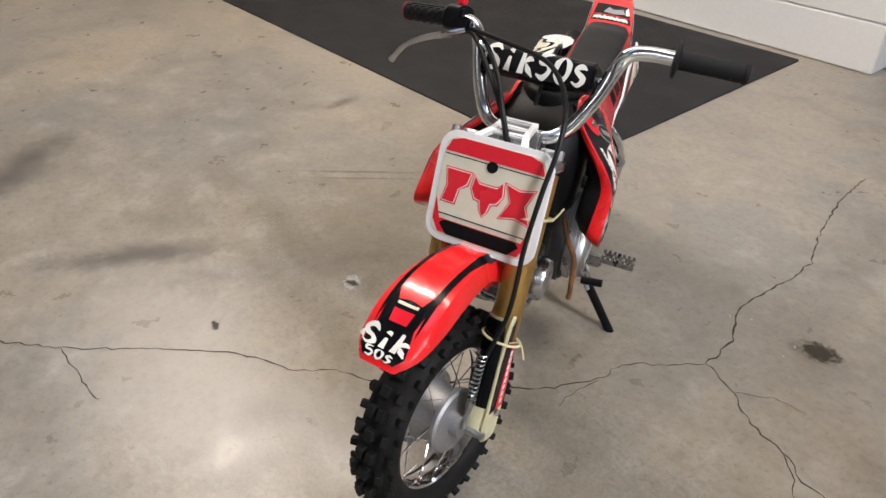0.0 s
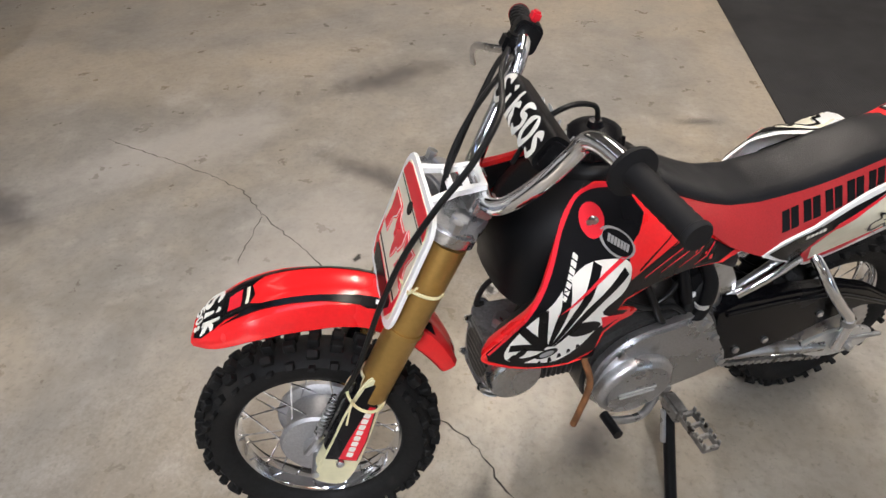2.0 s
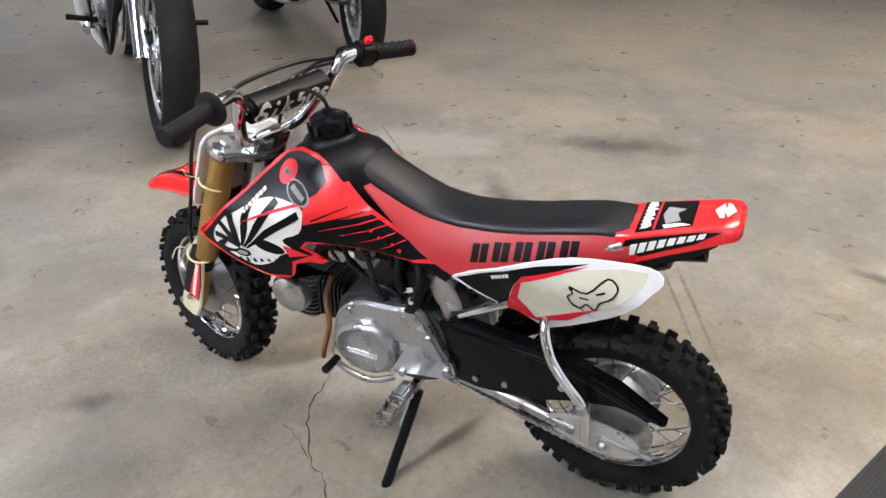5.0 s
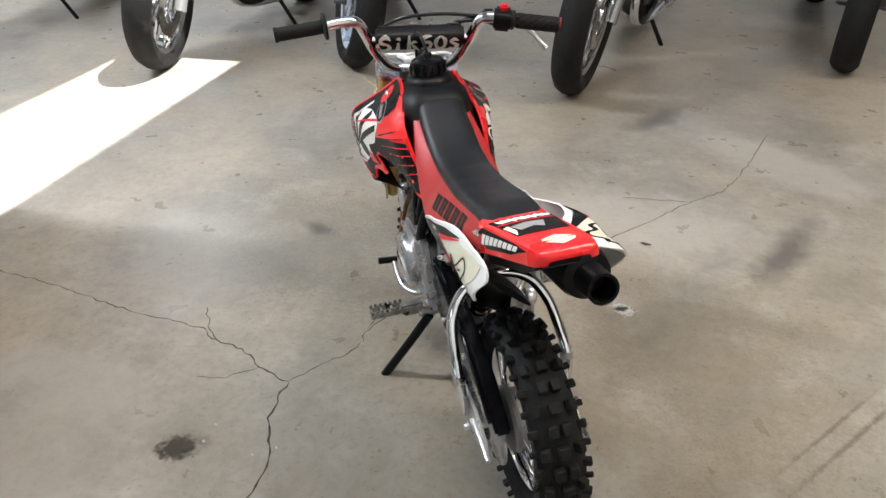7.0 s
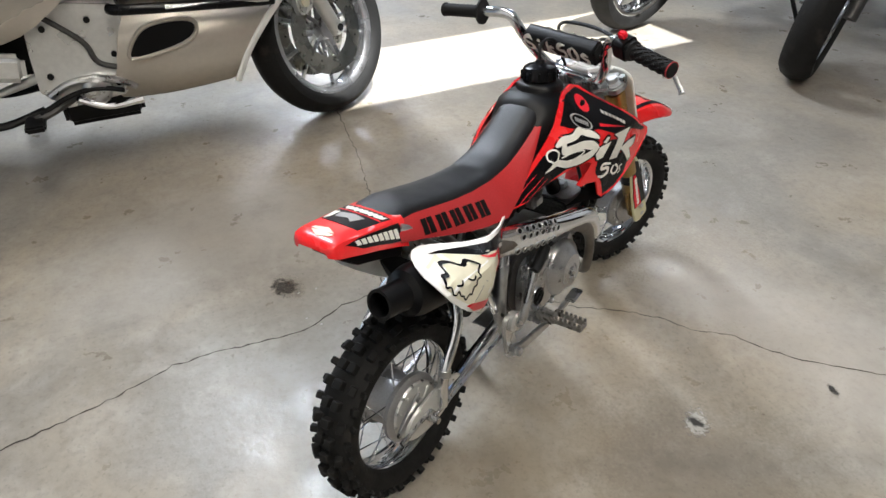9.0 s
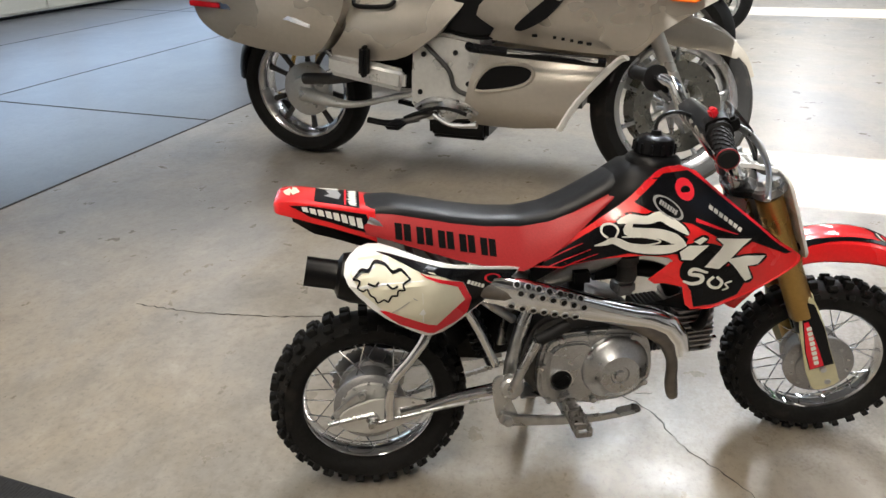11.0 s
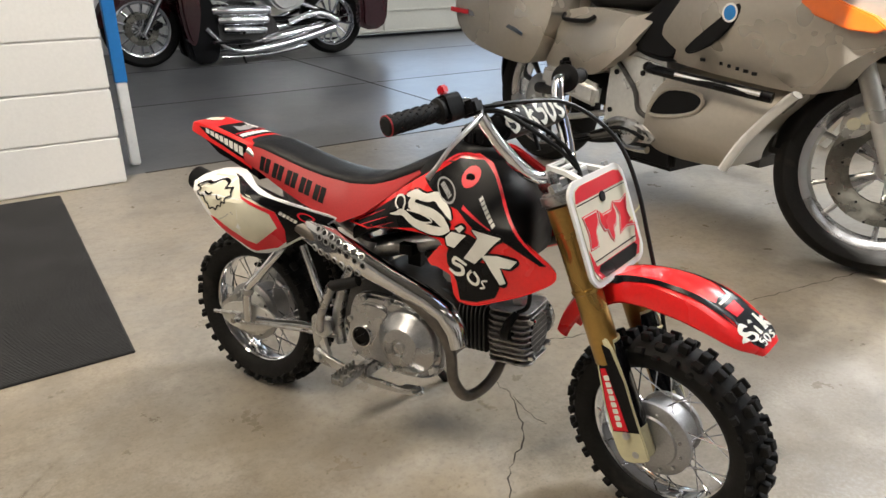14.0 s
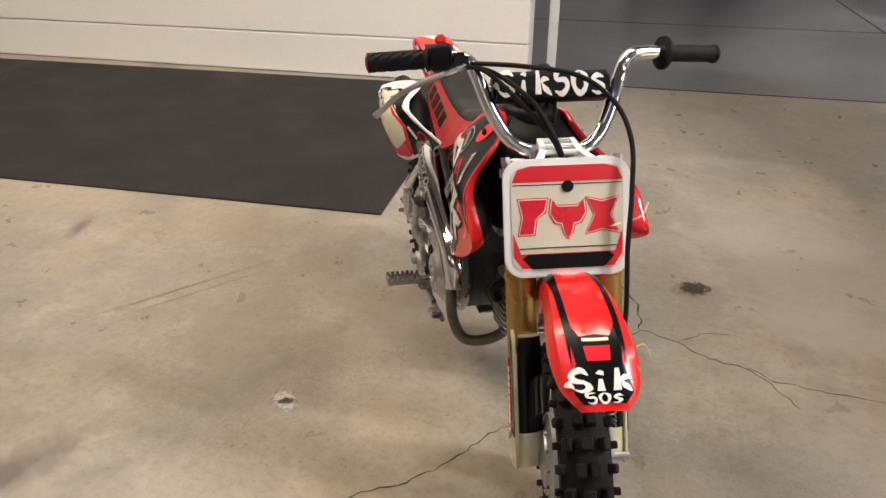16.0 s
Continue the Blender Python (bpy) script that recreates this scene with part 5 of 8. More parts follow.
bar("frame_pivot", [(0.342, -0.050, 0.392), (0.322, -0.058, 0.352), (0.302, -0.064, 0.296), (0.290, -0.066, 0.235), (0.296, -0.066, 0.185)], [0.012, 0.013, 0.012, 0.013, 0.011], STEEL, "silver painted frame leg")
bar("brake_rod", [(0.30, -0.084, 0.205), (0.16, -0.088, 0.192), (0.05, -0.088, 0.175)], 0.0035, STEEL, "", 1)
hubp = part("brake_plate", lathe([(0.014, -0.006), (0.020, -0.008), (0.024, -0.003), (0.044, -0.001), (0.052, 0.002), (0.054, 0.006), (0.014, 0.008)], 36, "y"), PALE, bike, "pale cast brake plate", pose(0.039, -0.056, 0.180))
for i in range(10):
    part("plate_rib", box(0.004, 0.004, 0.024, 0.001, pose(0.039, -0.058, 0.180, 0, 36 * i + 12, 0) @ pose(0, 0, 0.035)), PALE, hubp)
part("brake_arm", slab(curve2([(0.034, 0.226), (0.026, 0.232), (-0.012, 0.205), (-0.030, 0.186), (-0.024, 0.180), (0.004, 0.196)], 3), -0.074, -0.069, 0.001), STEEL, hubp, "zinc plated brake arm")
part("arm_bolt", lathe([(0.006, 0), (0.006, -0.008), (0.004, -0.009)], 6, "y"), STEEL, hubp, at=pose(0.027, -0.072, 0.224))
ks = bar("kick_starter", [(0.284, -0.096, 0.226), (0.284, -0.116, 0.236), (0.296, -0.123, 0.272), (0.322, -0.125, 0.330)], [0.011, 0.009, 0.0075, 0.0095], STEEL, "folded kick start lever")
part("kick_hub", lathe([(0.010, 0), (0.020, 0), (0.021, -0.004), (0.021, -0.016), (0.017, -0.020), (0.009, -0.020)], 20, "y"), SILVER, ks, at=pose(0.283, -0.094, 0.232))
part("kick_bolt", lathe([(0.008, 0), (0.008, -0.006), (0.005, -0.007)], 6, "y"), STEEL, ks, at=pose(0.283, -0.114, 0.232))
part("kick_pedal", tube([(0.320, -0.124, 0.330), (0.340, -0.122, 0.336), (0.376, -0.116, 0.350)], [0.0100, 0.0108, 0.0105], 14, 4), GRIP, ks, "dark rubber kick pedal")

# ---- handlebar and controls ----
HB = [(-0.099, 0.256, 0.588), (-0.088, 0.20, 0.590), (-0.074, 0.150, 0.590), (-0.066, 0.122, 0.582), (-0.066, 0.108, 0.556), (-0.060, 0.092, 0.510), (-0.052, 0.068, 0.466), (-0.044, 0.042, 0.447), (-0.044, 0, 0.447)]
hb_pts = HB + [(x, -y, zz) for x, y, zz in HB[-2::-1]]
hbar = part("handlebar", tube(hb_pts, 0.0105, 14, 6), CHROME, bike, "chromed handlebar with padded crossbar", FORK)
part("crossbar", tube([(-0.066, 0.104, 0.540), (-0.066, -0.104, 0.540)], 0.006, 10, 1), CHROME, hbar, at=FORK)
GRIPS = {s: FORK @ pose(-0.088, 0.20 * s, 0.590, 0, 0, 12.5 * s) @ pose(0, -0.20 * s, 0) for s in (1, -1)}
padm = slab(rounded(0.037, 0.042, 0.011, 5), -0.088, 0.088, 0.005, 2, "xz")
PAD = FORK @ pose(-0.064, 0, 0.541, 0, -12, 0)
pad = part("bar_pad", padm, BLACK, hbar, "black foam bar pad with white lettering-like shapes", PAD)
for s in (1, -1):
    part("bar_clamp", box(0.030, 0.022, 0.030, 0.004, pose(-0.044, 0.030 * s, 0.438)), ALLOY, hbar, at=FORK)
    yo, yi = 0.282 * s, 0.180 * s
    flange = 0.029 if s > 0 else 0.021
    gp = [(0.0150, 0.0), (0.0165, 0.002), (0.0165, 0.006), (0.0145, 0.008)] + [(0.0145 + 0.0007 * (i % 2), 0.010 + 0.006 * i) for i in range(15)] + [(0.0150, 0.100), (flange, 0.103), (flange, 0.108), (0.013, 0.110)]
    g = part("grip", lathe(gp, 24, "y"), GRIP, hbar, "black ribbed rubber grip", GRIPS[s] @ pose(0, (0.278 if s > 0 else 0.272) * s, 0, 0, 0, 180 if s > 0 else 0) @ Matrix.Diagonal((0.87, 0.91 if s > 0 else 0.88, 0.87, 1)))
    if s < 0:
        part("grip_ring", lathe([(0.0152, 0.001), (0.0152, 0.003), (0.013, 0.003), (0.013, 0.001)], 20, "y", True), DARK_RED, g, "red ring at the grip's end", GRIPS[s] @ pose(0, -0.272, 0))
        part("grip_end", lathe([(0.0, -0.0026), (0.011, -0.0026), (0.0142, 0.0), (0.0142, 0.008), (0.012, 0.008)], 20, "y"), GRIP, g, at=GRIPS[s] @ pose(0, -0.2705, 0))
        for i in range(10):
            for j in range(8):
                part("grip_rib", box(0.004, 0.0085, 0.0022, 0.0006, GRIPS[s] @ pose(0, -0.262 + 0.0080 * i, 0, 0, 45 * j + 22 * (i % 2), 0) @ pose(0, 0, 0.0136, 0, 0, 32), 1), GRIP, g)
house = part("throttle_housing", slab(rounded(0.036, 0.040, 0.010, 4), -0.176, -0.142, 0.004, 2, "xz"), BLACK, hbar, "black throttle and switch housing", GRIPS[-1])
part("stop_switch", box(0.012, 0.016, 0.014, 0.003, pose(-0.080, -0.160, 0.617)), PINK_DECAL, house, "red stop button", FORK)
part("lever_mount", box(0.024, 0.026, 0.024, 0.005, pose(-0.056, -0.136, 0.580)), BLACK, hbar, "black lever mount", FORK)
lev = [(-0.048, -0.128, 0.572), (-0.040, -0.150, 0.562), (-0.038, -0.185, 0.551), (-0.046, -0.225, 0.534), (-0.060, -0.250, 0.515), (-0.069, -0.262, 0.506)]
part("brake_lever", tube(lev, [0.0050, 0.0058, 0.0052, 0.0044, 0.0046, 0.0060], 10, 6, flat=0.7), STEEL, hbar, "cast alloy brake lever", FORK)
# cables from the controls down past the plate
CAB = [[(-0.05, -0.12, 0.576), (-0.026, -0.05, 0.566), (-0.012, 0.03, 0.548), (0.010, 0.075, 0.505), (0.030, 0.090, 0.45), (0.038, 0.086, 0.38), (0.034, 0.080, 0.30), (0.024, 0.078, 0.20), (0.020, 0.060, 0.12), (0.018, 0.054, 0.06)],
       [(-0.07, -0.145, 0.572), (-0.04, -0.105, 0.565), (-0.02, -0.06, 0.52), (-0.006, -0.02, 0.47), (-0.004, 0.0, 0.43), (-0.03, 0.02, 0.36)],
       [(-0.07, -0.14, 0.576), (-0.045, -0.09, 0.562), (-0.012, -0.04, 0.515), (0.0, -0.01, 0.46), (-0.01, 0.01, 0.41)]]
for i, c in enumerate(CAB):
    part("control_cable", tube(c, 0.0036, 8, 8), CABLE, hbar, "black control cable", FORK)
spr = [(0.024 + 0.006 * math.cos(t * 0.8), 0.056 + 0.006 * math.sin(t * 0.8), 0.045 + t * 0.0009) for t in range(90)]
part("cable_spring", tube(spr, 0.0013, 5, 1), STEEL, hbar, "steel return spring on the brake cable", FORK)
part("brake_lever_arm", box(0.010, 0.006, 0.060, 0.002, pose(0.02, 0.054, 0.030, 0, -12, 0)), STEEL, hbar, "", FORK)
# cream cable ties round the fork leg
for zz, tilt in ((0.335, 10), (0.150, -6)):
    tie = part("cable_tie", tube([(0.026 * math.cos(2 * math.pi * i / 12), 0.030 * math.sin(2 * math.pi * i / 12), 0) for i in range(12)], 0.0022, 6, 2, True), TIE, bike, "cream plastic cable tie", FORK @ pose(-0.006, 0.066, zz, tilt, 0, 0))
    part("tie_tail", tube([(0.016, 0.088, zz + 0.004), (0.022, 0.106, zz + 0.012), (0.020, 0.116, zz + 0.030 if zz > 0.3 else zz - 0.01)], 0.0014, 5, 4), TIE, tie, at=FORK)


# ---- graphics on the bodywork: thin vinyl shapes laid on the surfaces ----
def stroke(pts, widths, n=5):
    """The outline of a brush stroke along a smooth line."""
    line = smooth_line([(x, y, 0) for x, y in pts], n)
    ws = widths if isinstance(widths, (list, tuple)) else [widths] * len(pts)
    left, right = [], []
    for i, p in enumerate(line):
        d = (line[min(i + 1, len(line) - 1)] - line[max(i - 1, 0)]).normalized()
        u = i / n
        j = min(int(u), len(ws) - 1)
        w = (ws[j] + (ws[min(j + 1, len(ws) - 1)] - ws[j]) * (u - j)) / 2
        left.append((p.x - d.y * w, p.y + d.x * w))
        right.append((p.x + d.y * w, p.y - d.x * w))
    return left + right[::-1]


def vinyl(parent, name, outline, surface, material, layer, label="", step=0.011):
    return part(name, sheet(outline, surface, 0.0005, 0.0009 + 0.0006 * layer, step), material, parent, label)


def bar_row(parent, start, end, count, size, surface, material, layer, name="lettering_bar"):
    """Plain bars in a row, in place of small print."""
    (x0, z0), (x1, z1) = start, end
    d = Vector((x1 - x0, z1 - z0)).normalized()
    q = Vector((-d.y, d.x))
    gap = math.hypot(x1 - x0, z1 - z0) / count
    for i in range(count):
        c = Vector((x0, z0)) + d * gap * (i + 0.5)
        a, b = d * gap * 0.38, q * size / 2
        vinyl(parent, name, [tuple(c - a - b), tuple(c + a - b), tuple(c + a + b), tuple(c - a + b)], surface, material, layer)


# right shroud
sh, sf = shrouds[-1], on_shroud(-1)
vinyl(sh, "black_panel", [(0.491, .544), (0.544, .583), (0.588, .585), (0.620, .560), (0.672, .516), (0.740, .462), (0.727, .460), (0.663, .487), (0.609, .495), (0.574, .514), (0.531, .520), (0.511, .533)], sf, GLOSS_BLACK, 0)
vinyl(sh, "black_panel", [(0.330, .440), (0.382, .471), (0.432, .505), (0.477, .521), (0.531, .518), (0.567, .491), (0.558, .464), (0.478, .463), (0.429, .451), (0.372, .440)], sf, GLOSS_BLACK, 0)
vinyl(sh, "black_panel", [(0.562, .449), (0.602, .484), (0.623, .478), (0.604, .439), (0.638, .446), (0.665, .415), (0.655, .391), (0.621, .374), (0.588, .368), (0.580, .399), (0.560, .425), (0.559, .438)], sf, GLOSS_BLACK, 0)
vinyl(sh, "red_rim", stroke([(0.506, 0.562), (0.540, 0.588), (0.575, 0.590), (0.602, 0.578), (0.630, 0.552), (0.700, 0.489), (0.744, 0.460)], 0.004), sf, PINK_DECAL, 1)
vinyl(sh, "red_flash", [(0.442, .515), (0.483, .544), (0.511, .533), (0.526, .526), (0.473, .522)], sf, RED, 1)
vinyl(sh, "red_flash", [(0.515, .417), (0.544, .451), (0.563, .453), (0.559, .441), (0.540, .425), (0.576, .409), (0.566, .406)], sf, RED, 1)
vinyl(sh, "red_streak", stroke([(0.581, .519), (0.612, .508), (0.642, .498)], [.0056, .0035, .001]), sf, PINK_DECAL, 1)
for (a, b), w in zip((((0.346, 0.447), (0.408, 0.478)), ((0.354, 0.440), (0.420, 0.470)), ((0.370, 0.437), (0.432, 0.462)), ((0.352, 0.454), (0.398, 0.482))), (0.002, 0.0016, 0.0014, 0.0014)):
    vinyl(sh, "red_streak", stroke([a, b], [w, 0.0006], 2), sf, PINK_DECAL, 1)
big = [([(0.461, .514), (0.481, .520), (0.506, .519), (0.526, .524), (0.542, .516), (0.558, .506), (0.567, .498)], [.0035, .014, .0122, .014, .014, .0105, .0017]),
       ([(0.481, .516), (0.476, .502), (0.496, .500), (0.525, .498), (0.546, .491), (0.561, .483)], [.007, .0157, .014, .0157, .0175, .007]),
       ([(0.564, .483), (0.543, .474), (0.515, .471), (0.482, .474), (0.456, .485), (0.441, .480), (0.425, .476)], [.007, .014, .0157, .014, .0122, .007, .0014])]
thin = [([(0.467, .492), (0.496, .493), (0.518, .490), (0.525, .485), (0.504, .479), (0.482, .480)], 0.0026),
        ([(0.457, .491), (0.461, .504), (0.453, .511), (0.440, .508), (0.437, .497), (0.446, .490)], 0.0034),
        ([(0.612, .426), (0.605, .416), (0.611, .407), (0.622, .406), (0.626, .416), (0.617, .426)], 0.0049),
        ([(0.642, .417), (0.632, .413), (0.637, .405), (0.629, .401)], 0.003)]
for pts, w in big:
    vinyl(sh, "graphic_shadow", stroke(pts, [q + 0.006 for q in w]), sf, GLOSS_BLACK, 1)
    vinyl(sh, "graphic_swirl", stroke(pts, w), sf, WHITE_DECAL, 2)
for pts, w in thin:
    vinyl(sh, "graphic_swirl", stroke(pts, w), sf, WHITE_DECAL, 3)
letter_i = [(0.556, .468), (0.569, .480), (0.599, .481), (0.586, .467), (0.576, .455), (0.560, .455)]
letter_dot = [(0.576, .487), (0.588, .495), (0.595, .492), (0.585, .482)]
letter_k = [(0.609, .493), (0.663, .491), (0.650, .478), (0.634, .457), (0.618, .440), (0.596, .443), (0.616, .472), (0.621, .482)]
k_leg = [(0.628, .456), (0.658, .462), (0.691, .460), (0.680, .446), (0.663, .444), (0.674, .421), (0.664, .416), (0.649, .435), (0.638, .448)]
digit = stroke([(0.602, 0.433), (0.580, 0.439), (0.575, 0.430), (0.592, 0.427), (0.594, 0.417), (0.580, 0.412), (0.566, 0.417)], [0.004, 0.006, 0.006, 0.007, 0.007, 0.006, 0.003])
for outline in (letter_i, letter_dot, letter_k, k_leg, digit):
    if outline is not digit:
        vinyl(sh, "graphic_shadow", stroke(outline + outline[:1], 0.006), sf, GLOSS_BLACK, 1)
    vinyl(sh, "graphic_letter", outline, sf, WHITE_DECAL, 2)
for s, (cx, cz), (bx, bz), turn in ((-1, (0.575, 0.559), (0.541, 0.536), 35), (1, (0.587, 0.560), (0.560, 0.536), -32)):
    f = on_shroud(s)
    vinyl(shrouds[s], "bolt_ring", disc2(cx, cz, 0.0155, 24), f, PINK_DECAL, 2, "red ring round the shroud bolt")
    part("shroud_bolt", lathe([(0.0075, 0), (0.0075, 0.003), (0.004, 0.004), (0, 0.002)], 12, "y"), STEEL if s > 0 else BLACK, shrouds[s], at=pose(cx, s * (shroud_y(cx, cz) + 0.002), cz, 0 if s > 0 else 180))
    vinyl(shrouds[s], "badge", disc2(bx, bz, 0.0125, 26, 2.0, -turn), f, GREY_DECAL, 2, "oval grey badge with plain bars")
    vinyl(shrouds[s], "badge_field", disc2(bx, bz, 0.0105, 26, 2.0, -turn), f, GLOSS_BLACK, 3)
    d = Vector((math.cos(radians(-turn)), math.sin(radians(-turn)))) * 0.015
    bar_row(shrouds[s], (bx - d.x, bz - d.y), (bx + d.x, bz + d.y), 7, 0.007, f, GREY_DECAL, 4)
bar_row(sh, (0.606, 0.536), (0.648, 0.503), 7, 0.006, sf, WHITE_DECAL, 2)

# left shroud
sh, sf = shrouds[1], on_shroud(1)
vinyl(sh, "black_panel", [(0.747, 0.455), (0.700, 0.489), (0.657, 0.526), (0.627, 0.554), (0.600, 0.582), (0.570, 0.591), (0.535, 0.580), (0.518, 0.556), (0.540, 0.522), (0.545, 0.495), (0.440, 0.514), (0.395, 0.482), (0.345, 0.447), (0.38, 0.443), (0.45, 0.455), (0.52, 0.462), (0.545, 0.462), (0.555, 0.447), (0.535, 0.432), (0.572, 0.410), (0.577, 0.371), (0.617, 0.3695), (0.661, 0.3885), (0.704, 0.410), (0.743, 0.438)], sf, GLOSS_BLACK, 0)
vinyl(sh, "red_rim", stroke([(0.744, 0.452), (0.70, 0.488), (0.652, 0.530), (0.615, 0.570), (0.588, 0.589), (0.552, 0.589)], 0.0045), sf, PINK_DECAL, 1)
vinyl(sh, "red_panel", [(0.548, 0.526), (0.515, 0.548), (0.484, 0.558), (0.441, 0.521), (0.543, 0.493)], sf, RED, 1)
for a, b, w in (((0.532, 0.500), (0.476, 0.526), 0.003), ((0.522, 0.496), (0.452, 0.519), 0.003)):
    vinyl(sh, "black_streak", stroke([a, b], [w, 0.0008], 2), sf, GLOSS_BLACK, 2)
for a, b, w in (((0.520, 0.484), (0.430, 0.508), 0.0026), ((0.490, 0.477), (0.418, 0.498), 0.0022), ((0.455, 0.468), (0.404, 0.486), 0.002), ((0.425, 0.459), (0.388, 0.475), 0.0018)):
    vinyl(sh, "red_streak", stroke([a, b], [0.0006, w], 2), sf, PINK_DECAL, 2)
vinyl(sh, "mask_shape", curve2([(x, zz + 0.007) for x, zz in [(0.719, 0.435), (0.711, 0.456), (0.683, 0.482), (0.655, 0.498), (0.628, 0.514), (0.596, 0.521), (0.552, 0.512), (0.545, 0.495), (0.553, 0.470), (0.582, 0.455), (0.566, 0.432), (0.588, 0.419), (0.604, 0.399), (0.637, 0.384), (0.676, 0.401), (0.709, 0.418)]], 3), sf, WHITE_DECAL, 1)
for pts in ([(0.660, 0.424), (0.682, 0.440), (0.708, 0.446)], [(0.660, 0.428), (0.676, 0.452), (0.694, 0.472)], [(0.658, 0.430), (0.666, 0.460), (0.668, 0.488)], [(0.655, 0.430), (0.645, 0.470), (0.636, 0.508)], [(0.652, 0.428), (0.622, 0.474), (0.596, 0.512)], [(0.648, 0.426), (0.606, 0.466), (0.560, 0.496)], [(0.660, 0.417), (0.690, 0.412), (0.706, 0.426)]):
    vinyl(sh, "mask_stripe", stroke([(q[0], q[1] + 0.007) for q in pts[:2]] + [(pts[2][0] + 0.16 * (pts[2][0] - pts[1][0]), pts[2][1] + 0.007 + 0.16 * (pts[2][1] - pts[1][1]))], [0.003, 0.0125, 0.0115]), sf, GLOSS_BLACK, 2)
vinyl(sh, "mask_eye", disc2(0.606, 0.444, 0.013, 22, 2.1, 24), sf, GLOSS_BLACK, 2)
vinyl(sh, "mask_eye", disc2(0.694, 0.438, 0.006, 16, 1.9, -35), sf, GLOSS_BLACK, 3)
vinyl(sh, "mask_mark", disc2(0.656, 0.421, 0.010, 18, 1.5), sf, GLOSS_BLACK, 3)
vinyl(sh, "mask_mark", disc2(0.656, 0.421, 0.006, 18, 1.6), sf, GREY_DECAL, 4)
for i in range(6):
    vinyl(sh, "mask_tooth_gap", stroke([(0.664 - 0.013 * i, 0.407 + 0.0015 * i), (0.662 - 0.013 * i, 0.394 + 0.003 * i)], [0.003, 0.006], 2), sf, GLOSS_BLACK, 3)
vinyl(sh, "red_flash", [(0.582, 0.452), (0.541, 0.430), (0.574, 0.423)], sf, PINK_DECAL, 2)
vinyl(sh, "red_streak", stroke([(0.650, 0.488), (0.600, 0.508), (0.545, 0.525)], [0.001, 0.004, 0.005]), sf, PINK_DECAL, 2)
bar_row(sh, (0.644, 0.504), (0.616, 0.538), 7, 0.006, sf, WHITE_DECAL, 2)

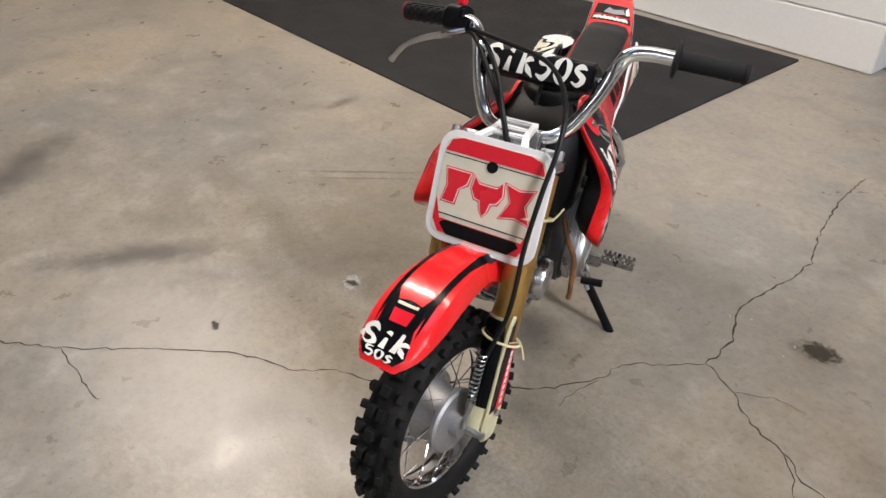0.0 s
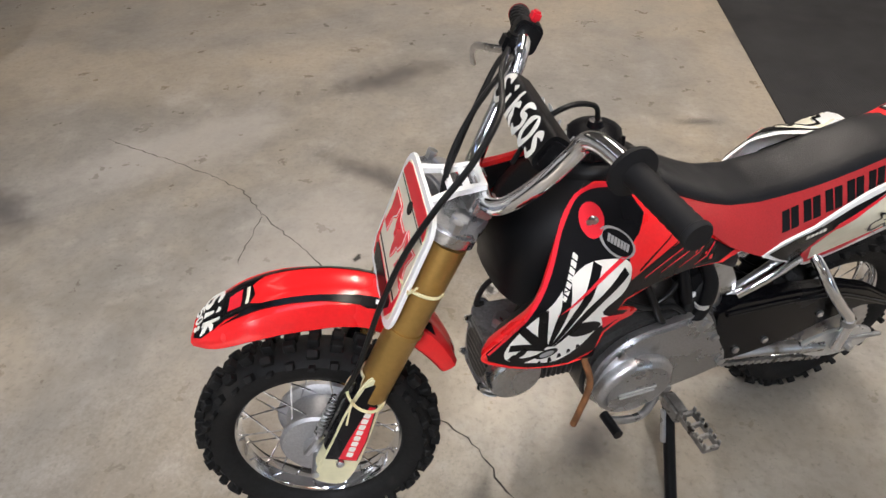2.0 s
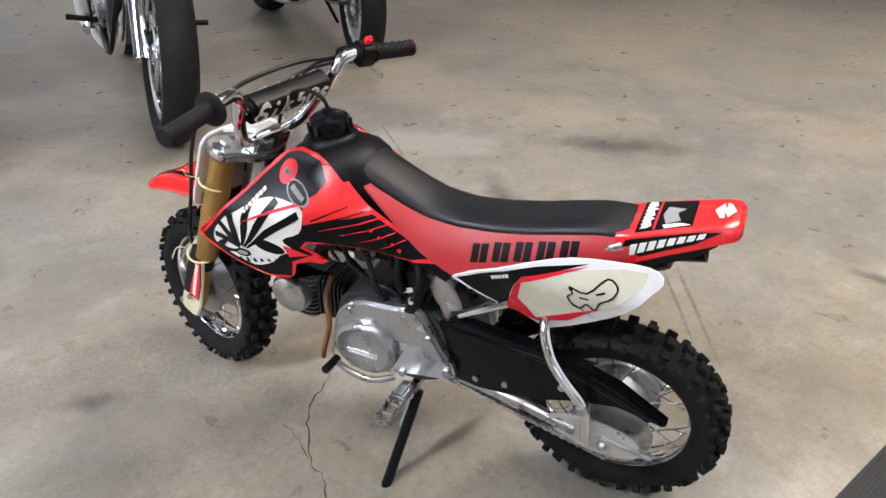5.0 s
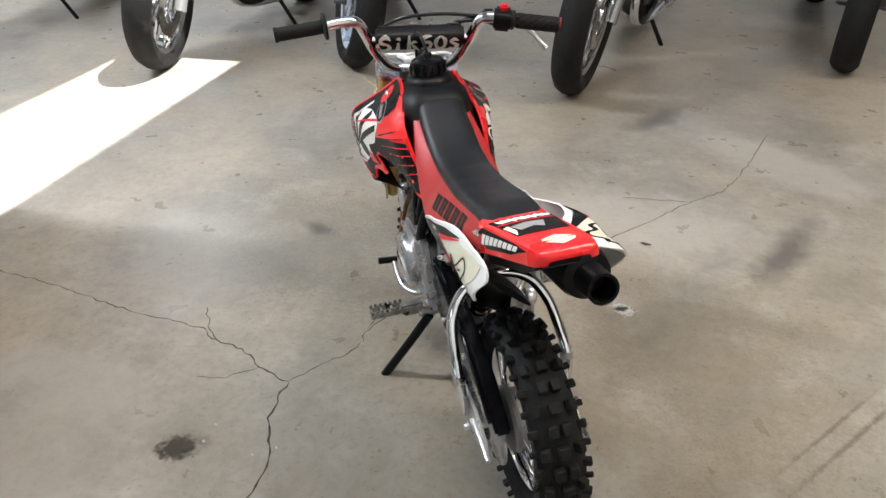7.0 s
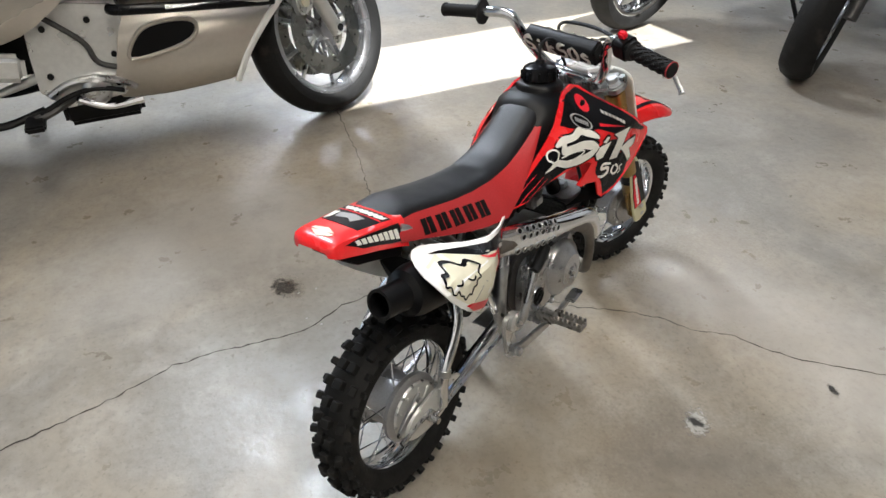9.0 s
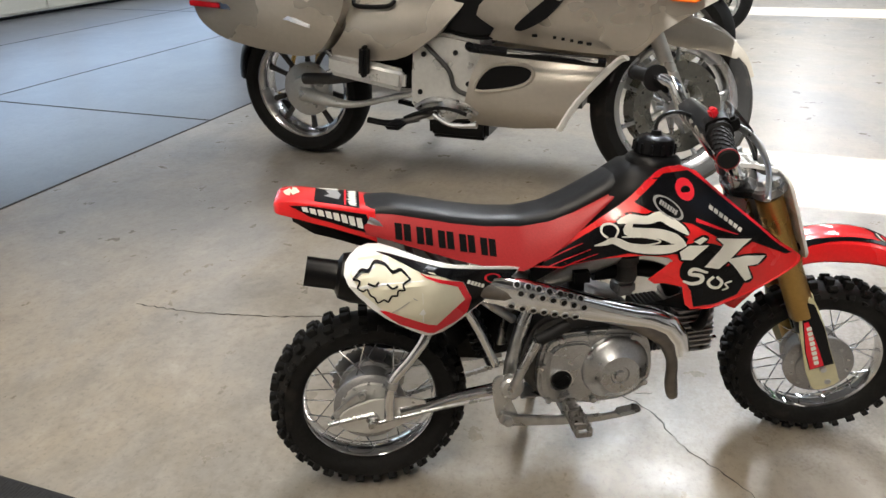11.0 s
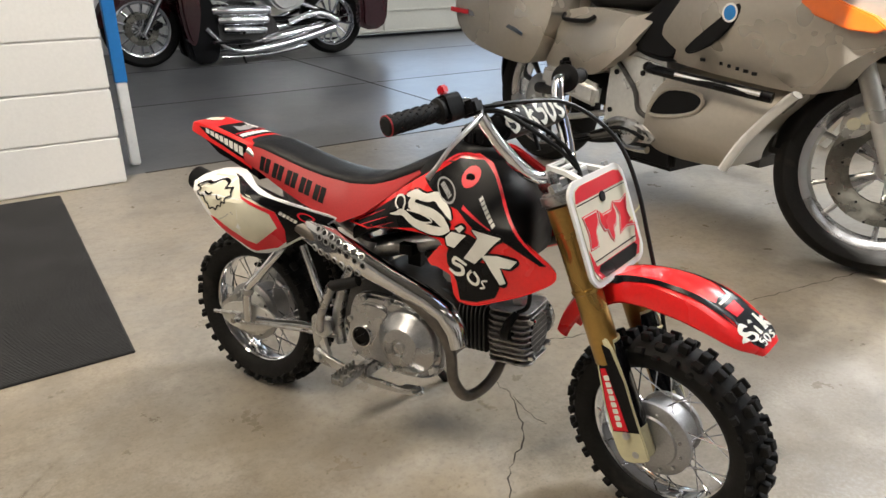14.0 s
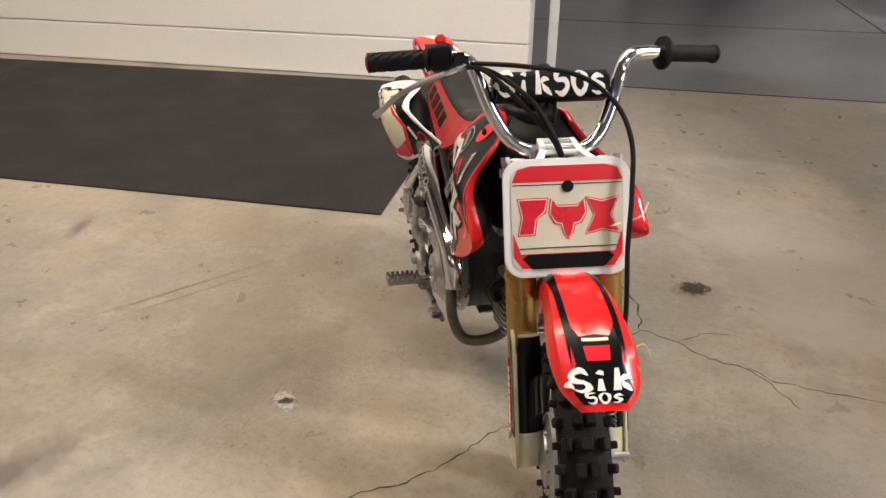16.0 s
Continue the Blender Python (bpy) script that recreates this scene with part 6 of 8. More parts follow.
# side panels
for s in (1, -1):
    pn_, pf = panels[s], panel_surface(s)
    if s > 0:
        pf = lambda u, v, g=panel_surface(1): g(u, v - 0.36 * max(0.455 - v, 0) * min(1, max(0.30 - u, 0) / 0.10))
    if s < 0:
        vinyl(pn_, "cream_field", [(0.026, 0.488), (0.040, 0.498), (0.080, 0.495), (0.150, 0.478), (0.196, 0.451), (0.204, 0.420), (0.155, 0.378), (0.130, 0.379), (0.084, 0.416), (0.044, 0.458)], pf, CREAM, 0, "", 0.02)
        vinyl(pn_, "black_field", [(0.068, 0.499), (0.142, 0.486), (0.235, 0.462), (0.298, 0.442), (0.290, 0.435), (0.226, 0.397), (0.207, 0.385), (0.214, 0.418), (0.200, 0.451), (0.158, 0.472), (0.115, 0.485)], pf, GLOSS_BLACK, 1, "", 0.02)
        vinyl(pn_, "red_field", [(0.066, 0.430), (0.095, 0.398), (0.150, 0.366), (0.190, 0.376), (0.209, 0.391), (0.214, 0.418), (0.199, 0.451), (0.120, 0.484), (0.190, 0.446), (0.202, 0.420), (0.155, 0.382), (0.080, 0.426)], pf, PINK_DECAL, 1, "", 0.02)
        head = [[(0.030, 0.482), (0.042, 0.489), (0.054, 0.487), (0.064, 0.492), (0.080, 0.488), (0.090, 0.482), (0.104, 0.483), (0.116, 0.474)],
                [(0.030, 0.482), (0.040, 0.478), (0.036, 0.470), (0.044, 0.464), (0.050, 0.467), (0.054, 0.456), (0.060, 0.452), (0.064, 0.443), (0.074, 0.447), (0.080, 0.443), (0.086, 0.452), (0.094, 0.452), (0.096, 0.460), (0.106, 0.460), (0.104, 0.468), (0.116, 0.474)],
                [(0.052, 0.474), (0.062, 0.470), (0.068, 0.474)], [(0.080, 0.470), (0.088, 0.464), (0.096, 0.467)]]
        bar_row(pn_, (0.206, 0.450), (0.236, 0.432), 5, 0.006, pf, WHITE_DECAL, 2)
        vinyl(pn_, "badge", disc2(0.252, 0.441, 0.008, 20, 2.1, -24), pf, PINK_DECAL, 2)
        vinyl(pn_, "badge_field", disc2(0.252, 0.441, 0.006, 20, 2.1, -24), pf, GLOSS_BLACK, 3)
    else:
        vinyl(pn_, "cream_field", [(0.205, 0.428), (0.196, 0.456), (0.100, 0.500), (0.052, 0.512), (0.018, 0.511), (0.022, 0.490), (0.055, 0.452), (0.121, 0.412), (0.172, 0.392)], pf, CREAM, 0, "", 0.02)
        vinyl(pn_, "black_field", [(0.296, 0.438), (0.251, 0.458), (0.172, 0.488), (0.10, 0.508), (0.150, 0.484), (0.192, 0.468), (0.207, 0.446), (0.214, 0.429), (0.218, 0.408), (0.233, 0.409), (0.271, 0.424)], pf, GLOSS_BLACK, 1, "", 0.02)
        vinyl(pn_, "red_field", [(0.219, 0.408), (0.206, 0.446), (0.190, 0.468), (0.145, 0.487), (0.100, 0.504), (0.150, 0.478), (0.193, 0.456), (0.202, 0.426), (0.176, 0.394), (0.077, 0.441), (0.125, 0.405), (0.172, 0.389), (0.190, 0.391), (0.210, 0.399)], pf, PINK_DECAL, 1, "", 0.02)
        head = [[(0.113, 0.437), (0.123, 0.451), (0.115, 0.461), (0.121, 0.471), (0.095, 0.466), (0.070, 0.494), (0.054, 0.484), (0.060, 0.467), (0.076, 0.453), (0.083, 0.438), (0.095, 0.446), (0.103, 0.437), (0.113, 0.437)], [(0.105, 0.455), (0.092, 0.455)], [(0.082, 0.468), (0.070, 0.474)]]
        bar_row(pn_, (0.240, 0.453), (0.212, 0.464), 5, 0.006, pf, WHITE_DECAL, 2)
    for pts in head:   # horned animal-mask mark as plain black strokes
        vinyl(pn_, "mark_stroke", stroke(pts, 0.0026, 3), pf, GLOSS_BLACK, 2)
    for pts in ([(0.085, 0.424), (0.100, 0.432), (0.112, 0.440)], [(0.118, 0.445), (0.124, 0.441)]):
        vinyl(pn_, "scuff", stroke(pts, 0.0010, 3), pf, GREY_DECAL, 2)


# tail fender stickers
def tail_top(u, v):
    x = u
    zz, w, d = (float(np.interp(-x, [-q for q in tx], r)) for r in (tz, tw, td))
    av = min(abs(v), 1.0)
    return Vector((x, w * v - TAIL_BEND * max(0.06 - x, 0), zz + d * float(np.interp(av, [0, 0.5, 0.9, 1.0], [0.08, 0.07, 0.02, -0.08])))), Vector((0.2, 0.25 * v, 1)).normalized()


def tail_side(s):
    def surf(u, v):
        zz, w, d = (float(np.interp(-u, [-q for q in tx], r)) for r in (tz, tw, td))
        return Vector((u, s * w * float(np.interp(v, [0, 0.4565, 1.0], [1.0, 1.08, 1.12])) - TAIL_BEND * max(0.06 - u, 0), zz - d * (0.08 + 0.92 * v))), Vector((0, s, 0.12)).normalized()
    return surf


vinyl(tail, "tail_sticker", [(0.048, -0.92), (0.048, 0.92), (-0.022, 0.80), (-0.022, -0.80)], tail_top, GLOSS_BLACK, 0, "black tail sticker with pale bars", 0.2)
zig = [(0.044 - 0.0035 * (i % 2), -0.84 + 1.62 * i / 16) for i in range(17)]
vinyl(tail, "tail_bar", zig + [(x - 0.009 - 0.002 * (n % 3), v * 0.97) for n, (x, v) in enumerate(zig[::-1])], tail_top, WHITE_DECAL, 1, "pale jagged strip", 0.2)
vinyl(tail, "tail_bar", [(0.027, -0.86), (0.027, 0.86), (0.024, 0.86), (0.024, -0.86)], tail_top, PINK_DECAL, 1, "", 0.2)
vinyl(tail, "tail_bar", [(0.015, -0.40), (0.019, 0.10), (0.012, 0.62), (-0.006, 0.50), (0.001, 0.05), (-0.008, -0.20)], tail_top, GREY_DECAL, 1, "", 0.2)
vinyl(tail, "tail_bar", [(0.016, 0.66), (0.012, 0.84), (-0.020, 0.76), (-0.006, 0.62)], tail_top, WHITE_DECAL, 1, "", 0.2)
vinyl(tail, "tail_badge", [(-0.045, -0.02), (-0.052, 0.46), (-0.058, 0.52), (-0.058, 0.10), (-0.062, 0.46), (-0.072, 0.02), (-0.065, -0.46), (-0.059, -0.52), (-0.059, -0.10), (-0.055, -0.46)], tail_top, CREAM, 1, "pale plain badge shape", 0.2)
for s in (1, -1):
    sf = tail_side(s)
    vinyl(tail, "side_sticker", [(0.058, 0.10), (0.066, 0.86), (0.030, 0.90), (-0.030, 0.80), (-0.060, 0.30), (-0.030, 0.10)], sf, GLOSS_BLACK, 0, "", 0.1)
    for i in range(8):
        x0 = 0.050 - 0.0118 * i
        vinyl(tail, "lettering_bar", [(x0, 0.30 - 0.012 * i), (x0 + 0.002, 0.74 - 0.03 * i), (x0 - 0.0070, 0.74 - 0.03 * i), (x0 - 0.0088, 0.30 - 0.012 * i)], sf, WHITE_DECAL, 1, "", 0.2)
    vinyl(tail, "badge", disc2(0.074, 0.60, 0.007, 14, 1.0), lambda u, v, sf=sf: sf(u, 0.6 + (v - 0.6) * 30), GREY_DECAL, 1, "", 0.2)


# front fender stickers
def fend(u, v):
    return fender_at(u, v)


def on_fender(name, outline, material, layer, label="", step=0.035):
    return part(name, sheet(outline, fend, 0.0005, 0.0013 + 0.0006 * layer, step), material, front_fender, label, FEND)


on_fender("nose_sticker", [(0.64, -0.60), (0.70, -0.34), (0.69, 0.0), (0.70, 0.34), (0.64, 0.60), (0.78, 0.52), (0.90, 0.80), (0.955, 0.70), (0.94, 0.0), (0.955, -0.70), (0.90, -0.80), (0.78, -0.52)], GLOSS_BLACK, 0, "black nose sticker with pale shapes")
on_fender("sticker_bar", [(0.705, -0.30), (0.705, 0.30), (0.715, 0.30), (0.715, -0.30)], CREAM, 1)
on_fender("sticker_bar", [(0.73, -0.30), (0.73, 0.30), (0.775, 0.26), (0.775, -0.26)], PINK_DECAL, 1)
for s in (1, -1):
    on_fender("side_sticker", [(0.20, 0.50 * s), (0.17, 0.74 * s), (0.38, 0.86 * s), (0.50, 0.74 * s), (0.68, 0.64 * s), (0.80, 0.62 * s), (0.66, 0.50 * s), (0.48, 0.58 * s)], GLOSS_BLACK, 0, "black side sticker")
    for i in range(5):
        u0 = 0.25 + 0.024 * i
        on_fender("lettering_bar", [(u0, 0.61 * s), (u0, 0.74 * s), (u0 + 0.017, 0.75 * s), (u0 + 0.017, 0.62 * s)], WHITE_DECAL, 1)


# blackletter-like brush shapes, as strokes in a unit box
SHAPES = {"S": [[(0.95, 0.80), (0.62, 1.0), (0.18, 0.86), (0.28, 0.58), (0.72, 0.44), (0.84, 0.16), (0.42, 0.0), (0.04, 0.18)], [(0.05, 0.62), (-0.08, 0.40), (0.10, 0.22)]],
          "i": [[(0.40, 0.0), (0.46, 0.62)], [(0.45, 0.82), (0.56, 0.98)]],
          "k": [[(0.20, 0.0), (0.22, 1.05)], [(0.26, 0.42), (0.60, 0.66), (0.86, 0.60)], [(0.44, 0.46), (0.66, 0.20), (1.0, -0.06)]],
          "5": [[(0.90, 1.02), (0.30, 0.94), (0.24, 0.60), (0.70, 0.60), (0.84, 0.30), (0.52, 0.0), (0.10, 0.12)]],
          "0": [[(0.50, 1.0), (0.17, 0.74), (0.16, 0.28), (0.50, 0.0), (0.84, 0.28), (0.84, 0.74), (0.52, 1.0)]],
          "s": [[(0.84, 0.66), (0.50, 0.76), (0.22, 0.58), (0.74, 0.28), (0.50, 0.0), (0.10, 0.10)]]}


def brush_row(text, height, pitch):
    """Outlines of a row of brush shapes, centred, in metres."""
    out = []
    x0 = -len(text) * pitch / 2
    for n_, ch in enumerate(text):
        for pts in SHAPES.get(ch, []):
            k = len(pts)
            ws = [height * (0.04 if q in (0, k - 1) else 0.25 if q % 2 else 0.17) for q in range(k)] if k > 2 else [height * 0.28, height * 0.12]
            out.append(stroke([(x0 + n_ * pitch + px_ * pitch * 0.92, (py_ - 0.5) * height) for px_, py_ in pts], ws, 4))
    return out


def pad_face(side):
    def surf(u, v):
        w = v + (0.004 if side < 0 else 0.0)
        return Vector((side * (0.0185 - 24 * max(0, abs(w) - 0.010) ** 2), u * side, w)), Vector((side, 0, 0))
    return surf


for side in (1, -1):
    for outline in brush_row("Sik50s", 0.035, 0.0275):
        part("pad_shape", sheet(outline, pad_face(side), 0.0004, 0.0010, 0.03), WHITE_DECAL, pad, at=PAD)
for text, u0, hgt, pitch in (("Sik", 0.848, 0.038, 0.0250), ("50s", 0.925, 0.021, 0.0190)):
    for outline in brush_row(text, hgt, pitch):
        on_fender("graphic_swirl", [(u0 - y / 0.44, x / 0.048) for x, y in outline], WHITE_DECAL, 2)


# ---- cracks, spots, stains and a painted shade on the floor ----
def crack(pts, width, seed):
    """A jagged hairline crack along the given corners, widening and narrowing."""
    rnd = random.Random(seed)
    line = []
    for a, b in zip(pts, pts[1:]):
        a, b = Vector((*a, 0)), Vector((*b, 0))
        n = max(2, int((b - a).length / 0.014))
        q = Vector((-(b - a).y, (b - a).x, 0)).normalized()
        line += [a.lerp(b, i / n) + q * rnd.uniform(-0.0045, 0.0045) for i in range(n)]
    line.append(Vector((*pts[-1], 0)))
    bm = bmesh.new()
    rows = []
    for i, p in enumerate(line):
        d = (line[min(i + 1, len(line) - 1)] - line[max(i - 1, 0)]).normalized()
        q = Vector((-d.y, d.x, 0))
        w = width * 1.2 * rnd.uniform(0.3, 1.3) * (0.4 if i in (0, len(line) - 1) else 1)
        rows.append([bm.verts.new(p + q * w + UP * 0.0006), bm.verts.new(p + UP * 0.0002), bm.verts.new(p - q * w + UP * 0.0006)])
    for a, b in zip(rows, rows[1:]):
        bm.faces.new((a[0], b[0], b[1], a[1]))
        bm.faces.new((a[1], b[1], b[2], a[2]))
    return bm


bm = bmesh.new()
CRACKS = [([(1.30, -1.42), (1.10, -1.20), (1.0, -1.08), (0.945, -0.997), (0.909, -0.86), (0.846, -0.708), (0.786, -0.552), (0.775, -0.49), (0.778, -0.391), (0.742, -0.30), (0.740, -0.22), (0.700, -0.115), (0.665, -0.06), (0.642, 0.01), (0.640, 0.075), (0.611, 0.118), (0.555, 0.196), (0.493, 0.23), (0.457, 0.316), (0.422, 0.393)], 0.0012),
          ([(0.422, 0.393), (0.488, 0.449), (0.558, 0.484), (0.605, 0.541), (0.66, 0.575), (0.69, 0.615), (0.763, 0.733), (0.814, 0.791), (0.944, 0.944), (1.055, 1.103), (1.2, 1.3)], 0.0013),
          ([(0.422, 0.393), (0.327, 0.437), (0.236, 0.437), (0.148, 0.472), (0.055, 0.54), (-0.055, 0.60), (-0.22, 0.625), (-0.345, 0.66), (-0.45, 0.69), (-0.60, 0.76)], 0.0018),
          ([(0.605, 0.541), (0.664, 0.560), (0.747, 0.566)], 0.0009), ([(0.909, -0.86), (0.96, -0.76), (0.99, -0.68)], 0.0008),
          ([(0.555, 0.196), (0.60, 0.16), (0.66, 0.14)], 0.0007), ([(0.488, 0.449), (0.47, 0.52), (0.49, 0.58)], 0.0007)]
for i, (pts, w) in enumerate(CRACKS):
    add(bm, crack(pts, w, i))
solid("floor_crack", bm, CRACK, Matrix(), "thin dark branching cracks in the concrete floor", "crack", kind="stuff")


def blot_material(name, color, amount, inner, rough, scale, sharp=0.25):
    """A see-through blot that fades out raggedly at its edge."""
    m = bpy.data.materials.new(name)
    m.use_nodes = True
    nt = m.node_tree
    bs = nt.nodes["Principled BSDF"]
    bs.inputs["Base Color"].default_value = (*color, 1)
    bs.inputs["Roughness"].default_value = rough
    tc = nt.nodes.new("ShaderNodeTexCoord")
    ln = nt.nodes.new("ShaderNodeVectorMath")
    ln.operation = "LENGTH"
    mp = nt.nodes.new("ShaderNodeMapping")
    mp.inputs["Location"].default_value, mp.inputs["Scale"].default_value = (-1, -1, 0), (2, 2, 0)
    nt.links.new(tc.outputs["Generated"], mp.inputs["Vector"])
    nt.links.new(mp.outputs[0], ln.inputs[0])
    nz = nt.nodes.new("ShaderNodeTexNoise")
    nz.inputs["Scale"].default_value, nz.inputs["Detail"].default_value, nz.inputs["Roughness"].default_value = scale, 7, 0.65
    nt.links.new(tc.outputs["Object"], nz.inputs["Vector"])
    sm = nt.nodes.new("ShaderNodeMath")
    sm.operation = "MULTIPLY_ADD"
    sm.inputs[1].default_value, sm.inputs[2].default_value = 1.5, -0.75
    nt.links.new(nz.outputs[0], sm.inputs[0])
    ad = nt.nodes.new("ShaderNodeMath")
    ad.operation = "ADD"
    nt.links.new(ln.outputs["Value"], ad.inputs[0])
    nt.links.new(sm.outputs[0], ad.inputs[1])
    rg = nt.nodes.new("ShaderNodeMapRange")
    rg.interpolation_type = "SMOOTHSTEP"
    rg.inputs["From Min"].default_value, rg.inputs["From Max"].default_value = inner, inner + sharp
    rg.inputs["To Min"].default_value, rg.inputs["To Max"].default_value = amount, 0.0
    nt.links.new(ad.outputs[0], rg.inputs["Value"])
    nt.links.new(rg.outputs[0], bs.inputs["Alpha"])
    return m


STAIN_SHADE = blot_material("oil_stain_and_shade", (0.095, 0.086, 0.090), 0.40, 0.0, 0.4, 7, 0.8)
GRIME = blot_material("brown_grime", (0.12, 0.094, 0.062), 0.36, 0.0, 0.6, 18, 0.9)
DARK_SPOT = blot_material("dark_oil_spot", (0.03, 0.027, 0.025), 0.85, 0.25, 0.5, 60, 0.4)
PALE_SPOT = blot_material("dried_pale_spill", (0.52, 0.505, 0.48), 0.8, 0.30, 0.3, 110, 0.25)


def blot(x, y, rx, ry, turn, material, label, h):
    bm = bmesh.new()
    bmesh.ops.create_circle(bm, cap_ends=True, radius=1, segments=28)
    bmesh.ops.scale(bm, vec=(rx, ry, 1), verts=bm.verts)
    return solid("floor_mark", bm, material, pose(x, y, h, 0, 0, turn), label, "stain", "floor stains")


BLOTS = [(0.47, -0.414, 0.075, 0.048, 20, PALE_SPOT, "dried pale crinkled spill on the concrete floor"), (0.472, -0.412, 0.036, 0.022, 70, DARK_SPOT, "dark specks within the dried spill on the floor"),
         (0.292, 0.611, 0.072, 0.052, 70, DARK_SPOT, "dark oily spot on the concrete floor"), (0.30, 0.60, 0.085, 0.055, 70, GRIME, "brown halo round the oily floor spot"),
         (0.336, 0.538, 0.010, 0.008, 0, PALE_SPOT, "small pale drip on the concrete floor"), (0.243, 0.425, 0.010, 0.008, 0, PALE_SPOT, "small pale drip on the concrete floor"), (0.238, 0.47, 0.009, 0.008, 0, PALE_SPOT, "small pale drip on the concrete floor"), (0.296, 0.56, 0.010, 0.008, 0, PALE_SPOT, "small pale drip on the concrete floor"),
         (0.585, -0.955, 0.44, 0.090, 122, STAIN_SHADE, "long blue-grey oil smear on the concrete floor"), (0.40, -1.6, 0.5, 0.16, 10, STAIN_SHADE, "faint grey stain on the concrete floor"), (1.55, -1.1, 0.30, 0.12, 110, STAIN_SHADE, "faint grey stain on the concrete floor"), (1.05, 0.25, 0.10, 0.06, 30, STAIN_SHADE, "small grey stain on the concrete floor"),
         (-0.46, -0.965, 0.12, 0.045, 160, STAIN_SHADE, "small dark smear beside the rubber mat"), (0.725, -0.613, 0.030, 0.016, 40, DARK_SPOT, "small dark scuff on the concrete floor"),
         # the last mark below paints the shade under the dirt bike
         (-0.025, -0.65, 0.34, 0.010, 111.5, GRIME, "long straight scuff mark on the concrete floor"), (0.010, -0.63, 0.30, 0.008, 111.5, GRIME, "long straight scuff mark on the concrete floor"), (0.46, 0.02, 0.16, 0.10, 10, STAIN_SHADE, "grey shade painted on the floor under the dirt bike")]
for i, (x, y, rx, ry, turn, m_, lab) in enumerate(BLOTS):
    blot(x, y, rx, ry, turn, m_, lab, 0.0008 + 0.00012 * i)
# saw-cut joints of the back room's floor
bm = bmesh.new()
for (ax, ay), (bx, by) in (((-1.2, 3.57), (16.0, 3.57)), ((2.07, 1.9), (2.07, 6.7)), ((5.8, 1.9), (5.8, 6.7)), ((-4.5, 5.2), (16, 5.2))):
    d = Vector((bx - ax, by - ay, 0))
    add(bm, box(d.length, 0.014, 0.0012, 0, pose((ax + bx) / 2, (ay + by) / 2, -0.0036, 0, 0, math.degrees(math.atan2(d.y, d.x)))))
add(bm, box(9.0, 0.016, 0.0012, 0, pose(4.6, 1.89, 0.0004)))
solid("floor_joint", bm, CRACK, ROOM, "dark saw-cut joints in the back room floor", "joint", kind="structure")


# ---- other motorcycles ----
def street_wheel(parent, m, R, w, rim, cast=True, disc=0.0, spokes=5, rim_mat=None, name="front_wheel", spoke_mat=None, slim=1.0):
    rim_mat = rim_mat or SILVER
    h = w / 2
    rm = part(name, lathe([(rim - 0.020, -h * 0.55), (rim - 0.004, -h * 0.72), (rim + 0.004, -h * 0.72), (rim + 0.002, -h * 0.5), (rim - 0.012, 0), (rim + 0.002, h * 0.5), (rim + 0.004, h * 0.72), (rim - 0.004, h * 0.72), (rim - 0.020, h * 0.55), (rim - 0.030, 0)], 56, "y", True), rim_mat, parent, "", m)
    part("tyre", lathe([(rim, -h * 0.66), (rim + 0.25 * (R - rim), -h * 0.95), (rim + 0.6 * (R - rim), -h), (rim + 0.86 * (R - rim), -h * 0.72), (R, -h * 0.25), (R + 0.002, 0), (R, h * 0.25), (rim + 0.86 * (R - rim), h * 0.72), (rim + 0.6 * (R - rim), h), (rim + 0.25 * (R - rim), h * 0.95), (rim, h * 0.66)], 64, "y", True), TYRE, rm, "black road tyre", m)
    part("hub", lathe([(0.015, -h * 0.9), (0.035, -h * 0.9), (0.04, -h * 0.5), (0.032, 0), (0.04, h * 0.5), (0.035, h * 0.9), (0.015, h * 0.9)], 24, "y"), rim_mat, rm, "", m)
    if cast:
        for i in range(spokes):
            for off in (-9, 9):
                a, b = radians(360 / spokes * i + off * 0.5), radians(360 / spokes * i + off * 1.6)
                p, q = Vector((0.034 * math.cos(a), 0, 0.034 * math.sin(a))), Vector(((rim - 0.012) * math.cos(b), 0, (rim - 0.012) * math.sin(b)))
                part("spoke", tube([p, p.lerp(q, 0.5), q], [0.017 * slim, 0.011 * slim, 0.015 * slim], 8, 3), spoke_mat or rim_mat, rm, at=m)
    else:
        for i in range(32):
            sd = 1 if i % 2 else -1
            a, b = radians(11.25 * i + (22 if i // 2 % 2 else -22)), radians(11.25 * i)
            part("spoke", tube([(0.036 * math.cos(a), 0.024 * sd, 0.036 * math.sin(a)), ((rim - 0.014) * math.cos(b), 0.004 * sd, (rim - 0.014) * math.sin(b))], 0.0019, 5, 1), CHROME, rm, at=m)
    if disc:
        for sd in (1, -1):
            d = part("brake_disc", lathe([(disc * 0.62, -0.0025), (disc, -0.0025), (disc, 0.0025), (disc * 0.62, 0.0025)], 40, "y", True), DISC_STEEL, rm, "drilled steel brake disc", m @ pose(0, (h * 0.62 + 0.010) * sd, 0))
            for i in range(18):
                part("disc_hole", lathe([(0.004, -0.0031), (0.004, 0.0031)], 8, "y"), BLACK, d, at=m @ pose(0, (h * 0.62 + 0.010) * sd, 0) @ pose(0, 0, 0, 0, 20 * i, 0) @ pose(disc * (0.74 + 0.12 * (i % 3)), 0, 0))
            for i in range(5):
                part("disc_carrier", box(disc * 0.42, 0.004, 0.016, 0.001, m @ pose(0, (h * 0.62 + 0.008) * sd, 0) @ pose(0, 0, 0, 0, 72 * i, 0) @ pose(disc * 0.43, 0, 0)), rim_mat, d)
    return rm


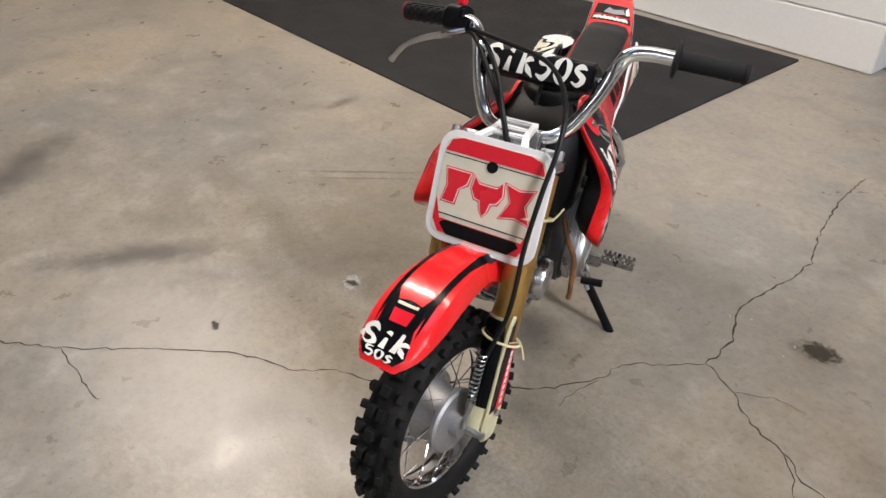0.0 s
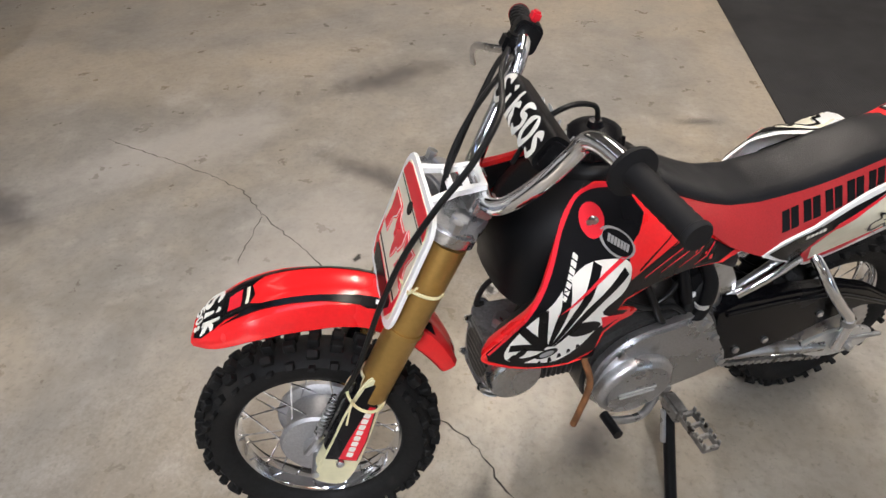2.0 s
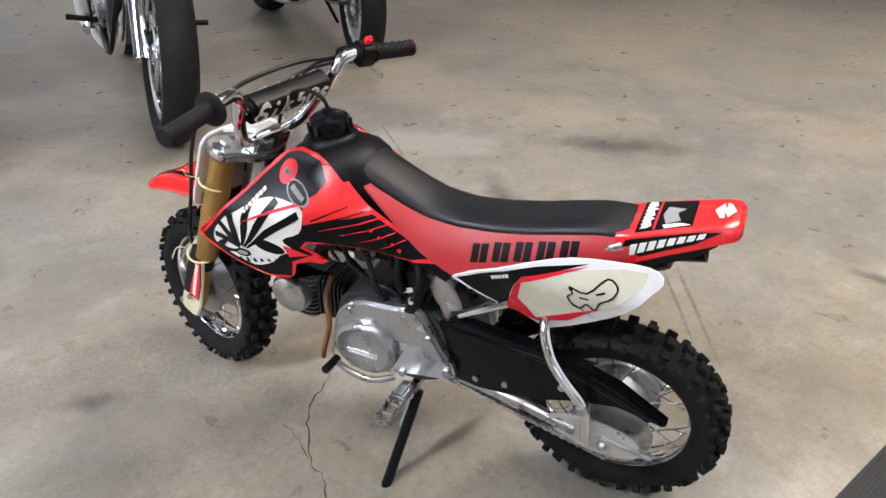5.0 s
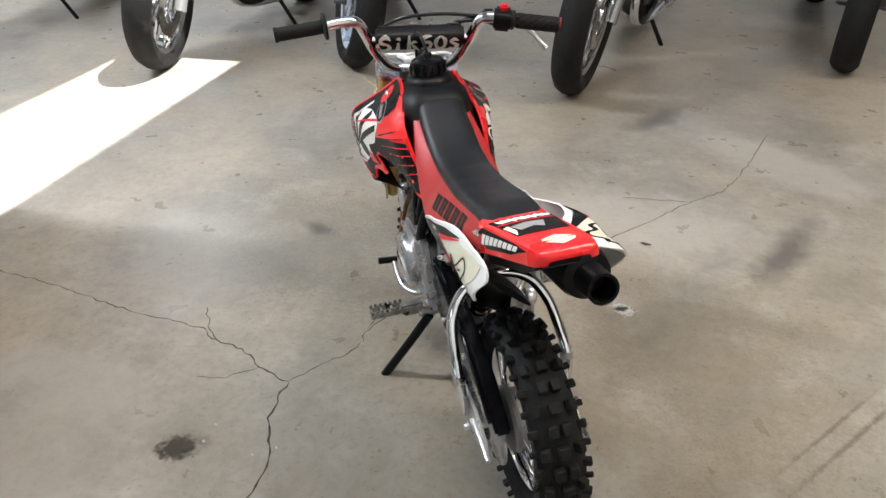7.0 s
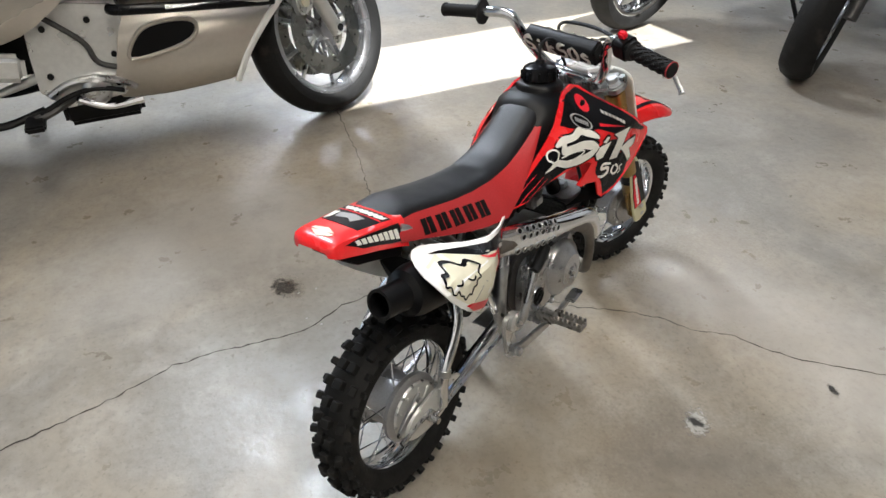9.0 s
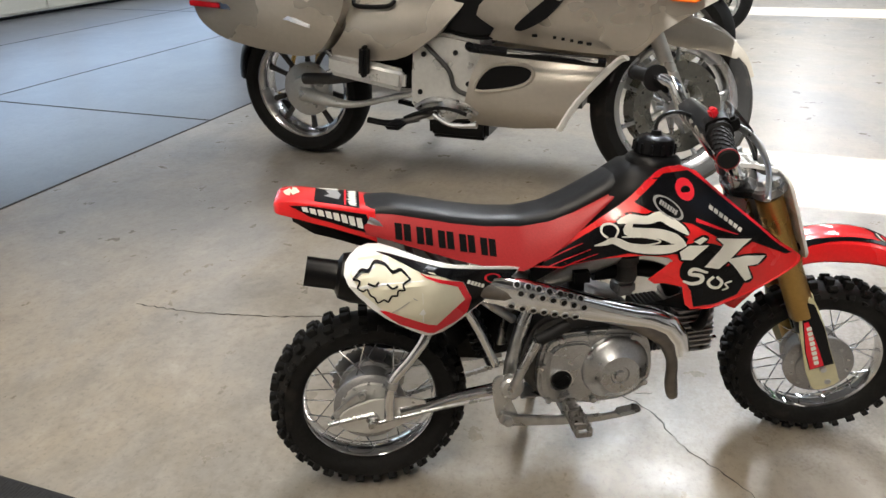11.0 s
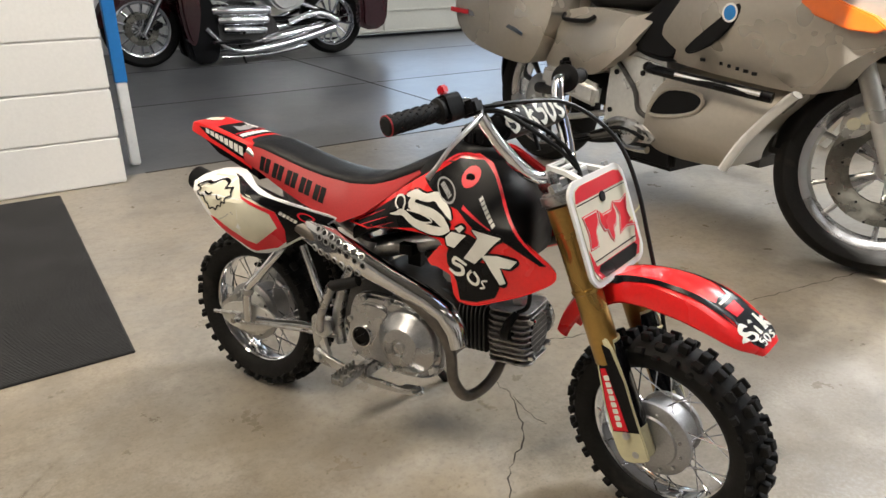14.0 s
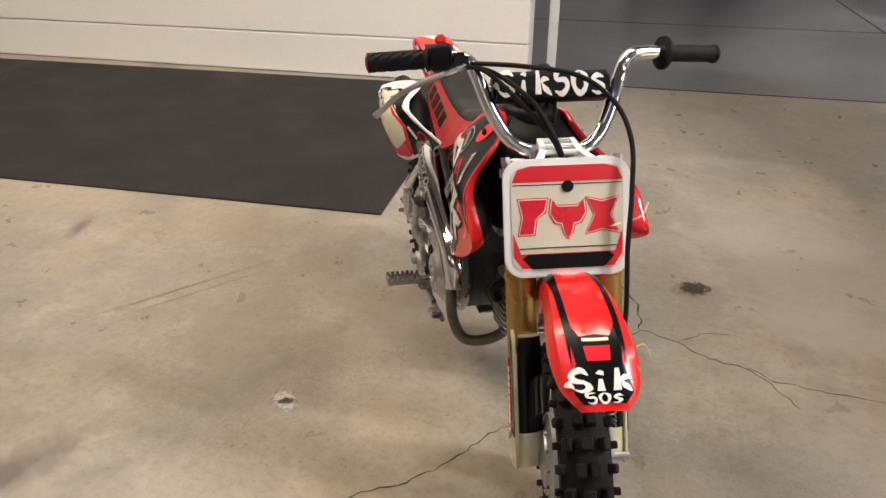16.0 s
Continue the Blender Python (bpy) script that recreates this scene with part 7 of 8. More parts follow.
def arc_fender(parent, name, m, R, w, a0, a1, material, drop=0.03, label=""):
    rows = []
    for i in range(17):
        a = radians(a0 + (a1 - a0) * i / 16)
        c = Vector((math.cos(a), 0, math.sin(a)))
        k = 1 - 0.35 * max(0, abs(i - 8) - 5) / 3
        top = [c * (R - drop * abs(u) ** 3) + Vector((0, w / 2 * u * k, 0)) for u in (-1, -0.9, -0.6, 0, 0.6, 0.9, 1)]
        rows.append(top + [p - c * 0.006 for p in top[::-1]])
    return part(name, rings(rows), material, parent, label, m)


def street_bike(m, label, body, rim_mat, R=0.30, base=1.42, cast=True, steer=0.0, lean=4.0, rake=27, fork_mat=None, group="parked motorcycles", front_w=0.12, reflectors=False, kind_name="motorcycle", engine_mat=None, disc=0.14, spokes=5):
    """A parked road motorcycle; the front tyre stands on the origin, and it faces +x."""
    fork_mat, engine_mat = fork_mat or CHROME, engine_mat or DARK_ALLOY
    t = thing(kind_name, m @ pose(0, 0, 0, -lean), label, "motorcycle", group)
    fk = pose(0, 0, R, 0, -rake, steer * 0.3) @ pose(0, 0, 0, 0, 0, steer)
    street_wheel(t, fk, R, front_w, R * 0.72, cast, disc, spokes, rim_mat)
    for s in (1, -1):
        leg = part("fork_leg", tube([(-0.02, 0.085 * s, -0.02), (-0.02, 0.085 * s, 0.30), (-0.02, 0.085 * s, 0.301), (-0.02, 0.085 * s, 0.62)], [0.028, 0.028, 0.021, 0.021], 16, 1), fork_mat, t, "", fk)
        if disc:
            part("brake_caliper", box(0.05, 0.04, 0.10, 0.012, fk @ pose(-0.10, 0.055 * s, 0.09, 0, -30, 0)), BLACK, leg)
        if reflectors:
            part("reflector", box(0.012, 0.012, 0.045, 0.004, fk @ pose(0.012, 0.10 * s, 0.29)), AMBER, leg, "amber fork reflector")
    part("fork_clamp", box(0.07, 0.23, 0.03, 0.01, fk @ pose(-0.03, 0, 0.50)), engine_mat, t)
    arc_fender(t, "front_fender", fk, R + 0.028, front_w + 0.02, 45 - rake, 175 - rake, body, 0.03)
    street_wheel(t, pose(-base, 0, R * 0.98), R * 0.98, front_w + 0.04, R * 0.70, cast, 0.0, spokes, rim_mat, "rear_wheel")
    eng = part("engine", box(0.40, 0.30, 0.26, 0.04, pose(-0.70, 0, 0.37)), engine_mat, t, "cast engine block")
    for i in range(7):
        part("fin", box(0.24, 0.29, 0.008, 0.002, pose(-0.62, 0, 0.50 + 0.022 * i, 0, -8, 0)), engine_mat, eng)
    for s in (1, -1):
        part("engine_cover", lathe([(0.085, 0), (0.085, 0.02), (0.07, 0.035), (0.0, 0.038)], 28, "y"), ALLOY, eng, at=pose(-0.76, 0.14 * s, 0.35, 0 if s > 0 else 180))
        part("frame_tube", tube([(-0.32, 0.05 * s, 0.78), (-0.36, 0.12 * s, 0.45), (-0.46, 0.15 * s, 0.23), (-0.90, 0.15 * s, 0.22), (-1.0, 0.13 * s, 0.40)], 0.017, 10), BLACK, t)
        part("exhaust_pipe", tube([(-0.50, 0.09 * s, 0.52), (-0.38, 0.11 * s, 0.42), (-0.42, 0.13 * s, 0.24), (-0.75, 0.16 * s, 0.18), (-1.05, 0.19 * s, 0.20)], 0.021, 12), CHROME, t)
        part("muffler", tube([(-1.02, 0.195 * s, 0.20), (-1.10, 0.20 * s, 0.215), (-1.62, 0.21 * s, 0.30)], [0.024, 0.046, 0.046], 16, 2), CHROME, t)
        part("swing_arm", tube([(-0.98, 0.11 * s, 0.36), (-base, 0.12 * s, R)], 0.022, 10, 1), BLACK, t)
        part("shock", tube([(-1.05, 0.13 * s, 0.66), (-base + 0.04, 0.13 * s, R + 0.06)], 0.026, 12, 1), CHROME, t)
        part("foot_peg", tube([(-0.82, 0.14 * s, 0.28), (-0.82, 0.30 * s, 0.29)], 0.013, 10, 1), BLACK, t)
        part("mirror", lathe([(0.0, -0.012), (0.05, -0.010), (0.052, 0.004), (0.0, 0.006)], 20, "x"), CHROME, t, at=pose(-0.42, 0.36 * s, 1.18))
        part("mirror_stalk", tube([(-0.40, 0.26 * s, 1.02), (-0.40, 0.34 * s, 1.12), (-0.42, 0.36 * s, 1.18)], 0.006, 8), CHROME, t)
        part("grip", tube([(-0.48, 0.26 * s, 0.99), (-0.56, 0.38 * s, 0.97)], 0.017, 12, 1), GRIP, t)
    rows = [[Vector((x, w * math.cos(2 * math.pi * i / 16), zc + h * math.sin(2 * math.pi * i / 16))) for i in range(16)] for x, zc, w, h in ((-0.36, 0.82, 0.04, 0.04), (-0.42, 0.84, 0.11, 0.10), (-0.55, 0.85, 0.15, 0.12), (-0.70, 0.82, 0.15, 0.10), (-0.85, 0.77, 0.10, 0.06))]
    part("fuel_tank", rings(rows), body, t)
    rows = [[Vector((x, w * math.cos(2 * math.pi * i / 16), zc + h * math.sin(2 * math.pi * i / 16))) for i in range(16)] for x, zc, w, h in ((-0.82, 0.76, 0.09, 0.04), (-1.0, 0.72, 0.14, 0.05), (-1.2, 0.74, 0.13, 0.06), (-1.45, 0.78, 0.09, 0.05))]
    part("seat", rings(rows), BLACK_SEAT, t)
    arc_fender(t, "rear_fender", pose(-base, 0, R), R + 0.05, front_w + 0.07, 40, 160, body)
    part("handlebar", tube([(-0.57, 0.39, 0.97), (-0.47, 0.25, 0.99), (-0.38, 0.12, 0.94), (-0.36, 0, 0.93), (-0.38, -0.12, 0.94), (-0.47, -0.25, 0.99), (-0.57, -0.39, 0.97)], 0.012, 10), CHROME, t)
    hl = part("headlight", lathe([(0.0, -0.10), (0.05, -0.09), (0.085, -0.03), (0.09, 0.02), (0.0, 0.03)], 28, "x"), CHROME, t, at=pose(-0.24, 0, 0.84))
    part("lens", lathe([(0.0, 0.034), (0.08, 0.024), (0.082, 0.018), (0, 0.018)], 28, "x"), WHITE, hl, at=pose(-0.24, 0, 0.84))
    part("side_stand", tube([(-0.80, 0.12, 0.22), (-0.83, 0.25, lean * 0.0045 * 0.9)], 0.011, 8, 1), BLACK, t)
    return t


def in_room(a, b, turn):
    """Room place; b runs away from the block wall. turn: the heading, from the direction away from the wall."""
    return ROOM @ pose(a, -b, 0, 0, 0, -90 + turn)


street_bike(in_room(0.10, 2.15, 170), "black cruiser with wire wheel and amber fork reflectors, front on", BLACK, CHROME, R=0.335, cast=False, steer=0, fork_mat=CHROME, reflectors=True, lean=8)
street_bike(in_room(1.12, 2.30, 192), "black sport motorcycle with pale blue-grey cast wheels, parked in the row", GLOSS_BLACK, mat("pale_blue_wheel", (0.55, 0.60, 0.70), 0.35, 0.4), R=0.30, steer=14, lean=5, fork_mat=DARK_ALLOY, front_w=0.13)
street_bike(in_room(2.00, 2.08, 176), "silver-wheeled sport motorcycle with dark bodywork standing in the sun patch", GREEN, CHROME, R=0.30, steer=12, lean=6, fork_mat=SILVER)
street_bike(in_room(3.28, 1.95, 180), "dark motorcycle with cast wheels, parked in the row", BLACK, SILVER, R=0.30, lean=5)
street_bike(in_room(-1.07, 2.70, 174), "black motorcycle with silver cast wheels, parked in the row", BLACK, SILVER, R=0.31, steer=-10, lean=6, fork_mat=DARK_ALLOY)
street_bike(in_room(3.25, 0.36, 4), "black sport motorcycle with red-hubbed cast wheels beside the tourer", GLOSS_BLACK, DARK_ALLOY, R=0.30, lean=4, fork_mat=BLACK, steer=-14)
street_bike(in_room(5.25, 0.50, 4), "white and silver sport motorcycle further along the row", SILVER, SILVER, R=0.30, lean=4, steer=-16)
street_bike(in_room(7.3, 0.50, 2), "dark motorcycle further along the row", BLACK, SILVER, R=0.30, lean=4, steer=-12)
cruiser = street_bike(in_room(0.78, -5.47, -90), "maroon and chrome cruiser in the back room", MAROON, CHROME, R=0.33, base=1.80, cast=True, lean=3, rake=32, spokes=7, engine_mat=CHROME, front_w=0.14, kind_name="cruiser_motorcycle")
# its long bodywork: deep fenders, side covers, saddlebags and broad chromed pipes
arc_fender(cruiser, "fender_skirt", pose(0, 0, 0.33), 0.385, 0.20, 5, 160, MAROON, 0.13, "deep maroon front fender")
arc_fender(cruiser, "fender_skirt", pose(-1.80, 0, 0.33), 0.40, 0.22, 30, 170, MAROON, 0.05, "deep maroon rear fender")
for s in (1, -1):
    part("saddlebag", slab(curve2([(-1.48, 0.66), (-1.88, 0.62), (-1.99, 0.50), (-2.01, 0.27), (-2.26, 0.29), (-2.30, 0.62), (-2.22, 0.84), (-1.55, 0.84)], 3), 0.16 * s, 0.32 * s, 0.04, 3), MAROON, cruiser, "maroon hard saddlebag")
    part("side_cover", slab(curve2([(-1.47, 0.56), (-1.40, 0.76), (-1.08, 0.76), (-1.08, 0.62), (-1.20, 0.46), (-1.36, 0.47)], 3), 0.12 * s, 0.22 * s, 0.03, 3), PALE, cruiser, "silver side cover")
    case = part("engine_case", slab(curve2([(-1.16, 0.16), (-1.18, 0.34), (-1.02, 0.50), (-0.70, 0.52), (-0.56, 0.44), (-0.52, 0.20), (-0.70, 0.14)], 3), 0.10 * s, 0.20 * s, 0.04, 3), DARK_ALLOY, cruiser, "dark engine side with chromed covers")
    for zz, x0, x1, r in ((0.66, -1.06, -0.60, 0.034), (0.585, -1.10, -0.62, 0.034), (0.47, -1.08, -0.60, 0.046), (0.385, -1.06, -0.64, 0.044), (0.30, -1.04, -0.68, 0.040)):
        part("cylinder_cover", tube([(x0, 0.20 * s, zz), (x0 + 0.03, 0.225 * s, zz), (x1 - 0.03, 0.225 * s, zz + 0.012), (x1, 0.20 * s, zz + 0.012)], [r * 0.7, r, r, r * 0.7], 14, 3), CHROME, case, "chromed cylinder cover")
    part("radiator_cowl", slab(curve2([(-0.36, 0.06), (-0.58, 0.05), (-0.62, 0.30), (-0.56, 0.62), (-0.40, 0.70), (-0.34, 0.40)], 3), 0.06 * s, 0.24 * s, 0.03, 2), BLACK, cruiser, "black radiator cowl")
    part("frame_rail", tube([(-0.62, 0.20 * s, 0.07), (-1.10, 0.21 * s, 0.08), (-1.45, 0.20 * s, 0.13)], 0.020, 10), CHROME, cruiser)
    part("swing_arm", tube([(-1.30, 0.17 * s, 0.34), (-1.60, 0.18 * s, 0.42), (-1.80, 0.18 * s, 0.34)], [0.03, 0.035, 0.045], 12), CHROME, cruiser, "chromed swing arm")
    part("floorboard", box(0.34, 0.10, 0.02, 0.006, pose(-0.70, 0.31 * s, 0.22)), BLACK, cruiser)
    part("long_pipe", tube([(-0.50, 0.25 * s, 0.34), (-0.72, 0.26 * s, 0.14), (-1.10, 0.27 * s, 0.15), (-1.72, 0.28 * s, 0.29)], [0.022, 0.026, 0.034, 0.044], 16, 4), CHROME, cruiser, "long chromed exhaust pipe")
    part("leg_fairing", slab(curve2([(-0.40, 0.24), (-0.46, 0.60), (-0.36, 0.86), (-0.28, 0.60), (-0.32, 0.26)], 3), 0.16 * s, 0.34 * s, 0.03, 2), MAROON, cruiser, "maroon leg fairing")



def shell(outline, s, y_out, deep, across, down, n=3):
    """A body panel curved in both directions: its outer face lies y_out from the middle, falling off across and down its length."""
    pts = curve2(outline, n)
    us, vs = [p[0] for p in pts], [p[1] for p in pts]
    uc, vc, ru, rv = (min(us) + max(us)) / 2, (min(vs) + max(vs)) / 2, (max(us) - min(us)) / 2, (max(vs) - min(vs)) / 2

    def surf(u, v):
        a, b = (u - uc) / ru, (v - vc) / rv
        return (u, s * (y_out - across * a * a - down * abs(b) ** 2.4), v), (0, s, 0)
    return sheet(pts, surf, deep, 0.0, 0.035)


def mudguard(parent, m, R, w):
    """The tourer's front mudguard: pointed in front, with deep side skirts."""
    rows = []
    for i in range(19):
        f = i / 18
        a = radians(20 + 92 * f)
        c = Vector((math.cos(a), 0, math.sin(a)))
        skirt = float(np.interp(f, [0, 0.15, 0.4, 0.7, 0.92, 1], [0.010, 0.040, 0.095, 0.118, 0.100, 0.060]))
        k = float(np.interp(f, [0, 0.2, 0.5, 1], [0.35, 0.78, 1.0, 1.0]))
        half = [(0, 0), (0.45, 0.004), (0.8, 0.018), (0.95, 0.040), (1.0, 0.30), (1.02, 0.62), (1.0, 1.0)]
        side = [(u, d * skirt if d > 0.05 else d) for u, d in half]
        line = [(-u, d) for u, d in side[:0:-1]] + side
        out = [c * (R - d) + Vector((0, u * k * w / 2, 0)) for u, d in line]
        rows.append(out + [Vector((p.x, p.y * 0.95, p.z)) - c * 0.005 for p in out[::-1]])
    return part("front_fender", rings(rows), PEARL, parent, "champagne front mudguard with deep skirts", m)


def touring_bike(m):
    """The champagne tourer; the rear tyre's contact is the origin, it faces +x and shows its right side (-y)."""
    t = thing("touring_motorcycle", m, "large champagne touring motorcycle with panniers and full fairing", "motorcycle", "parked motorcycles")
    XR, XF = 0.02, 1.548
    street_wheel(t, pose(XR, 0, 0.295), 0.295, 0.15, 0.215, True, 0.0, 5, WHEEL_SILVER, "rear_wheel", DARK_ALLOY)
    fk = pose(XF, 0, 0.305, 0, -26, 0) @ pose(0, 0, 0, 0, 0, 31)      # the bars are turned to the left
    fw = fk @ pose(0, 0, 0, 0, 26, 0)
    street_wheel(t, fw, 0.305, 0.125, 0.232, True, 0.165, 5, WHEEL_SILVER, spoke_mat=STEEL, slim=0.62)
    for s in (1, -1):
        y = 0.098 * s
        leg = part("fork_leg", tube([(0, y, -0.02), (0, y, 0.20), (0, y, 0.50)], [0.025, 0.026, 0.026], 18, 1), PALE, t, "silver painted fork leg", fk)
        part("axle_hole", lathe([(0.013, 0), (0.013, 0.004), (0.0, 0.004)], 16, "y"), BLACK, leg, at=fk @ pose(0, y + (0.024 if s > 0 else -0.028), 0))
        cal = part("brake_caliper", slab(curve2([(-0.05, 0.03), (-0.02, 0.085), (0.05, 0.08), (0.055, 0.04), (0.0, 0.01)], 3), 0.066 * s, 0.104 * s, 0.008), PALE, leg, "silver brake caliper with black face", fw @ pose(-0.085, 0, 0.075, 0, -35, 0))
        for i in range(2):
            part("piston_cover", lathe([(0.018, 0), (0.018, 0.004), (0.012, 0.006), (0, 0.004)], 18, "y"), BLACK if s > 0 else CREAM, cal, at=fw @ pose(-0.085, 0, 0.075, 0, -35, 0) @ pose(-0.01 + 0.036 * i, 0.106 * s - (0.004 if s < 0 else 0), 0.05))
        # pannier
        pn = [(-0.255, 0.665), (-0.225, 0.60), (-0.13, 0.545), (0.06, 0.505), (0.222, 0.485), (0.30, 0.515), (0.37, 0.585), (0.425, 0.68), (0.438, 0.80), (0.40, 0.90), (0.10, 0.93), (-0.18, 0.90), (-0.262, 0.78)]
        pan = part("pannier", shell(pn, s, 0.385, 0.19, 0.045, 0.065), PEARL, t, "champagne painted hard pannier")
        part("reflector_strip", slab([(-0.235, 0.668), (-0.10, 0.658), (0.20, 0.622), (0.29, 0.600), (0.295, 0.612), (0.20, 0.645), (-0.10, 0.682), (-0.235, 0.686)], 0.365 * s, 0.376 * s, 0.003), CHROME, pan, "bright trim strip")
        part("marker_lens", slab([(-0.245, 0.668), (-0.10, 0.660), (-0.10, 0.680), (-0.245, 0.688)], 0.360 * s, 0.379 * s, 0.003), RED_LENS, pan, "red marker lens")
        # body side under the seat
        sd = [(0.425, 0.70), (0.62, 0.715), (0.80, 0.70), (0.90, 0.72), (0.80, 0.60), (0.74, 0.555), (0.64, 0.495), (0.52, 0.470), (0.30, 0.475), (0.36, 0.545), (0.40, 0.60)]
        part("side_cover", shell(sd, s, 0.295, 0.13, 0.015, 0.045, 2), PEARL, t, "champagne side cover")
        part("grab_rail", tube([(0.44, 0.282 * s, 0.69), (0.46, 0.300 * s, 0.672), (0.58, 0.302 * s, 0.672), (0.61, 0.282 * s, 0.69)], 0.008, 8), BLACK, t)
        # black knee panel
        kn = [(0.755, 0.655), (0.77, 0.605), (0.83, 0.572), (0.955, 0.560), (1.01, 0.60), (1.12, 0.80), (1.06, 0.86), (0.96, 0.80)]
        part("knee_panel", slab(curve2(kn, 3), 0.16 * s, 0.262 * s, 0.02, 3), BLACK, t, "matt black knee panel")
        # upper fairing half
        fa = [(0.912, 0.600), (0.935, 0.568), (1.05, 0.555), (1.25, 0.540), (1.46, 0.528), (1.515, 0.545), (1.575, 0.612), (1.66, 0.668), (1.80, 0.752), (1.815, 0.80), (1.72, 0.93), (1.50, 1.06), (1.25, 1.08), (1.12, 0.93), (1.02, 0.76), (0.935, 0.68)]
        fr = part("fairing", shell(fa, s, 0.335, 0.15, 0.055, 0.075, 2), PEARL, t, "champagne painted side fairing")
        vt = [(1.085, 0.612), (1.10, 0.640), (1.22, 0.735), (1.26, 0.765), (1.27, 0.735), (1.20, 0.655), (1.12, 0.612)]
        part("air_vent", slab(curve2(vt, 3), 0.318 * s, 0.331 * s, 0.003), BLACK, fr, "black slanted air vent")
        part("maker_badge", lathe([(0.021, 0), (0.021, 0.004), (0.018, 0.005), (0, 0.005)], 24, "y"), BLUE, fr, "round blue and white badge", pose(1.235, 0.328 * s, 0.735, 0 if s > 0 else 180))
        part("badge_ring", lathe([(0.027, 0), (0.027, 0.004), (0.021, 0.004), (0.021, 0)], 24, "y", True), WHITE, fr, "", pose(1.235, 0.328 * s, 0.735, 0 if s > 0 else 180))
        for i, wdt in enumerate((0.020, 0.012, 0.012, 0.012, 0.018, 0.018)):
            part("lettering_bar", box(wdt, 0.003, 0.010, 0.001, pose(1.155 + 0.030 * i + (0.04 if i > 0 else 0), 0.326 * s, 0.595 - 0.004 * i)), BLACK, fr)
        am = [(1.452, 0.800), (1.455, 0.770), (1.50, 0.742), (1.60, 0.712), (1.672, 0.708), (1.700, 0.722), (1.66, 0.748), (1.58, 0.775), (1.52, 0.80)]
        part("turn_signal", slab(am, 0.300 * s, 0.333 * s, 0.004), AMBER, fr, "large amber turn signal lens")
        # lower fairing with dark opening
        lo = [(0.87, 0.240), (0.95, 0.232), (1.06, 0.238), (1.20, 0.255), (1.245, 0.268), (1.30, 0.36), (1.42, 0.500), (1.40, 0.528), (1.20, 0.535), (0.97, 0.540), (0.93, 0.50), (0.90, 0.44), (0.88, 0.37), (0.86, 0.30)]
        lf = part("lower_fairing", shell(lo, s, 0.290, 0.16, 0.035, 0.090, 2), PEARL, t, "champagne lower fairing with a dark air opening")
        op = [(0.925, 0.390), (0.945, 0.445), (1.00, 0.484), (1.10, 0.490), (1.145, 0.468), (1.12, 0.425), (1.03, 0.398)]
        part("air_opening", slab(curve2(op, 3), 0.279 * s, 0.288 * s, 0.002), BLACK, lf, "black air opening")
        part("opening_rim", tube([(x, 0.287 * s, zz) for x, zz in curve2(op, 3)], 0.007, 8, 1, True), PEARL, lf)
        part("fairing_edge", tube([(1.245, 0.272 * s, 0.262), (1.31, 0.272 * s, 0.37), (1.43, 0.272 * s, 0.505), (1.47, 0.29 * s, 0.53)], 0.016, 8, 5, flat=0.5), WHITE, lf, "pale edge of the lower fairing")
        part("crash_bar", tube([(0.90, 0.290 * s, 0.545), (0.96, 0.318 * s, 0.542), (1.30, 0.322 * s, 0.522), (1.40, 0.300 * s, 0.512)], 0.016, 12), GLOSS_BLACK, t, "black crash bar with a chrome trim")
        part("bar_trim", tube([(1.06, 0.332 * s, 0.540), (1.38, 0.328 * s, 0.522)], 0.008, 8, 1), CHROME, t)
        # gearbox and engine side, pale castings
        gb = [(0.655, 0.560), (0.78, 0.575), (0.92, 0.555), (0.950, 0.44), (0.955, 0.34), (0.88, 0.265), (0.70, 0.250), (0.635, 0.31), (0.64, 0.42)]
        g = part("gearbox_side", slab(gb, 0.08 * s, 0.235 * s, 0.012, 2), PALE, t, "pale cast gearbox side plate")
        for x, zz in ((0.70, 0.50), (0.83, 0.51), (0.68, 0.36), (0.88, 0.40), (0.74, 0.28), (0.87, 0.31)):
            part("plate_bolt", lathe([(0.010, 0), (0.010, 0.006), (0.005, 0.008)], 8, "y"), BLACK, g, at=pose(x, 0.235 * s if s > 0 else -0.243, zz))
        part("casting_rib", tube([(0.70, 0.238 * s, 0.54), (0.80, 0.242 * s, 0.45), (0.83, 0.242 * s, 0.38), (0.92, 0.24 * s, 0.35)], 0.009, 8), DARK_ALLOY, g)
        part("casting_rib", tube([(0.66, 0.238 * s, 0.30), (0.74, 0.246 * s, 0.335), (0.86, 0.25 * s, 0.325), (0.92, 0.24 * s, 0.29)], 0.012, 8), STEEL, g)
        part("casting_pod", lathe([(0.045, 0), (0.045, 0.02), (0.03, 0.03), (0, 0.032)], 20, "y"), STEEL, g, at=pose(0.80, 0.235 * s, 0.30, 0 if s > 0 else 180))
        part("foot_peg", box(0.06, 0.10, 0.02, 0.006, pose(0.60, 0.30 * s, 0.245)), BLACK, t, "black rubber foot peg")
        part("peg_bracket", tube([(0.74, 0.22 * s, 0.285), (0.66, 0.26 * s, 0.262), (0.60, 0.27 * s, 0.245)], 0.013, 8), DARK_ALLOY, t)
        part("pillion_peg", box(0.035, 0.05, 0.115, 0.012, pose(0.475, 0.300 * s, 0.475, 0, 6, 0)), BLACK, t, "folded pillion foot rest")
        part("pillion_bracket", box(0.34, 0.05, 0.085, 0.02, pose(0.455, 0.245 * s, 0.425, 0, 9, 0), 3), PALE, t, "cast pillion foot rest bracket")
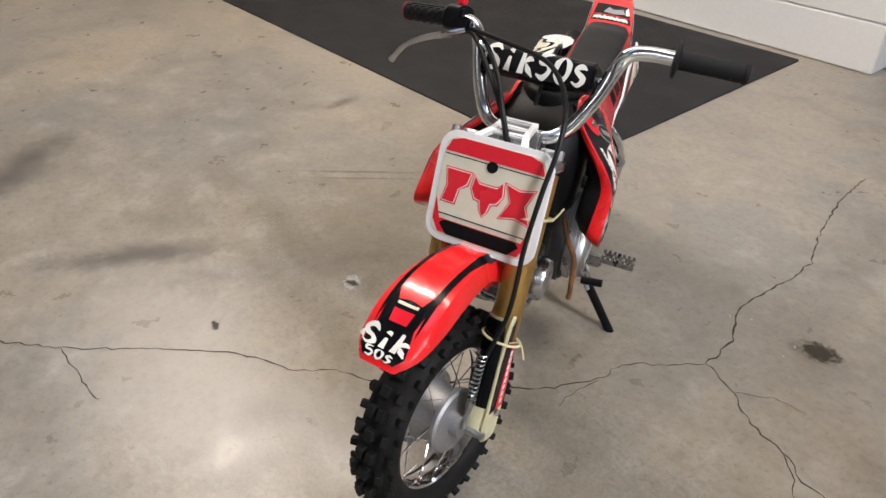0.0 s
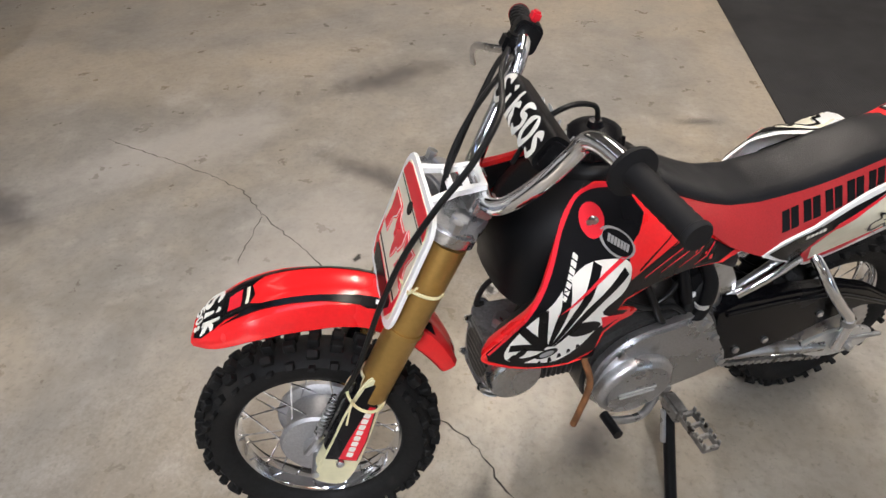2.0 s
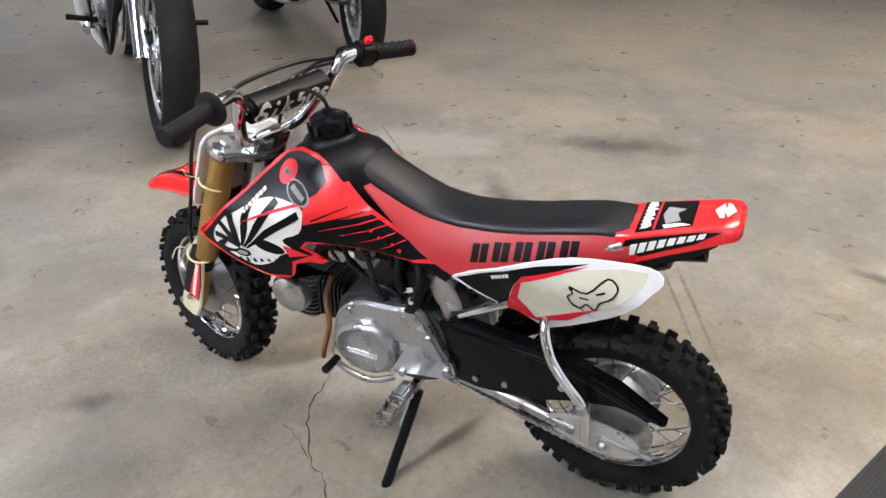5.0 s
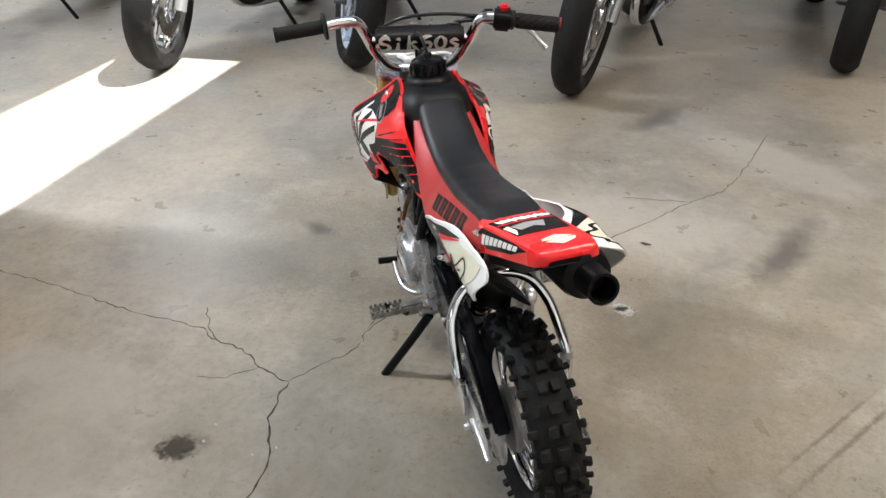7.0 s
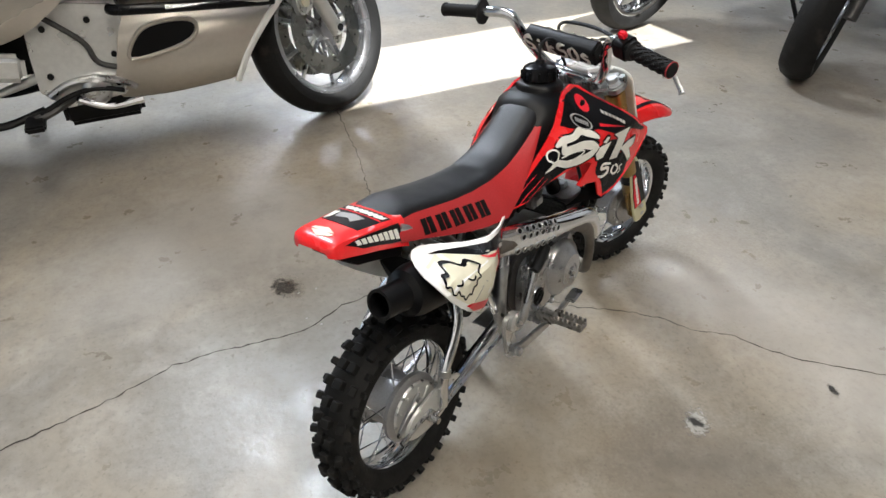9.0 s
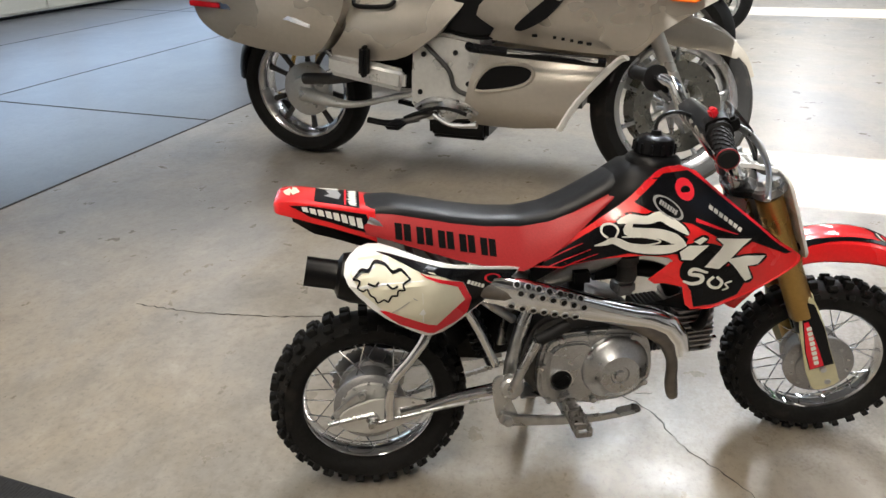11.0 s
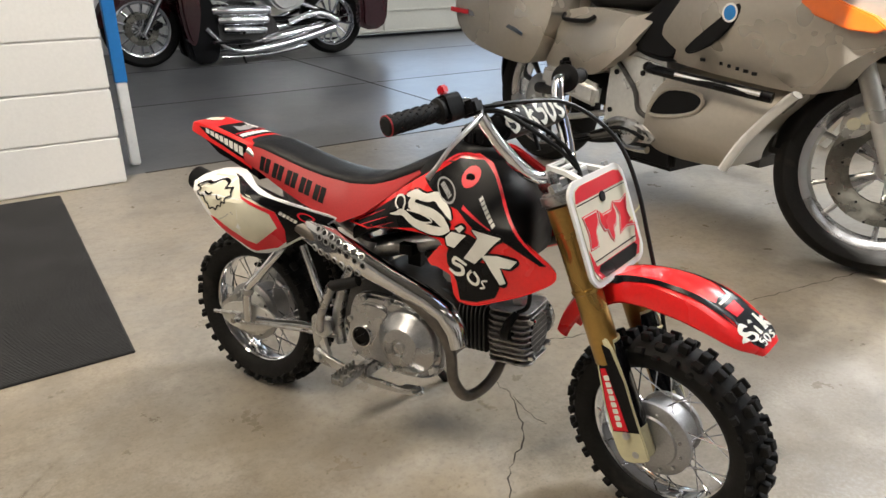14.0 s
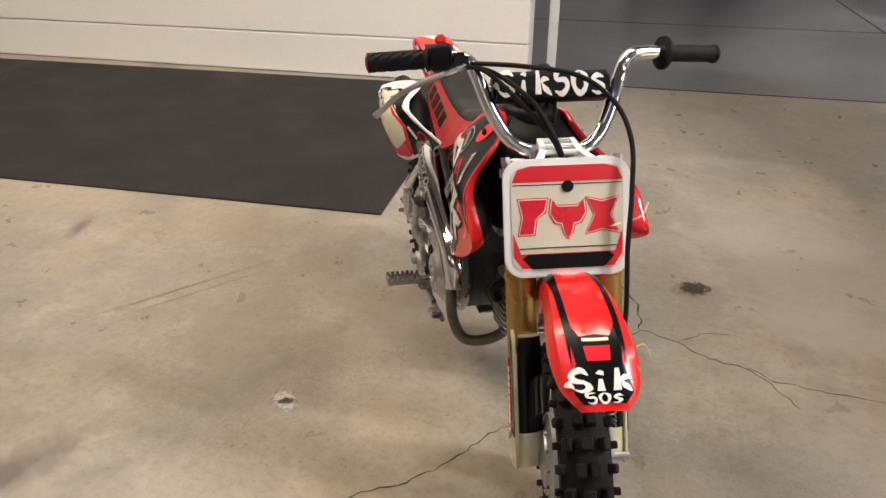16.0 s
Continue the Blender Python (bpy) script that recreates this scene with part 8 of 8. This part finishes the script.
    sw = part("swing_arm", tube([(0.06, -0.105, 0.288), (0.20, -0.135, 0.270), (0.34, -0.150, 0.268), (0.52, -0.165, 0.310), (0.68, -0.155, 0.348)], [0.036, 0.024, 0.013, 0.012, 0.016], 14, 5), PALE, t, "cast swing arm and final drive")
    part("final_drive", lathe([(0.112, 0.02), (0.112, -0.015), (0.098, -0.028), (0.060, -0.038), (0.055, -0.052), (0.03, -0.058), (0, -0.058)], 28, "y"), PALE, sw, at=pose(0.06, -0.062, 0.295))
    part("drive_strut", tube([(0.08, -0.11, 0.35), (0.25, -0.15, 0.37), (0.42, -0.16, 0.40)], 0.024, 12), DARK_ALLOY, sw)
    part("belly", box(0.62, 0.24, 0.30, 0.06, pose(0.98, 0, 0.38), 3), DARK_ALLOY, t, "dark engine underside")
    part("sump", box(0.26, 0.30, 0.10, 0.02, pose(0.80, 0, 0.205), 3), BLACK, t, "black sump and stand linkage")
    part("gear_linkage", tube([(0.62, -0.27, 0.262), (0.72, -0.262, 0.300), (0.80, -0.262, 0.310), (0.88, -0.258, 0.290)], 0.008, 8), BLACK, t, "black foot lever linkage")
    part("rear_brake_pedal", tube([(0.74, -0.25, 0.28), (0.82, -0.275, 0.252), (0.93, -0.285, 0.262)], [0.010, 0.009, 0.013], 8), CHROME, t, "chromed foot brake lever")
    part("seat_rail_tube", tube([(0.40, -0.21, 0.50), (0.55, -0.235, 0.52), (0.66, -0.235, 0.56)], 0.012, 8), BLACK, t)
    # plain black box added to fill the dark gap behind the foot rests
    part("subframe_gap", box(0.30, 0.30, 0.20, 0.03, pose(0.55, 0, 0.44), 2), BLACK, t, "black box filling the gap behind the foot rests")
    part("inner_fender", tube([(1.22, 0, 0.30), (1.25, 0, 0.48), (1.36, 0, 0.62), (1.54, 0, 0.68)], 0.10, 12, 6, flat=0.25), BLACK, t, "black inner mudguard")
    mudguard(t, fw, 0.322, 0.158)
    arc_fender(t, "fender_tail", fw, 0.323, 0.15, 115, 178, BLACK, 0.05, "black rear part of the front fender")
    arc_fender(t, "rear_fender", pose(XR, 0, 0.295), 0.33, 0.19, 40, 175, BLACK, 0.05, "black rear mudguard")
    rows = [[Vector((x, w * math.cos(2 * math.pi * i / 18), zc + h * math.sin(2 * math.pi * i / 18))) for i in range(18)] for x, zc, w, h in ((0.36, 0.80, 0.16, 0.06), (0.48, 0.77, 0.22, 0.085), (0.66, 0.765, 0.24, 0.085), (0.82, 0.79, 0.20, 0.08), (0.98, 0.82, 0.12, 0.05))]
    part("seat", rings(rows), BLACK_SEAT, t, "black touring saddle")
    part("top_case", slab(curve2([(-0.30, 0.95), (-0.28, 1.20), (0.0, 1.30), (0.22, 1.22), (0.26, 0.98)], 3), -0.28, 0.28, 0.06, 4), PEARL, t, "champagne top case")
    part("tail", box(0.50, 0.40, 0.10, 0.04, pose(0.05, 0, 0.90), 3), PEARL, t)
    part("tank_cover", box(0.46, 0.36, 0.22, 0.09, pose(1.08, 0, 0.92), 4), PEARL, t)
    part("nose", slab(curve2([(1.62, 0.70), (1.80, 0.75), (1.83, 0.82), (1.74, 0.95), (1.55, 1.05)], 3), -0.16, 0.16, 0.03, 3), PEARL, t)
    part("windshield", slab([(1.52, 1.04), (1.56, 1.05), (1.28, 1.46), (1.26, 1.45)], -0.24, 0.24, 0.004), CLEAR_PLASTIC, t)
    part("handlebar", tube([(1.02, 0.36, 1.05), (1.16, 0.28, 1.10), (1.26, 0, 1.10), (1.16, -0.28, 1.10), (1.02, -0.36, 1.05)], 0.013, 10), BLACK, t)
    part("centre_stand", tube([(0.62, -0.12, 0.22), (0.50, -0.15, 0.20), (0.40, -0.16, 0.21)], 0.013, 8, 4), BLACK, t)
    part("centre_stand", tube([(0.62, 0.12, 0.22), (0.50, 0.15, 0.20), (0.40, 0.16, 0.21)], 0.013, 8, 4), BLACK, t)
    for o in t.children_recursive:   # shortens the body along its length to fit the camera's view
        if not o.name.startswith(("front_wheel", "rear_wheel", "tyre", "hub", "spoke", "brake", "disc", "fork", "axle", "piston", "front_fender", "fender_tail", "rear_fender")):
            o.data.transform(Matrix.Diagonal((0.955, 1, 1, 1)))
    return t


touring_bike(in_room(1.775, -1.12, 0))

# paddock stand behind the tourer
st = thing("paddock_stand", in_room(2.45, -1.55, 0), "brass-coloured steel paddock stand on small black castors", "stand")
for s in (1, -1):
    part("upright", tube([(0.0, 0.14 * s, 0.04), (0.02, 0.14 * s, 0.20), (0.06, 0.12 * s, 0.34)], 0.012, 10), GOLD, st)
    part("castor", lathe([(0.012, -0.014), (0.040, -0.016), (0.045, 0), (0.040, 0.016), (0.012, 0.014)], 24, "y"), BLACK, st, "small black castor wheel", pose(0.0, 0.175 * s, 0.045))
part("crossbar", tube([(0.0, -0.16, 0.045), (0.0, 0.16, 0.045)], 0.011, 10, 1), GOLD, st)
part("handle", tube([(0.0, 0, 0.05), (-0.18, 0, 0.06), (-0.34, 0, 0.10)], 0.012, 10), GOLD, st)
